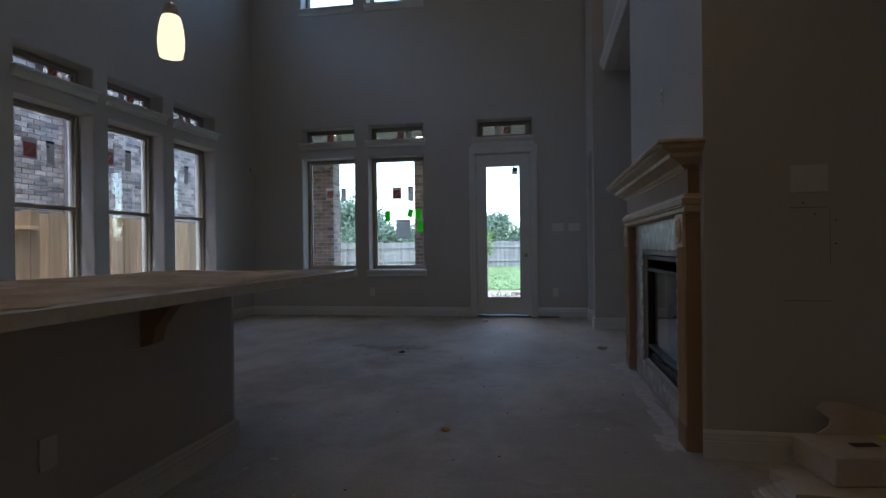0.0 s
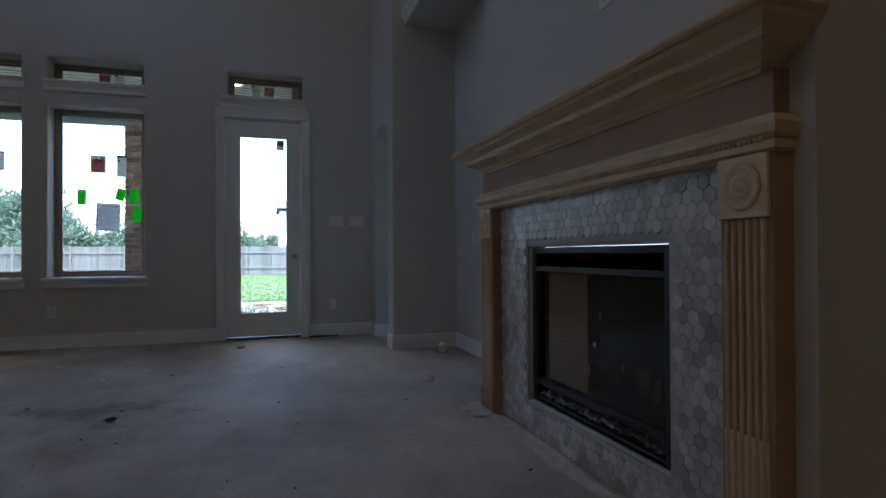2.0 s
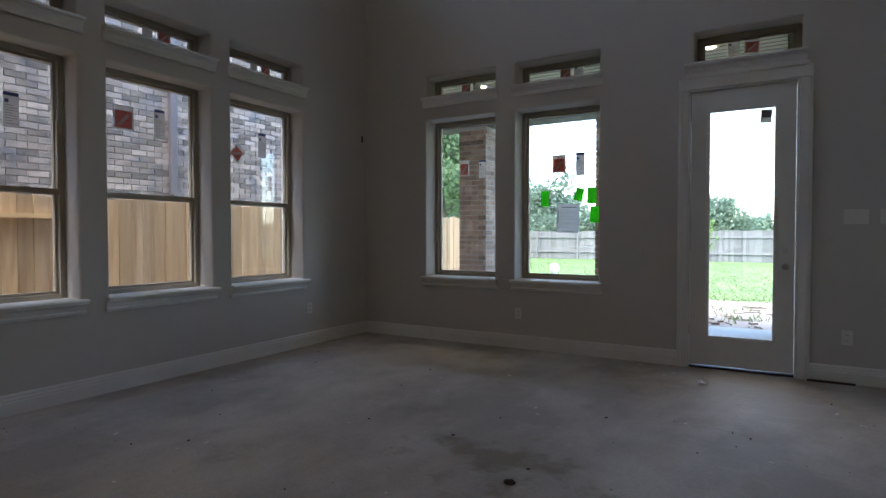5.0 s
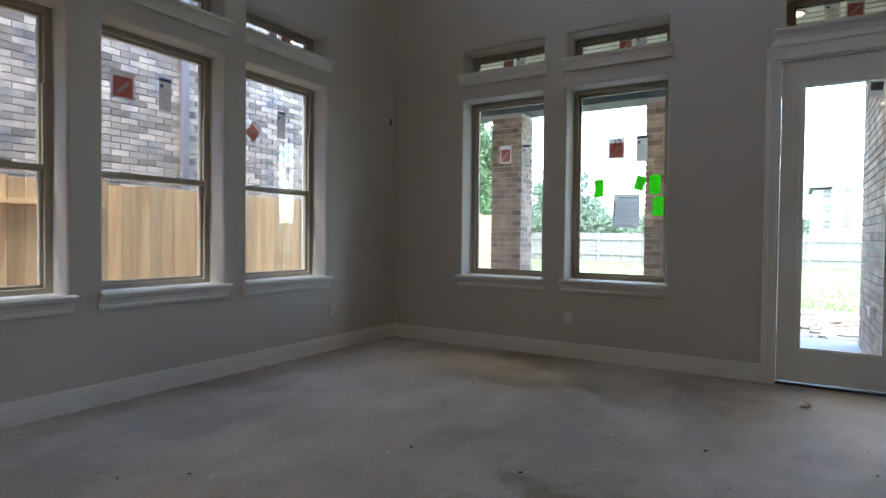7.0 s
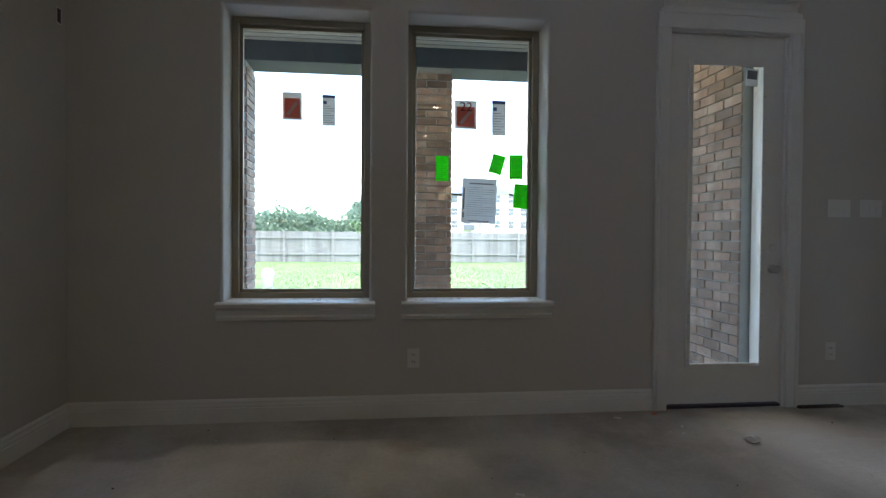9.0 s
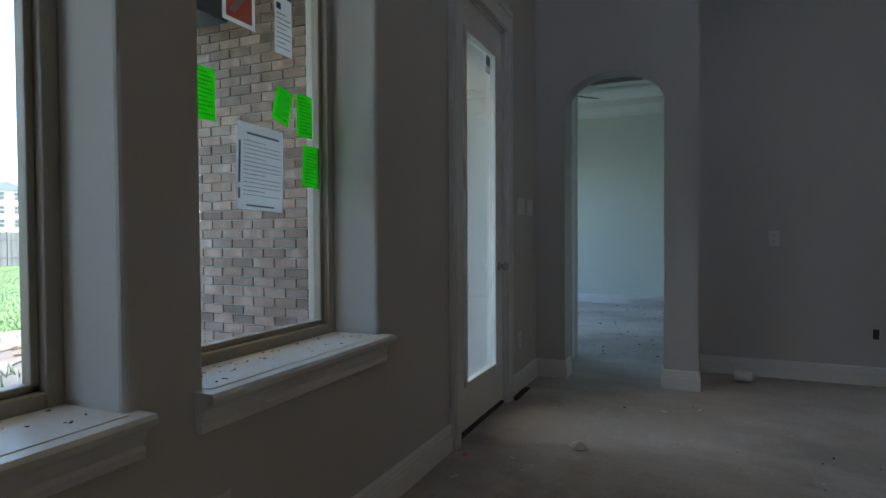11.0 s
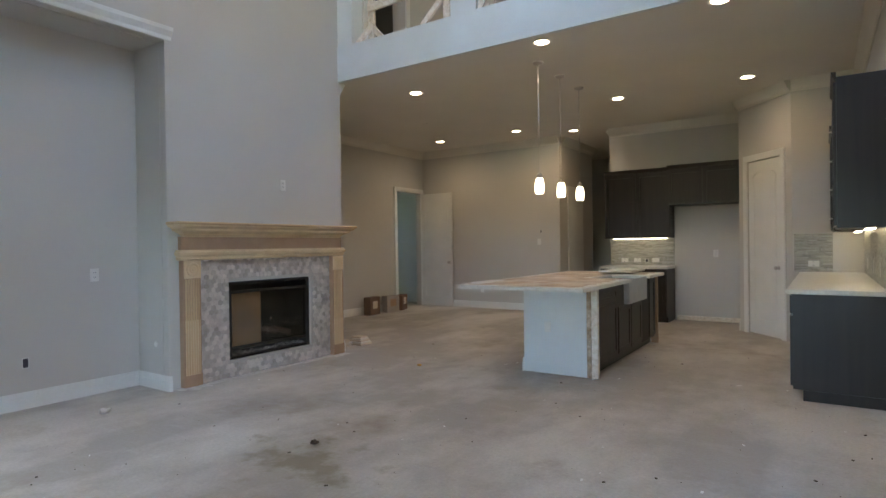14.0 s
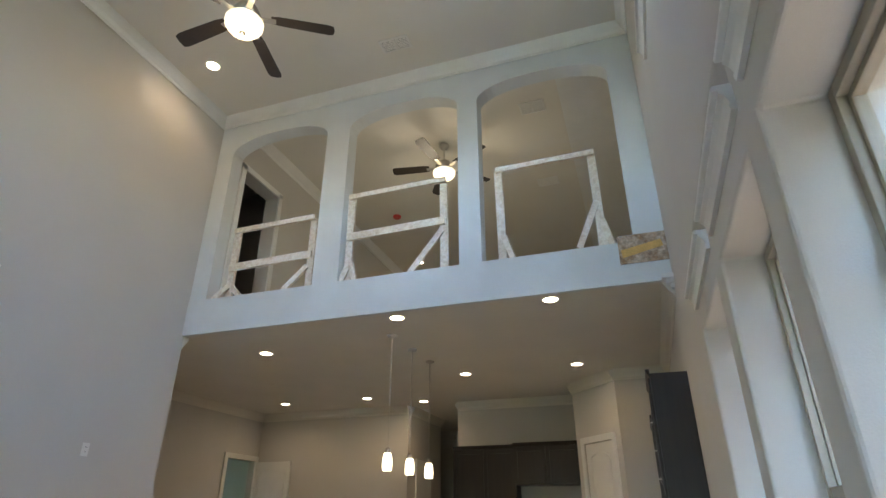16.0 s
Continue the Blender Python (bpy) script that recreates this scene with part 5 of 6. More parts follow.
part("line", boxes((-0.085, 0.085, -0.001, 0, 1.216, 1.219), (-0.115, 0.09, -0.001, 0, 0.771, 0.774), (0.088, 0.090, -0.001, 0, 0.95, 1.21)), INK, ob)
part("nail_hole", boxes((0.02, 0.028, -0.001, 0, 1.18, 1.188), (-0.03, -0.022, -0.001, 0, 1.235, 1.243), (0.11, 0.118, -0.001, 0, 1.15, 1.158), (0.11, 0.118, -0.001, 0, 1.04, 1.048)), INK, ob)


def vent(label, at, w, d, rz=0):
    v = thing("ceiling_vent", label, "vent", at, rz)
    part("frame", boxes((-w / 2, w / 2, -d / 2, -d / 2 + 0.02, -0.012, 0), (-w / 2, w / 2, d / 2 - 0.02, d / 2, -0.012, 0), (-w / 2, -w / 2 + 0.02, -d / 2, d / 2, -0.012, 0), (w / 2 - 0.02, w / 2, -d / 2, d / 2, -0.012, 0), (-0.008, 0.008, -d / 2, d / 2, -0.012, 0)), PLASTIC, v)
    part("backing", box(-w / 2 + 0.02, w / 2 - 0.02, -d / 2 + 0.02, d / 2 - 0.02, -0.003, 0), DARKBOX, v, "dark duct opening")
    n = int((d - 0.04) / 0.022)
    for i in range(n):
        y = -d / 2 + 0.03 + i * 0.022
        part("slat", prism(bmesh.new(), [(-w / 2 + 0.02, y, -0.011), (w / 2 - 0.02, y, -0.011), (w / 2 - 0.02, y + 0.012, -0.004), (-w / 2 + 0.02, y + 0.012, -0.004)], (0, 0.001, 0.002)), PLASTIC, v)


vent("white slatted vent in the high ceiling", (-0.78, 4.10, ZC), 0.36, 0.20)
vent("white slatted vent in the upstairs ceiling", (-2.1, 2.45, ZC), 0.34, 0.24)
vent("white slatted vent in the upstairs ceiling", (-2.0, 0.5, ZC), 0.34, 0.24)
ob = thing("smoke_detector", "smoke detector under a red dust cap upstairs", "detector", (0.85, 0.2, ZC))
part("cap", lathe([(0.075, -0.001), (0.075, -0.035), (0.055, -0.05)], 18), REDPLASTIC, ob)
ob = thing("sprinkler_plate", "small round plate on the kitchen ceiling", "plate", (2.6, 0.93, ZK))
part("disc", lathe([(0.05, -0.001), (0.045, -0.01), (0.02, -0.012)], 16), CEIL, ob)

# ---- loose things ----
ob = thing("white_cup", "white plastic cup lying on the slab", "cup", (2.33, 7.60, 0.045), 75)
part("body", lathe([(0.034, -0.06), (0.036, -0.058), (0.045, 0.06), (0.046, 0.062), (0.043, 0.06), (0.033, -0.055)], 20, Matrix.Rotation(radians(90), 4, "Y")), PLASTIC, ob)
ob = thing("flat_carton", "flat white cardboard carton with a hand hole and yellow note", "box", (2.45, 3.10, 0), 9)
part("carton", boxes((0, 0.60, 0, 0.30, 0.045, 0.165), bevel=0.006), WCARD, ob)
part("flap", prism(bmesh.new(), [(0.10, 0.285, 0.166), (0.58, 0.285, 0.166), (0.52, 0.29, 0.20), (0.42, 0.292, 0.25), (0.24, 0.292, 0.31), (0.14, 0.292, 0.315), (0.11, 0.29, 0.285), (0.17, 0.288, 0.235), (0.16, 0.286, 0.20)], (0, 0.006, 0.002)), WCARD, ob, "raised bent flap")
part("hand_hole", box(0.17, 0.28, 0.13, 0.175, 0.1655, 0.1675), DARKBOX, ob, "dark hand hole")
part("note", box(0.36, 0.56, 0.15, 0.28, 0.1655, 0.167), YELLOW, ob, "bright yellow paper note")
part("lower_board", prism(bmesh.new(), [(-0.16, 0.20, 0.0), (-0.14, 0.0, 0.0), (0.03, -0.14, 0.0), (0.55, -0.10, 0.0), (0.55, 0.22, 0.0)], (0, 0, 0.043)), WCARD, ob, "pale cardboard sheet beneath")
for i, (x, y, r, h) in enumerate(((4.30, 0.42, 8, 0.34), (4.27, -0.12, -6, 0.33), (4.32, -0.52, 20, 0.31))):
    ob = thing("tile_box", "brown cardboard box leaning by the kitchen wall" if i != 1 else "greyish carton leaning by the kitchen wall", "box", (x, y, 0), r, group="boxes by the wall")
    part("carton", boxes((-0.10, 0.05, -0.17, 0.17, 0, h), bevel=0.006), (DARKCARD, GREYCARD)[i % 2], ob)
    part("side_label", box(-0.104, -0.101, -0.08, 0.08, 0.12, 0.26), WCARD if i != 1 else MDF, ob, "printed side panel")
ob = thing("tile_pile", "low pile of loose tile pieces beside the hearth", "tiles", (2.16, 3.26, 0))
ob.location = (2.25, 3.0, 0)
for i in range(5):
    part("offcut", box(-0.12 + 0.02 * i, 0.12 - 0.03 * (i % 2), -0.12, 0.10 - 0.02 * i, 0.02 * i, 0.02 * i + 0.018, 0.002), QUARTZ if i % 2 else WCARD, ob)


def scrap(name, label, cat, at, mat, size, seed):
    ob = thing(name, label, cat, at)
    rnd = random.Random(seed)
    bm = bmesh.new()
    bmesh.ops.create_icosphere(bm, subdivisions=2, radius=size)
    for v in bm.verts:
        v.co = Vector((v.co.x * rnd.uniform(0.7, 1.2), v.co.y * rnd.uniform(0.6, 1.1), (v.co.z * 0.45 + size * 0.42) * rnd.uniform(0.6, 1.1)))
    low = min(v.co.z for v in bm.verts)
    for v in bm.verts:
        v.co.z -= low
    part("crumple", bm, mat, ob)


scrap("paper_scrap", "crumpled white paper scrap on the slab", "paper", (0.47, 8.49, 0), PAPER, 0.045, 1)
scrap("red_tape_scrap", "small crumpled red and white tape by the door", "tape", (0.16, 9.0, 0), RED, 0.02, 2)
scrap("leaf_scrap", "orange-brown dry scrap on the slab", "scrap", (0.72, 3.72, 0), PLY, 0.028, 3)
scrap("dark_clod", "dark clod of dried mud on the slab", "mud", (-0.12, 6.05, 0), DIRTBIT, 0.03, 4)
scrap("plaster_scrap", "flat broken flake of white plaster on the slab", "plaster", (1.86, 6.45, 0), PAPER, 0.05, 5)
ob = thing("shim_strip", "thin dark shim at the foot of the door casing", "shim", (1.35, 9.055, 0), 0)
part("strip", box(-0.16, 0.16, -0.02, 0.02, 0, 0.012), DIRTBIT, ob)
rnd = random.Random(9)
bm = bmesh.new()
for i in range(260):
    x, y = rnd.uniform(-3.2, 1.85), rnd.uniform(0.5, 9.0)
    s = rnd.choice((0.002, 0.0025, 0.003, 0.006)) * rnd.uniform(0.7, 1.4)
    stick(bm, (x, y, s * 0.4), (x + rnd.uniform(-1, 1) * s * 2.5, y + rnd.uniform(-1, 1) * s * 2.5, s * 0.4 + 0.0005), s, s * 0.7)
for i in range(160):
    x, y = rnd.uniform(2.9, 6.9), rnd.uniform(7.2, 10.5)
    s = rnd.uniform(0.003, 0.010)
    stick(bm, (x, y, s * 0.3), (x + rnd.uniform(-1, 1) * s * 4, y + rnd.uniform(-1, 1) * s * 4, s * 0.3 + 0.001), s, s * 0.5)
tagged(part("debris", bm, DIRTBIT), "scattered dark grit and splinters on the slab", "debris", kind="stuff")
rnd = random.Random(19)
bm = bmesh.new()
for i in range(50):
    x, y, s = rnd.uniform(-3.2, 1.85), rnd.uniform(2.5, 9.0), rnd.uniform(0.004, 0.014)
    stick(bm, (x, y, 0.002), (x + rnd.uniform(-1, 1) * s * 3, y + rnd.uniform(-1, 1) * s * 3, 0.0025), s, 0.003)
tagged(part("plaster_crumbs", bm, PAPER), "scattered white plaster crumbs on the slab", "debris", kind="stuff")
rnd = random.Random(29)
bm = bmesh.new()
for i in range(70):
    a0, a1 = rnd.choice(FW)
    x, y, d = rnd.uniform(a0 + 0.04, a1 - 0.04), rnd.uniform(YF + 0.01, 9.28), rnd.uniform(0.0015, 0.004)
    stick(bm, (x, y, Z0 + 0.008), (x + rnd.uniform(-3, 3) * d, y + rnd.uniform(-3, 3) * d, Z0 + 0.0085), d, d * 0.6)
tagged(part("sill_grit", bm, DIRTBIT), "dark grit scattered along the window sills", "debris", kind="stuff")
ob = thing("foam_box", "long white foam box on the bedroom floor", "box", (6.95, 8.55, 0))
part("block", box(-0.1, 0.1, -0.35, 0.35, 0, 0.11, 0.006), PAPER, ob)
ob = thing("grille_panel", "grey louvred grille leaning on the bedroom wall", "grille", (7.05, 7.72, 0))
part("frame", boxes((-0.02, 0.02, -0.17, -0.14, 0, 0.60), (-0.02, 0.02, 0.14, 0.17, 0, 0.60), (-0.02, 0.02, -0.14, 0.14, 0, 0.03), (-0.02, 0.02, -0.14, 0.14, 0.57, 0.60)), STEEL, ob)
for i in range(18):
    part("slat", box(-0.012, 0.012, -0.14, 0.14, 0.035 + i * 0.03, 0.052 + i * 0.03), INK, ob)

# ---- papers on the glass ----
def pane_paper(kind, plane, a, z, w, h, rot=0.0):
    """A notice stuck to the glass of the garden wall (plane y) or the side wall (plane x)."""
    names = {"red": ("warning_sticker", "red and white square warning sticker on the glass", "sticker"), "white": ("rating_label", "white printed label with a blue header on the glass", "label"),
             "green": ("green_tag", "bright green folded inspection tag on the glass", "tag"), "note": ("inspection_notice", "large printed white notice on the glass", "notice"),
             "dark": ("lock_label", "dark folded label in the corner of the door glass", "label")}
    nm, label, cat = names[kind]
    at, rz = ((a + 0.035, 9.3445, z) if plane == "y" else (a, 9.126, z), 0) if plane in ("y", "door") else ((-3.589, a - 0.06, z), 90)
    ob = thing(nm, label, cat, at, rz, group="papers on the window glass")
    rm = Matrix.Rotation(radians(rot), 4, "Y")

    def flat(name, x0, x1, z0, z1, y, mat, lab=""):
        bm = box(x0, x1, y - 0.0004, y, z0, z1)
        bmesh.ops.transform(bm, matrix=rm, verts=bm.verts)
        part(name, bm, mat, ob, lab)
    if kind == "green":
        bm = bmesh.new()
        prism(bm, [(-w / 2, 0, -h / 2), (0.1 * w, -0.006, -h / 2), (0.1 * w, -0.006, h / 2), (-w / 2, 0, h / 2)], (0, -0.0006, 0))
        prism(bm, [(0.1 * w, -0.006, -h / 2), (w / 2, -0.001, -h / 2), (w / 2, -0.001, h / 2), (0.1 * w, -0.006, h / 2)], (0, -0.0006, 0))
        bmesh.ops.transform(bm, matrix=rm, verts=bm.verts)
        part("sheet", bm, GREEN, ob)
        for i in range(11):
            zz = h / 2 - 0.015 - i * (h - 0.02) / 11
            flat("print_line", -w * 0.42, w * (0.30 if i % 3 else 0.05), zz - 0.0022, zz, -0.0075, INK)
        return
    flat("sheet", -w / 2, w / 2, -h / 2, h / 2, 0, PAPER)
    if kind == "red":
        flat("red_field", -w * 0.40, w * 0.40, -h * 0.42, h * 0.28, -0.0006, RED, "red printed field")
        bm = prism(bmesh.new(), [(-w * 0.3, -0.0012, -h * 0.28), (-w * 0.16, -0.0012, -h * 0.34), (w * 0.3, -0.0012, h * 0.1), (w * 0.2, -0.0012, h * 0.2)], (0, -0.0003, 0))
        bmesh.ops.transform(bm, matrix=rm, verts=bm.verts)
        part("white_slash", bm, PAPER, ob, "white diagonal bar")
    elif kind == "white":
        flat("header", -w / 2, w / 2, h * 0.40, h / 2, -0.0006, BLUE, "dark blue header")
        flat("blue_square", -w * 0.4, -w * 0.15, h * 0.2, h * 0.3, -0.0006, BLUE)
        for i in range(8):
            zz = h * 0.14 - i * h * 0.075
            flat("print_line", -w * 0.4, w * (0.4 if i % 3 else 0.15), zz - 0.003, zz, -0.0006, INK)
    elif kind == "note":
        flat("header", -w * 0.3, w * 0.4, h * 0.37, h * 0.395, -0.0006, INK)
        flat("side_bar", -w * 0.46, -w * 0.42, -h * 0.2, h * 0.28, -0.0006, INK)
        flat("side_bar", -w * 0.46, -w * 0.42, -h * 0.38, -h * 0.26, -0.0006, INK)
        for i in range(14):
            zz = h * 0.30 - i * h * 0.048
            flat("print_line", -w * 0.36, w * (0.44 if i % 4 else 0.1), zz - 0.0018, zz, -0.0006, INK)
        flat("footer", -w * 0.3, w * 0.3, -h * 0.46, -h * 0.44, -0.0006, INK)
    elif kind == "dark":
        flat("dark_field", -w * 0.42, w * 0.42, -h * 0.1, h * 0.4, -0.0006, INK)


pane_paper("red", "y", -2.17, 1.95, 0.125, 0.18)
pane_paper("white", "y", -1.94, 1.93, 0.085, 0.20)
pane_paper("red", "y", -1.045, 1.93, 0.15, 0.19)
pane_paper("white", "y", -0.82, 1.915, 0.095, 0.235)
pane_paper("green", "y", -1.20, 1.57, 0.085, 0.165)
pane_paper("green", "y", -0.83, 1.605, 0.09, 0.13, 16)
pane_paper("green", "y", -0.70, 1.59, 0.095, 0.165)
pane_paper("green", "y", -0.665, 1.395, 0.10, 0.165, 4)
pane_paper("note", "y", -0.95, 1.36, 0.235, 0.30, 2)
pane_paper("dark", "door", 0.875, 2.19, 0.085, 0.115, 4)
for a, z in ((6.31, 2.13), (5.30, 2.06)):
    pane_paper("red", "x", a, z, 0.17, 0.20)
for a, z in ((6.62, 2.13), (7.74, 2.10), (5.53, 2.045)):
    pane_paper("white", "x", a, z, 0.095, 0.24)
pane_paper("red", "x", 7.43, 1.99, 0.13, 0.15, 40)
for a, b in ((-2.15, -2.01), (-0.98, -0.84), (0.575, 0.72)):
    pane_paper("white", "y", b if a < 0 else a, 2.86, 0.10, 0.16, -4)
    pane_paper("red", "y", a if a < 0 else b, 2.86, 0.12, 0.13, 4)
for a, b in ((6.52, 6.67), (7.64, 7.79), (5.42, 5.57)):
    pane_paper("white", "x", a, 2.88, 0.09, 0.15)
    pane_paper("red", "x", b, 2.88, 0.12, 0.13)
ob = thing("number_mark", "number handwritten in dark red on the warning sticker", "writing", (-1.05, 9.3425, 1.955))
txt = bpy.data.curves.new("number_22", "FONT")
txt.body, txt.size, txt.extrude = "22", 0.085, 0.0003
t_ob = bpy.data.objects.new("numerals", txt)
scene.collection.objects.link(t_ob)
dep = bpy.context.evaluated_depsgraph_get()
me = bpy.data.meshes.new_from_object(t_ob.evaluated_get(dep))
bpy.data.objects.remove(t_ob)
me.materials.clear()
me.materials.append(surface("dark_red_ink", (0.16, 0.02, 0.02), rough=0.6, var=0.05))
ob2 = new("numerals", me)
ob2.parent = ob
ob2.matrix_basis = pose(0, 0, 0, 90, 0, 0)

# ---- garden ----
GZ = -0.20
bm = bmesh.new()
bmesh.ops.create_grid(bm, x_segments=60, y_segments=60, size=600, matrix=Matrix.Translation((0, 100, GZ)))
struct("ground", bm, GRASS, "green lawn reaching the horizon", "ground")


def blob(cx, cy, rx, ry, z, seed, n=48, amp=0.35):
    """A flat patch with an uneven outline."""
    bm = bmesh.new()
    mid = bm.verts.new((cx, cy, z))
    ring = []
    for i in range(n):
        a = 2 * math.pi * i / n
        r = 1 + amp * noise.noise(Vector((math.cos(a) * 2 + seed, math.sin(a) * 2, seed)))
        ring.append(bm.verts.new((cx + rx * r * math.cos(a), cy + ry * r * math.sin(a), z)))
    for i in range(n):
        bm.faces.new((mid, ring[i], ring[(i + 1) % n]))
    return bm


for k, (y, ry, rx) in enumerate(((3.72, 0.16, 0.11), (4.15, 0.34, 0.05), (4.75, 0.42, 0.055), (5.30, 0.22, 0.05), (5.60, 0.15, 0.13))):
    ob = thing("mortar_smear", "pale dried mortar smeared on the slab along the hearth", "mortar", (XF - 0.05, y, 0))
    part("smear", blob(-0.04, 0, rx, ry, 0.003 + 0.003 * k, 11 + k, 40, 0.55), MORTAR_DRY, ob)
struct("ground_dirt", blob(1.0, 14.2, 7.5, 2.7, GZ + 0.006, 3), DIRT, "bare brown dirt strip beside the porch", "ground")
struct("ground_side", box(-6.3, -3.72, -6, 12.5, GZ - 0.1, GZ + 0.004), DIRT, "bare dirt side yard along the fence", "ground")
struct("porch_floor", box(-3.72, 1.03, 9.45, 12.0, GZ - 0.05, -0.04, 0.01), PORCH, "pale concrete porch slab", "porch")
bm = bmesh.new()
boxm(bm, -3.9, 1.3, 9.45, 12.2, 3.06, 3.2)
struct("ceiling_porch", bm, PORCHCEIL, "pale olive porch ceiling board", "ceiling")
bm = bmesh.new()
for i in range(16):
    boxm(bm, -3.9, 1.2, 9.52 + i * 0.12, 9.525 + i * 0.12, 3.054, 3.0595)
struct("trim_porch_joint", bm, INK, "thin joints between the porch ceiling boards", "trim")
struct("porch_beam", boxes((-3.9, 1.03, 11.42, 11.84, 2.86, 3.058)), BEAM, "dark blue-grey porch beam", "beam")
struct("porch_roof", box(-4.1, 1.4, 9.45, 12.4, 3.2, 3.42), ROOF, "low grey porch roof", "roof")
for x, y in ((-2.27, 10.05), (0.36, 9.85), (-0.9, 10.6)):
    c = thing("porch_light", "lit round recessed light in the porch ceiling", "lamp", (x, y, 3.06), group="porch lights")
    part("ring", lathe([(0.09, -0.001), (0.09, -0.008), (0.068, -0.010), (0.068, -0.001)], 20), PLASTIC, c)
    part("lens", lathe([(0.066, -0.002), (0.066, -0.005)], 18), LAMP, c, "glowing lens")
    data = bpy.data.lights.new("porch_lamp", "SPOT")
    data.energy, data.color, data.spot_size, data.spot_blend, data.shadow_soft_size = 1.5, (1.0, 0.85, 0.62), radians(150), 0.6, 0.06
    new("porch_lamp", data).location = (x, y, 3.03)


def grass_tufts(name, label, n, region, tall, wide, mat, seed):
    rnd = random.Random(seed)
    verts, faces = [], []
    while len(faces) < n:
        x, y = region(rnd)
        h, w, a = tall * rnd.uniform(0.5, 1.2), wide * rnd.uniform(0.6, 1.3), rnd.uniform(0, math.pi)
        dx, dy = math.cos(a) * w, math.sin(a) * w
        k = len(verts)
        verts += [(x - dx, y - dy, GZ), (x + dx, y + dy, GZ), (x + rnd.uniform(-1, 1) * h * 0.5, y + rnd.uniform(-1, 1) * h * 0.5, GZ + h)]
        faces.append((k, k + 1, k + 2))
    me = bpy.data.meshes.new(name)
    me.from_pydata(verts, [], faces)
    me.materials.append(mat)
    tagged(new(name, me), label, "grass", kind="stuff")


grass_tufts("lawn_grass", "short uneven green lawn grass", 60000, lambda r: (r.uniform(-12, 16), 16.8 + 19 * r.random() ** 1.5), 0.035, 0.012, BLADE, 5)
grass_tufts("weed_tufts", "scattered green weeds at the lawn's edge", 600, lambda r: (lambda c: (c[0] + r.gauss(0, 0.25), c[1] + r.gauss(0, 0.22)))(r.choice(((-0.6, 16.2), (-1.4, 16.4), (3.4, 16.6), (4.1, 17.2), (0.3, 15.2), (0.5, 14.0), (1.6, 16.5), (-2.8, 15.8), (2.6, 15.9)))), 0.12, 0.010, BLADE, 6)
rnd = random.Random(12)
bm = bmesh.new()
for i in range(160):
    x, y, s = rnd.uniform(-3, 5.5), rnd.uniform(12.6, 16), rnd.uniform(0.02, 0.07)
    stick(bm, (x, y, GZ + s * 0.3), (x + rnd.uniform(-3, 3) * s, y + rnd.uniform(-2, 2) * s, GZ + s * 0.4), s, s * 0.5)
tagged(part("dirt_clods", bm, DIRT), "clods and stones on the bare dirt", "dirt", kind="stuff")
bm = bmesh.new()
for i in range(30):
    x, y = rnd.uniform(-1.5, 3.5), rnd.uniform(13, 15.8)
    stick(bm, (x, y, GZ + 0.03), (x + rnd.uniform(-0.6, 0.6), y + rnd.uniform(-0.3, 0.3), GZ + 0.05), 0.015, 0.015)
tagged(part("dry_twigs", bm, BARK), "dry twigs strewn over the dirt", "twigs", kind="stuff")

# condenser and utility posts
ac = thing("ac_condenser", "dark green air conditioner condenser behind the wing", "air conditioner", (2.78, 13.70, GZ))
part("pad", box(-0.5, 0.5, -0.5, 0.5, 0, 0.06, 0.01), PORCH, ac, "concrete pad")
part("core", box(-0.36, 0.36, -0.36, 0.36, 0.06, 0.80, 0.02), DARKBOX, ac)
for i in range(18):
    part("louvre", boxes((-0.4, 0.4, -0.4, -0.385, 0.10 + i * 0.04, 0.12 + i * 0.04), (-0.4, -0.385, -0.4, 0.4, 0.10 + i * 0.04, 0.12 + i * 0.04), (0.385, 0.4, -0.4, 0.4, 0.10 + i * 0.04, 0.12 + i * 0.04), (-0.4, 0.4, 0.385, 0.4, 0.10 + i * 0.04, 0.12 + i * 0.04)), ACGREEN, ac)
for x in (-0.39, 0.39):
    for y in (-0.39, 0.39):
        part("corner_post", box(x - 0.02, x + 0.02, y - 0.02, y + 0.02, 0.06, 0.84, 0.005), ACGREEN, ac)
part("top_cover", lathe([(0.42, 0.83), (0.42, 0.86), (0.34, 0.88), (0.1, 0.885)], 24), ACGREEN, ac)
ob = thing("utility_post", "pale domed utility pedestal on the lawn", "pedestal", (-3.7, 16.9, GZ))
part("post", lathe([(0.10, 0), (0.10, 0.52), (0.12, 0.54), (0.12, 0.62), (0.08, 0.68), (0.02, 0.70)], 18), PLASTIC, ob)
ob = thing("utility_box", "low grey utility box on the lawn", "box", (-4.4, 16.5, GZ))
part("body", box(-0.28, 0.28, -0.2, 0.2, 0, 0.26, 0.02), GROUT, ob)
part("lid", box(-0.3, 0.3, -0.22, 0.22, 0.262, 0.30, 0.012), PORCH, ob)

# fences
fence = thing("cedar_fence", "new golden cedar board fence along the side yard", "fence", (0, 0, GZ))
rnd = random.Random(3)
board_me = []
for k in range(4):
    bm = box(-0.009, 0.009, -0.069, 0.069, 0.02, 1.775 + 0.006 * k, 0.003)
    me = bpy.data.meshes.new("board")
    bm.to_mesh(me); bm.free()
    me.materials.append(CEDAR)
    board_me.append(me)
for i in range(110):
    b = new("board", board_me[i % 4])
    b.parent = fence
    b.location = (-5.36 + (0.012 if i % 2 else 0.0) * rnd.random(), 0.4 + 0.1405 * i, rnd.uniform(-0.01, 0.012))
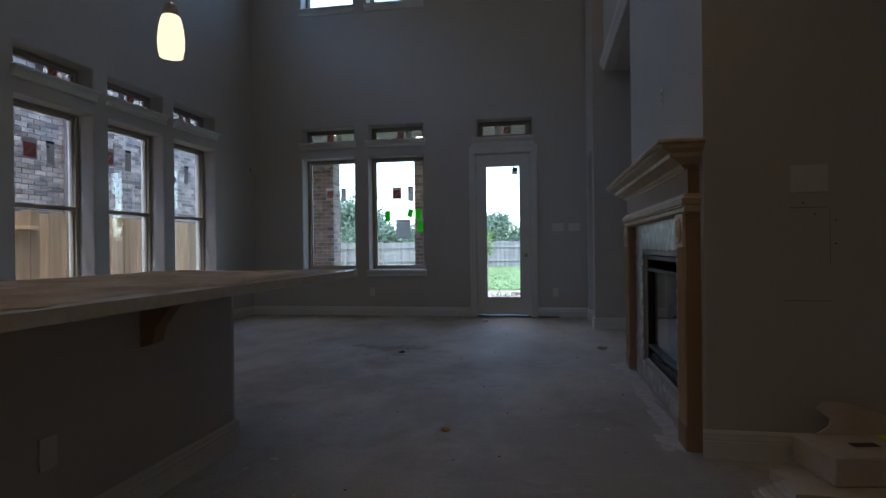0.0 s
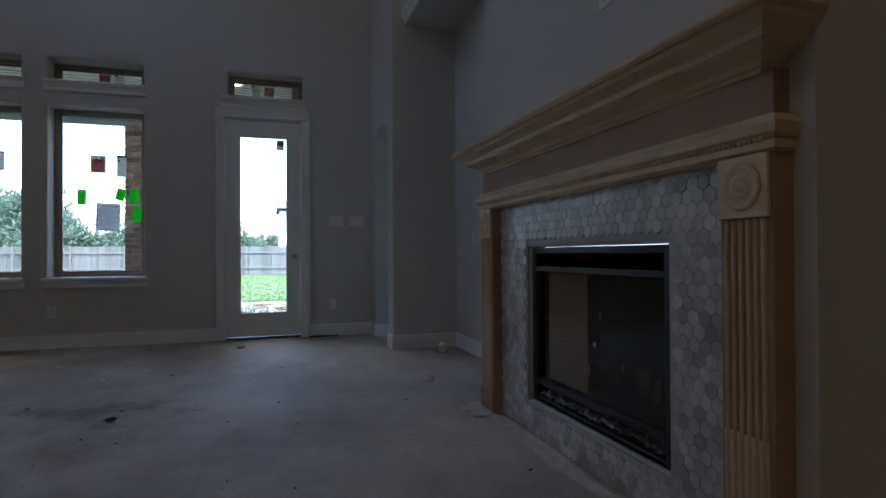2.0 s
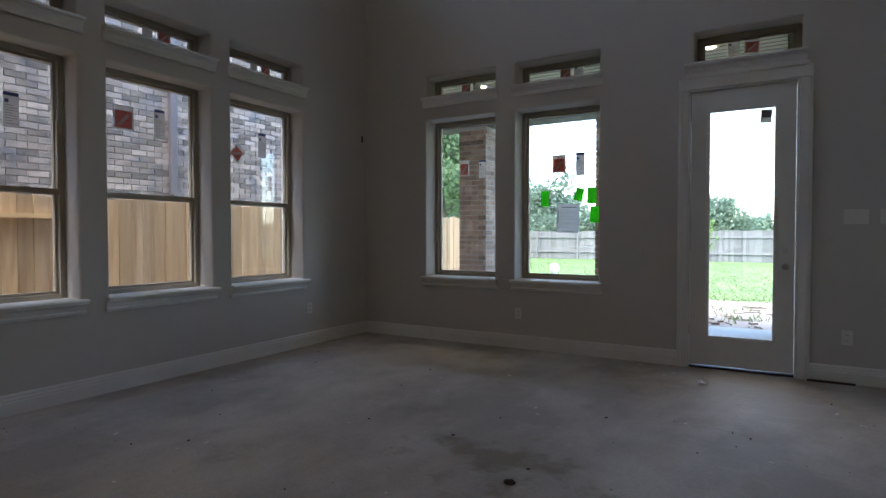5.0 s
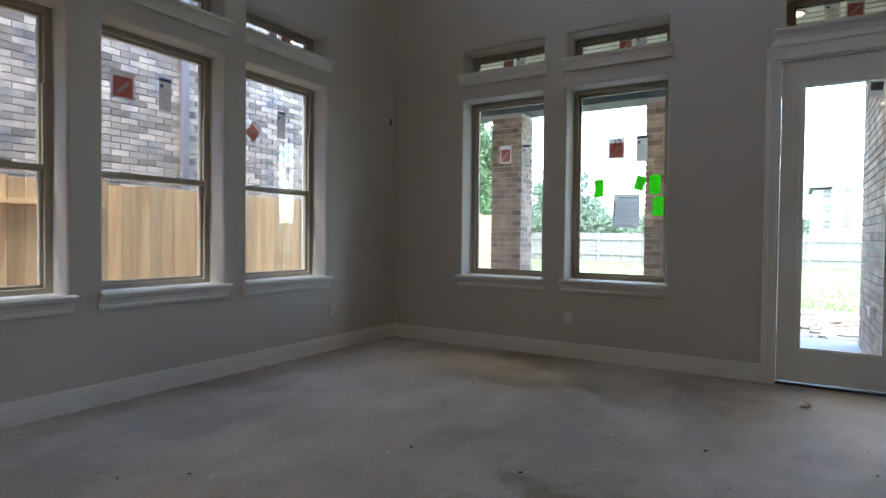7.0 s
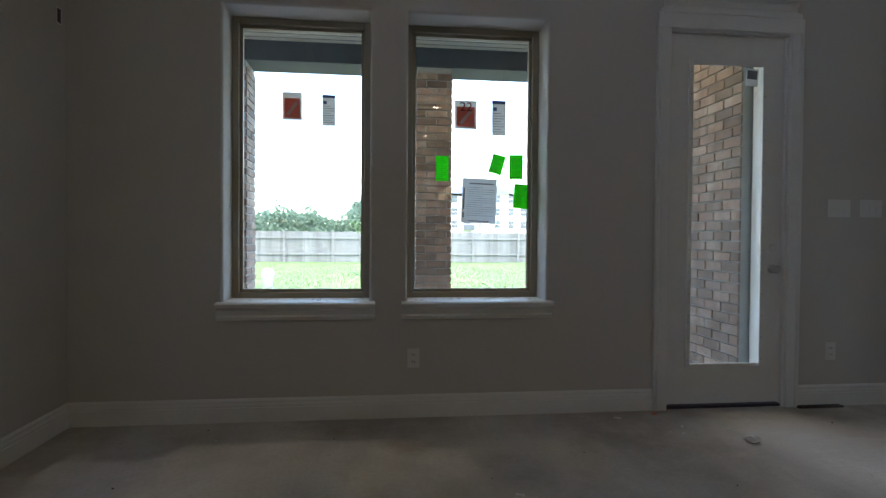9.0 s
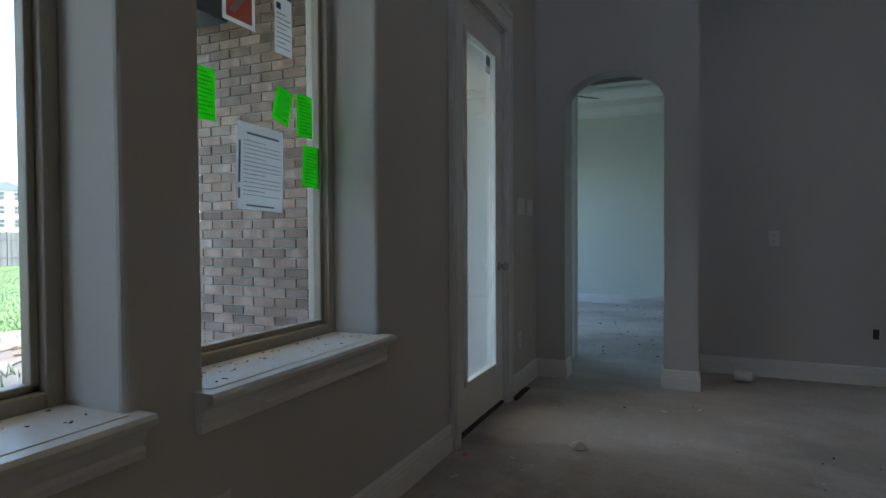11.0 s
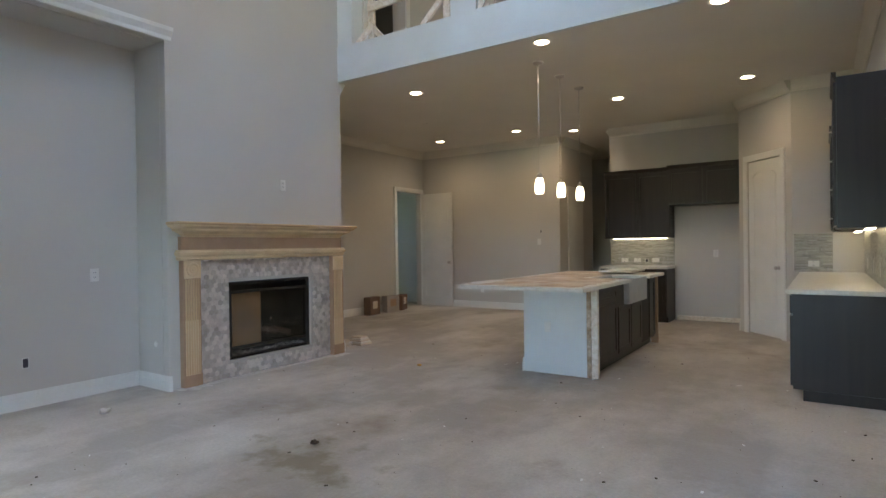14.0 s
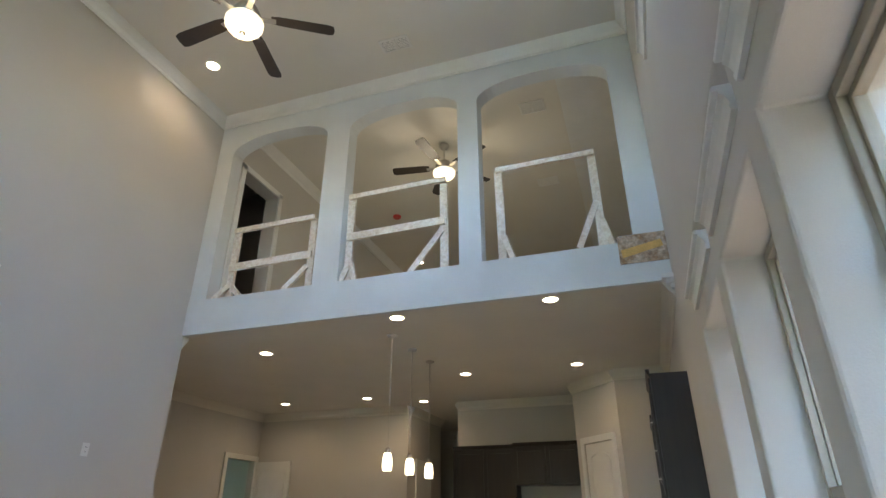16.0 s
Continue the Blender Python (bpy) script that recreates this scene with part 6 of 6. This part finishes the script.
for z in (0.35, 1.55):
    part("rail", box(-5.345, -5.285, 0.3, 7.0, z, z + 0.05), wood("cedar_rail", (0.60, 0.42, 0.22), (0.44, 0.27, 0.12), grain=(1, 0.07, 1), scale=14, rough=0.75), fence)
back = thing("grey_fence", "weathered grey board fence at the end of the lawn", "fence", (0, 36, GZ))
verts, faces = [], []
rnd = random.Random(8)
for i in range(900):
    x, h, o = -45 + i * 0.141, 1.62 + rnd.uniform(-0.02, 0.02), rnd.uniform(0, 0.02)
    k = len(verts)
    y = 0.0 + max(0.0, x - 8) * 0.32
    verts += [(x + a, y + o + b, c) for a in (0, 0.136) for b in (0, 0.02) for c in (0.02, h)]
    faces += [tuple(k + q for q in fc) for fc in ((0, 1, 3, 2), (4, 6, 7, 5), (0, 4, 5, 1), (2, 3, 7, 6), (1, 5, 7, 3), (0, 2, 6, 4))]
me = bpy.data.meshes.new("board_field")
me.from_pydata(verts, [], faces)
me.materials.append(GREYWOOD)
ob = new("board_field", me)
ob.parent = back
ob["kind"] = "stuff"
for i in range(50):
    x = -44 + i * 2.5
    part("post", box(x, x + 0.1, -0.1 + max(0, x - 8) * 0.32, -0.02 + max(0, x - 8) * 0.32, 0, 1.66), GREYWOOD, back)
for z in (0.4, 1.25):
    bm = boxes((-45, 8, -0.05, -0.005, z, z + 0.09))
    prism(bm, [(8, -0.05, z), (82, 23.63, z), (82, 23.68, z), (8, 0.0, z)], (0, 0, 0.09))
    part("rail", bm, GREYWOOD, back)


# ---- trees ----
def tree(name, label, at, height, spread, leaves, seed, mat, leaf=0.16, low=0.25):
    """A tapered trunk with limbs and a ragged crown of single leaves in clumps."""
    rnd = random.Random(seed)
    t = thing(name, label, "tree", at)
    bm = bmesh.new()
    top = Vector((rnd.uniform(-0.3, 0.3), rnd.uniform(-0.3, 0.3), height * 0.75))
    rod(bm, (0, 0, 0), top * 0.5, height * 0.026, height * 0.018, 8)
    rod(bm, top * 0.5, top, height * 0.018, height * 0.006, 7)
    tips = [top]
    for i in range(11):
        s = top * rnd.uniform(low, 0.95)
        a = rnd.uniform(0, 2 * math.pi)
        e = s + Vector((math.cos(a) * spread * rnd.uniform(0.4, 1), math.sin(a) * spread * rnd.uniform(0.4, 1), height * rnd.uniform(0.05, 0.26)))
        rod(bm, s, e, height * 0.009, height * 0.003, 5)
        tips += [e, s.lerp(e, 0.6)]
    part("trunk", bm, BARK, t)
    verts, faces = [], []
    clumps = [(p + Vector([rnd.gauss(0, spread * 0.16) for _ in range(3)]), spread * rnd.uniform(0.18, 0.36)) for p in tips for _ in range(2)]
    for i in range(leaves):
        c, r = rnd.choice(clumps)
        p = c + Vector([rnd.gauss(0, r * 0.55) for _ in range(3)])
        u = Vector([rnd.gauss(0, 1) for _ in range(3)]).normalized() * leaf
        v = Vector([rnd.gauss(0, 1) for _ in range(3)]).normalized() * leaf * 0.6
        k = len(verts)
        verts += [p - u, p + v, p + u, p - v]
        faces.append((k, k + 1, k + 2, k + 3))
    me = bpy.data.meshes.new("crown")
    me.from_pydata([tuple(q) for q in verts], [], faces)
    me.materials.append(mat)
    crown = new("crown", me)
    crown.parent = t
    return t


rnd = random.Random(21)
for i in range(15):
    x = -50 + i * 3.3 + rnd.uniform(-1.2, 1.2)
    tree("woodland_tree", "leafy green tree behind the far fence", (x, 44 + rnd.uniform(-3, 5), GZ), rnd.uniform(4.6, 6.2) * (0.62 if x > -12 else 1.0), 2.6, 7000, 100 + i, LEAF_HAZED, 0.15, 0.08)
for i in range(3):
    tree("fence_tree", "tall leafy tree beyond the side fence", (-11.5 - i * 2.6, 25 + i * 4.5, GZ), 8.5, 2.8, 9000, 200 + i, LEAF, 0.12)
tree("sapling", "small young tree with sparse pale leaves on the lawn", (-1.6, 25.0, GZ), 2.6, 0.7, 1500, 301, BLADE, 0.06)
tree("sapling", "small young tree with sparse pale leaves on the lawn", (9.0, 33.5, GZ), 3.2, 0.8, 700, 302, LEAF, 0.08)
rnd = random.Random(31)
verts, faces = [], []
for i in range(16000):
    x = rnd.uniform(-160, 170)
    h = 2.6 + 1.6 * noise.noise(Vector((x * 0.06, 0, 0))) + 0.8 * noise.noise(Vector((x * 0.3, 5, 0)))
    if x < 0:
        h += 0.8
    p = Vector((x, 160 + rnd.uniform(-4, 6), GZ + max(0.2, h * 2.0 * rnd.random() ** 0.6)))
    u = Vector([rnd.gauss(0, 1) for _ in range(3)]).normalized() * 0.9
    v = Vector([rnd.gauss(0, 1) for _ in range(3)]).normalized() * 0.6
    k = len(verts)
    verts += [tuple(p - u), tuple(p + v), tuple(p + u), tuple(p - v)]
    faces.append((k, k + 1, k + 2, k + 3))
# horizon woods share the leaf colour with haze mixed in
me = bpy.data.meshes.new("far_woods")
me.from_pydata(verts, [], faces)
me.materials.append(LEAF_HAZED)
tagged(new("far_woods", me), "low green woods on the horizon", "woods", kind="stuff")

# ---- apartment building ----
apt = thing("apartment_building", "cream four-storey apartment building with grey roof far beyond the lawn", "building", (0, 110, GZ))
bm = boxes((3, 34, 0, 16, 0, 9.2), (38, 82, 8, 24, 0, 9.6))
for x in (8, 20, 31, 44, 56, 68, 79):
    boxm(bm, x - 2.6, x + 2.6, -1.2 + (8 if x > 36 else 0), 0.1 + (8 if x > 36 else 0), 0, 9.6)
part("wall", bm, STUCCO, apt)
bm = bmesh.new()
for x0, x1, y0 in ((2.5, 34.5, -1), (37.5, 82.5, 7)):
    prism(bm, [(x0, y0, 9.6), (x0, y0 + 18, 9.6), (x0, y0 + 9, 11.8)], (x1 - x0, 0, 0))
for x in (8, 20, 31, 44, 56, 68, 79):
    y = -1.6 + (8 if x > 36 else 0)
    prism(bm, [(x - 3, y, 9.6), (x + 3, y, 9.6), (x, y, 11.2)], (0, 8, 0))
part("roof", bm, ROOF, apt, "grey hipped shingle roof")
for x0, x1, y in ((4.2, 34, 0), (39, 81.5, 8)):
    n = int((x1 - x0) / 2.6)
    for i in range(n):
        x = x0 + i * 2.6
        front = any(abs(x - c) < 2.4 for c in (8, 20, 31, 44, 56, 68, 79))
        yy = y - 1.2 if front else y
        for s in range(4):
            z = 0.9 + s * 2.35
            w = part("window", box(x, x + 1.1, yy - 0.06, yy - 0.004, z, z + 1.35), WINDARK, apt)
            part("frame", boxes((x - 0.08, x, yy - 0.09, yy - 0.004, z - 0.08, z + 1.43), (x + 1.1, x + 1.18, yy - 0.09, yy - 0.004, z - 0.08, z + 1.43), (x, x + 1.1, yy - 0.09, yy - 0.004, z + 0.64, z + 0.70)), STUCCO, w)
            if not front and i % 3 == 1:
                part("balcony", boxes((x - 0.5, x + 1.6, yy - 1.0, yy - 0.01, z - 0.35, z - 0.25), (x - 0.5, x + 1.6, yy - 1.02, yy - 0.98, z - 0.25, z + 0.6)), WINDARK, apt, "dark railed balcony")

# ---- neighbouring house ----
NX = -6.30
house = thing("neighbour_house", "grey brick neighbouring house behind the cedar fence", "house", (0, 0, 0))
part("wall", box(NX - 0.3, NX - 0.012, -6, 12.2, GZ, 5.9), MORTAR, house, "grey mortar bed of the brick wall")
bm = prism(bmesh.new(), [(NX + 0.45, -6.4, 5.85), (NX + 0.45, -6.4, 6.0), (NX - 4.5, -6.4, 8.4), (NX - 4.5, -6.4, 5.85)], (0, 19, 0))
part("roof", bm, ROOF, house, "grey shingle roof with eaves")
part("downspout", boxes((NX, NX + 0.07, 8.46, 8.56, GZ + 0.1, 5.85), bevel=0.012), surface("mauve_downspout", (0.13, 0.115, 0.125), rough=0.5, var=0.06), house, "dull mauve metal downspout")
wing = thing("house_wing", "brown-grey brick wing wall beside the porch", "wall", (0, 0, 0), kind="structure")
WX, WY = 1.03, 11.78
part("wall_core", boxes((WX + 0.012, 2.73, 9.46, WY - 0.012, GZ, 3.4), (2.73, 7.6, 11.61, WY - 0.012, GZ, 0.62), (2.73, 7.6, 11.61, WY - 0.012, 2.7, 3.4)), MORTAR, wing, "grey mortar bed")
part("hose_spigot", boxes((WX - 0.05, WX, 10.38, 10.46, 0.42, 0.52), bevel=0.008), PLASTIC, wing, "small white outdoor box")
struct("roof_wing", box(1.0, 8.0, 9.45, 12.2, 3.42, 3.6), ROOF, "low grey roof over the wing", "roof")
part("core", boxes((-3.84, -3.71, 9.10, 9.45, GZ, 3.0)), MORTAR, wing)


def bricks(parent, axis, face, sgn, a0, a1, z0, z1, mats, near, seed, holes=(), depth=0.012, L=0.205, H=0.066, J=0.011):
    """Running-bond bricks on a plane; those within `near` (a0, a1, z0, z1) are parts of their own, up to 300, the rest one joined field."""
    rnd = random.Random(seed)
    shapes, verts, faces, made = {}, [], [], 0
    row = 0
    z = z0
    while z + H < z1:
        a = a0 - (0.5 * (L + J) if row % 2 else 0.0)
        while a < a1:
            p, q = max(a, a0), min(a + L, a1)
            a += L + J
            if q - p < 0.03:
                continue
            o = rnd.uniform(0.0, 0.003)
            single = made < 300 and near and near[0] < p and q < near[1] and near[2] < z < near[3]
            lo, hi = sorted((face - sgn * depth, face + sgn * o))
            if single:
                key = (round(q - p, 3), round(o, 3))
                if key not in shapes:
                    w, d = (q - p) / 2, depth + o
                    bm = box(-0.0, d, -w, w, 0, H, 0.004) if axis == "x" else box(-w, w, 0.0, d, 0, H, 0.004)
                    me = bpy.data.meshes.new("brick")
                    bm.to_mesh(me); bm.free()
                    me.materials.append(mats[0])
                    shapes[key] = me
                b = new("brick", shapes[key])
                b.parent = parent
                b.location = (lo, (p + q) / 2, z) if axis == "x" else ((p + q) / 2, lo, z)
                made += 1
            else:
                k = len(verts)
                c = [(lo, hi), (p, q), (z, z + H)] if axis == "x" else [(p, q), (lo, hi), (z, z + H)]
                verts += [(x, y, w) for x in c[0] for y in c[1] for w in c[2]]
                faces += [tuple(k + t for t in fc) for fc in ((0, 1, 3, 2), (4, 6, 7, 5), (0, 4, 5, 1), (2, 3, 7, 6), (1, 5, 7, 3), (0, 2, 6, 4))]
        z += H + J
        row += 1
    if faces:
        me = bpy.data.meshes.new("brick_field")
        me.from_pydata(verts, [], faces)
        me.materials.append(mats[1])
        ob = new("brick_field", me)
        ob.parent = parent
        ob["kind"] = "stuff"


bricks(house, "x", NX, 1, -2.0, 12.2, 1.0, 5.85, (NBRICK_O, NBRICK_I), (6.6, 8.4, 1.5, 2.9), 1)
bricks(wing, "x", WX, -1, 9.46, WY, GZ, 3.05, (BRICK_O, BRICK_I), (9.5, 11.8, 0.7, 1.9), 2)
bricks(wing, "y", WY, 1, WX, 4.0, GZ, 3.3, (BRICK_O, BRICK_I), None, 3)
for x0, x1 in ((-3.34, -2.88), (-1.20, -0.83)):
    pil = thing("brick_pillar", "brown-grey brick porch pillar", "pillar", (0, 0, 0), group="porch pillars")
    y0, y1 = 11.42, 11.84
    part("core", box(x0 + 0.012, x1 - 0.012, y0 + 0.012, y1 - 0.012, -0.04, 2.86), MORTAR, pil, "grey mortar core")
    bricks(pil, "y", y0, -1, x0, x1, -0.04, 2.86, (BRICK_O, BRICK_I), (x0 - 1, x1 + 1, 0.6, 2.86), 4)
    bricks(pil, "y", y1, 1, x0, x1, -0.04, 2.86, (BRICK_O, BRICK_I), None, 5)
    bricks(pil, "x", x0, -1, y0 + 0.012, y1 - 0.012, -0.04, 2.86, (BRICK_O, BRICK_I), (y0 - 1, y1 + 1, 0.6, 2.86), 6)
    bricks(pil, "x", x1, 1, y0 + 0.012, y1 - 0.012, -0.04, 2.86, (BRICK_O, BRICK_I), (y0 - 1, y1 + 1, 0.6, 2.86), 7)

# ---- hexagon tiles ----
R = 0.0290
hex_me = []
for k in range(3):
    bm = bmesh.new()
    prism(bm, [(0, (R - 0.0012) * math.cos(math.pi / 6 + math.pi / 3 * i), (R - 0.0012) * math.sin(math.pi / 6 + math.pi / 3 * i)) for i in range(6)], (-0.0055 - 0.0006 * k, 0, 0))
    bmesh.ops.recalc_face_normals(bm, faces=bm.faces)
    me = bpy.data.meshes.new("tile")
    bm.to_mesh(me); bm.free()
    me.materials.append(TILE_O)
    hex_me.append(me)
rnd = random.Random(2)
dx, dz = R * math.sqrt(3), R * 1.5
made, verts, faces, row, z = 0, [], [], 0, 0.034
while z < 1.21:
    y = 3.77 + (dx / 2 if row % 2 else 0)
    while y < 5.485:
        outside = not (4.015 < y < 5.175 and 0.14 < z < 1.0)
        if outside:
            if made < 300 and (z > 1.0 or y < 4.0):
                t = new("tile", rnd.choice(hex_me))
                t.parent = surround
                t.location = (XF - 0.012, y, z)
                made += 1
            else:
                k, d = len(verts), XF - 0.018 - rnd.uniform(0, 0.0012)
                for x in (XF - 0.012, d):
                    verts += [(x, y + (R - 0.0012) * math.cos(math.pi / 6 + math.pi / 3 * i), z + (R - 0.0012) * math.sin(math.pi / 6 + math.pi / 3 * i)) for i in range(6)]
                faces.append(tuple(k + 6 + i for i in range(6)))
                faces += [(k + i, k + (i + 1) % 6, k + 6 + (i + 1) % 6, k + 6 + i) for i in range(6)]
        y += dx
    z += dz
    row += 1
me = bpy.data.meshes.new("tile_field")
me.from_pydata(verts, [], faces)
me.materials.append(TILE_I)
ob = new("tile_field", me)
ob.parent = surround
ob["kind"] = "stuff"
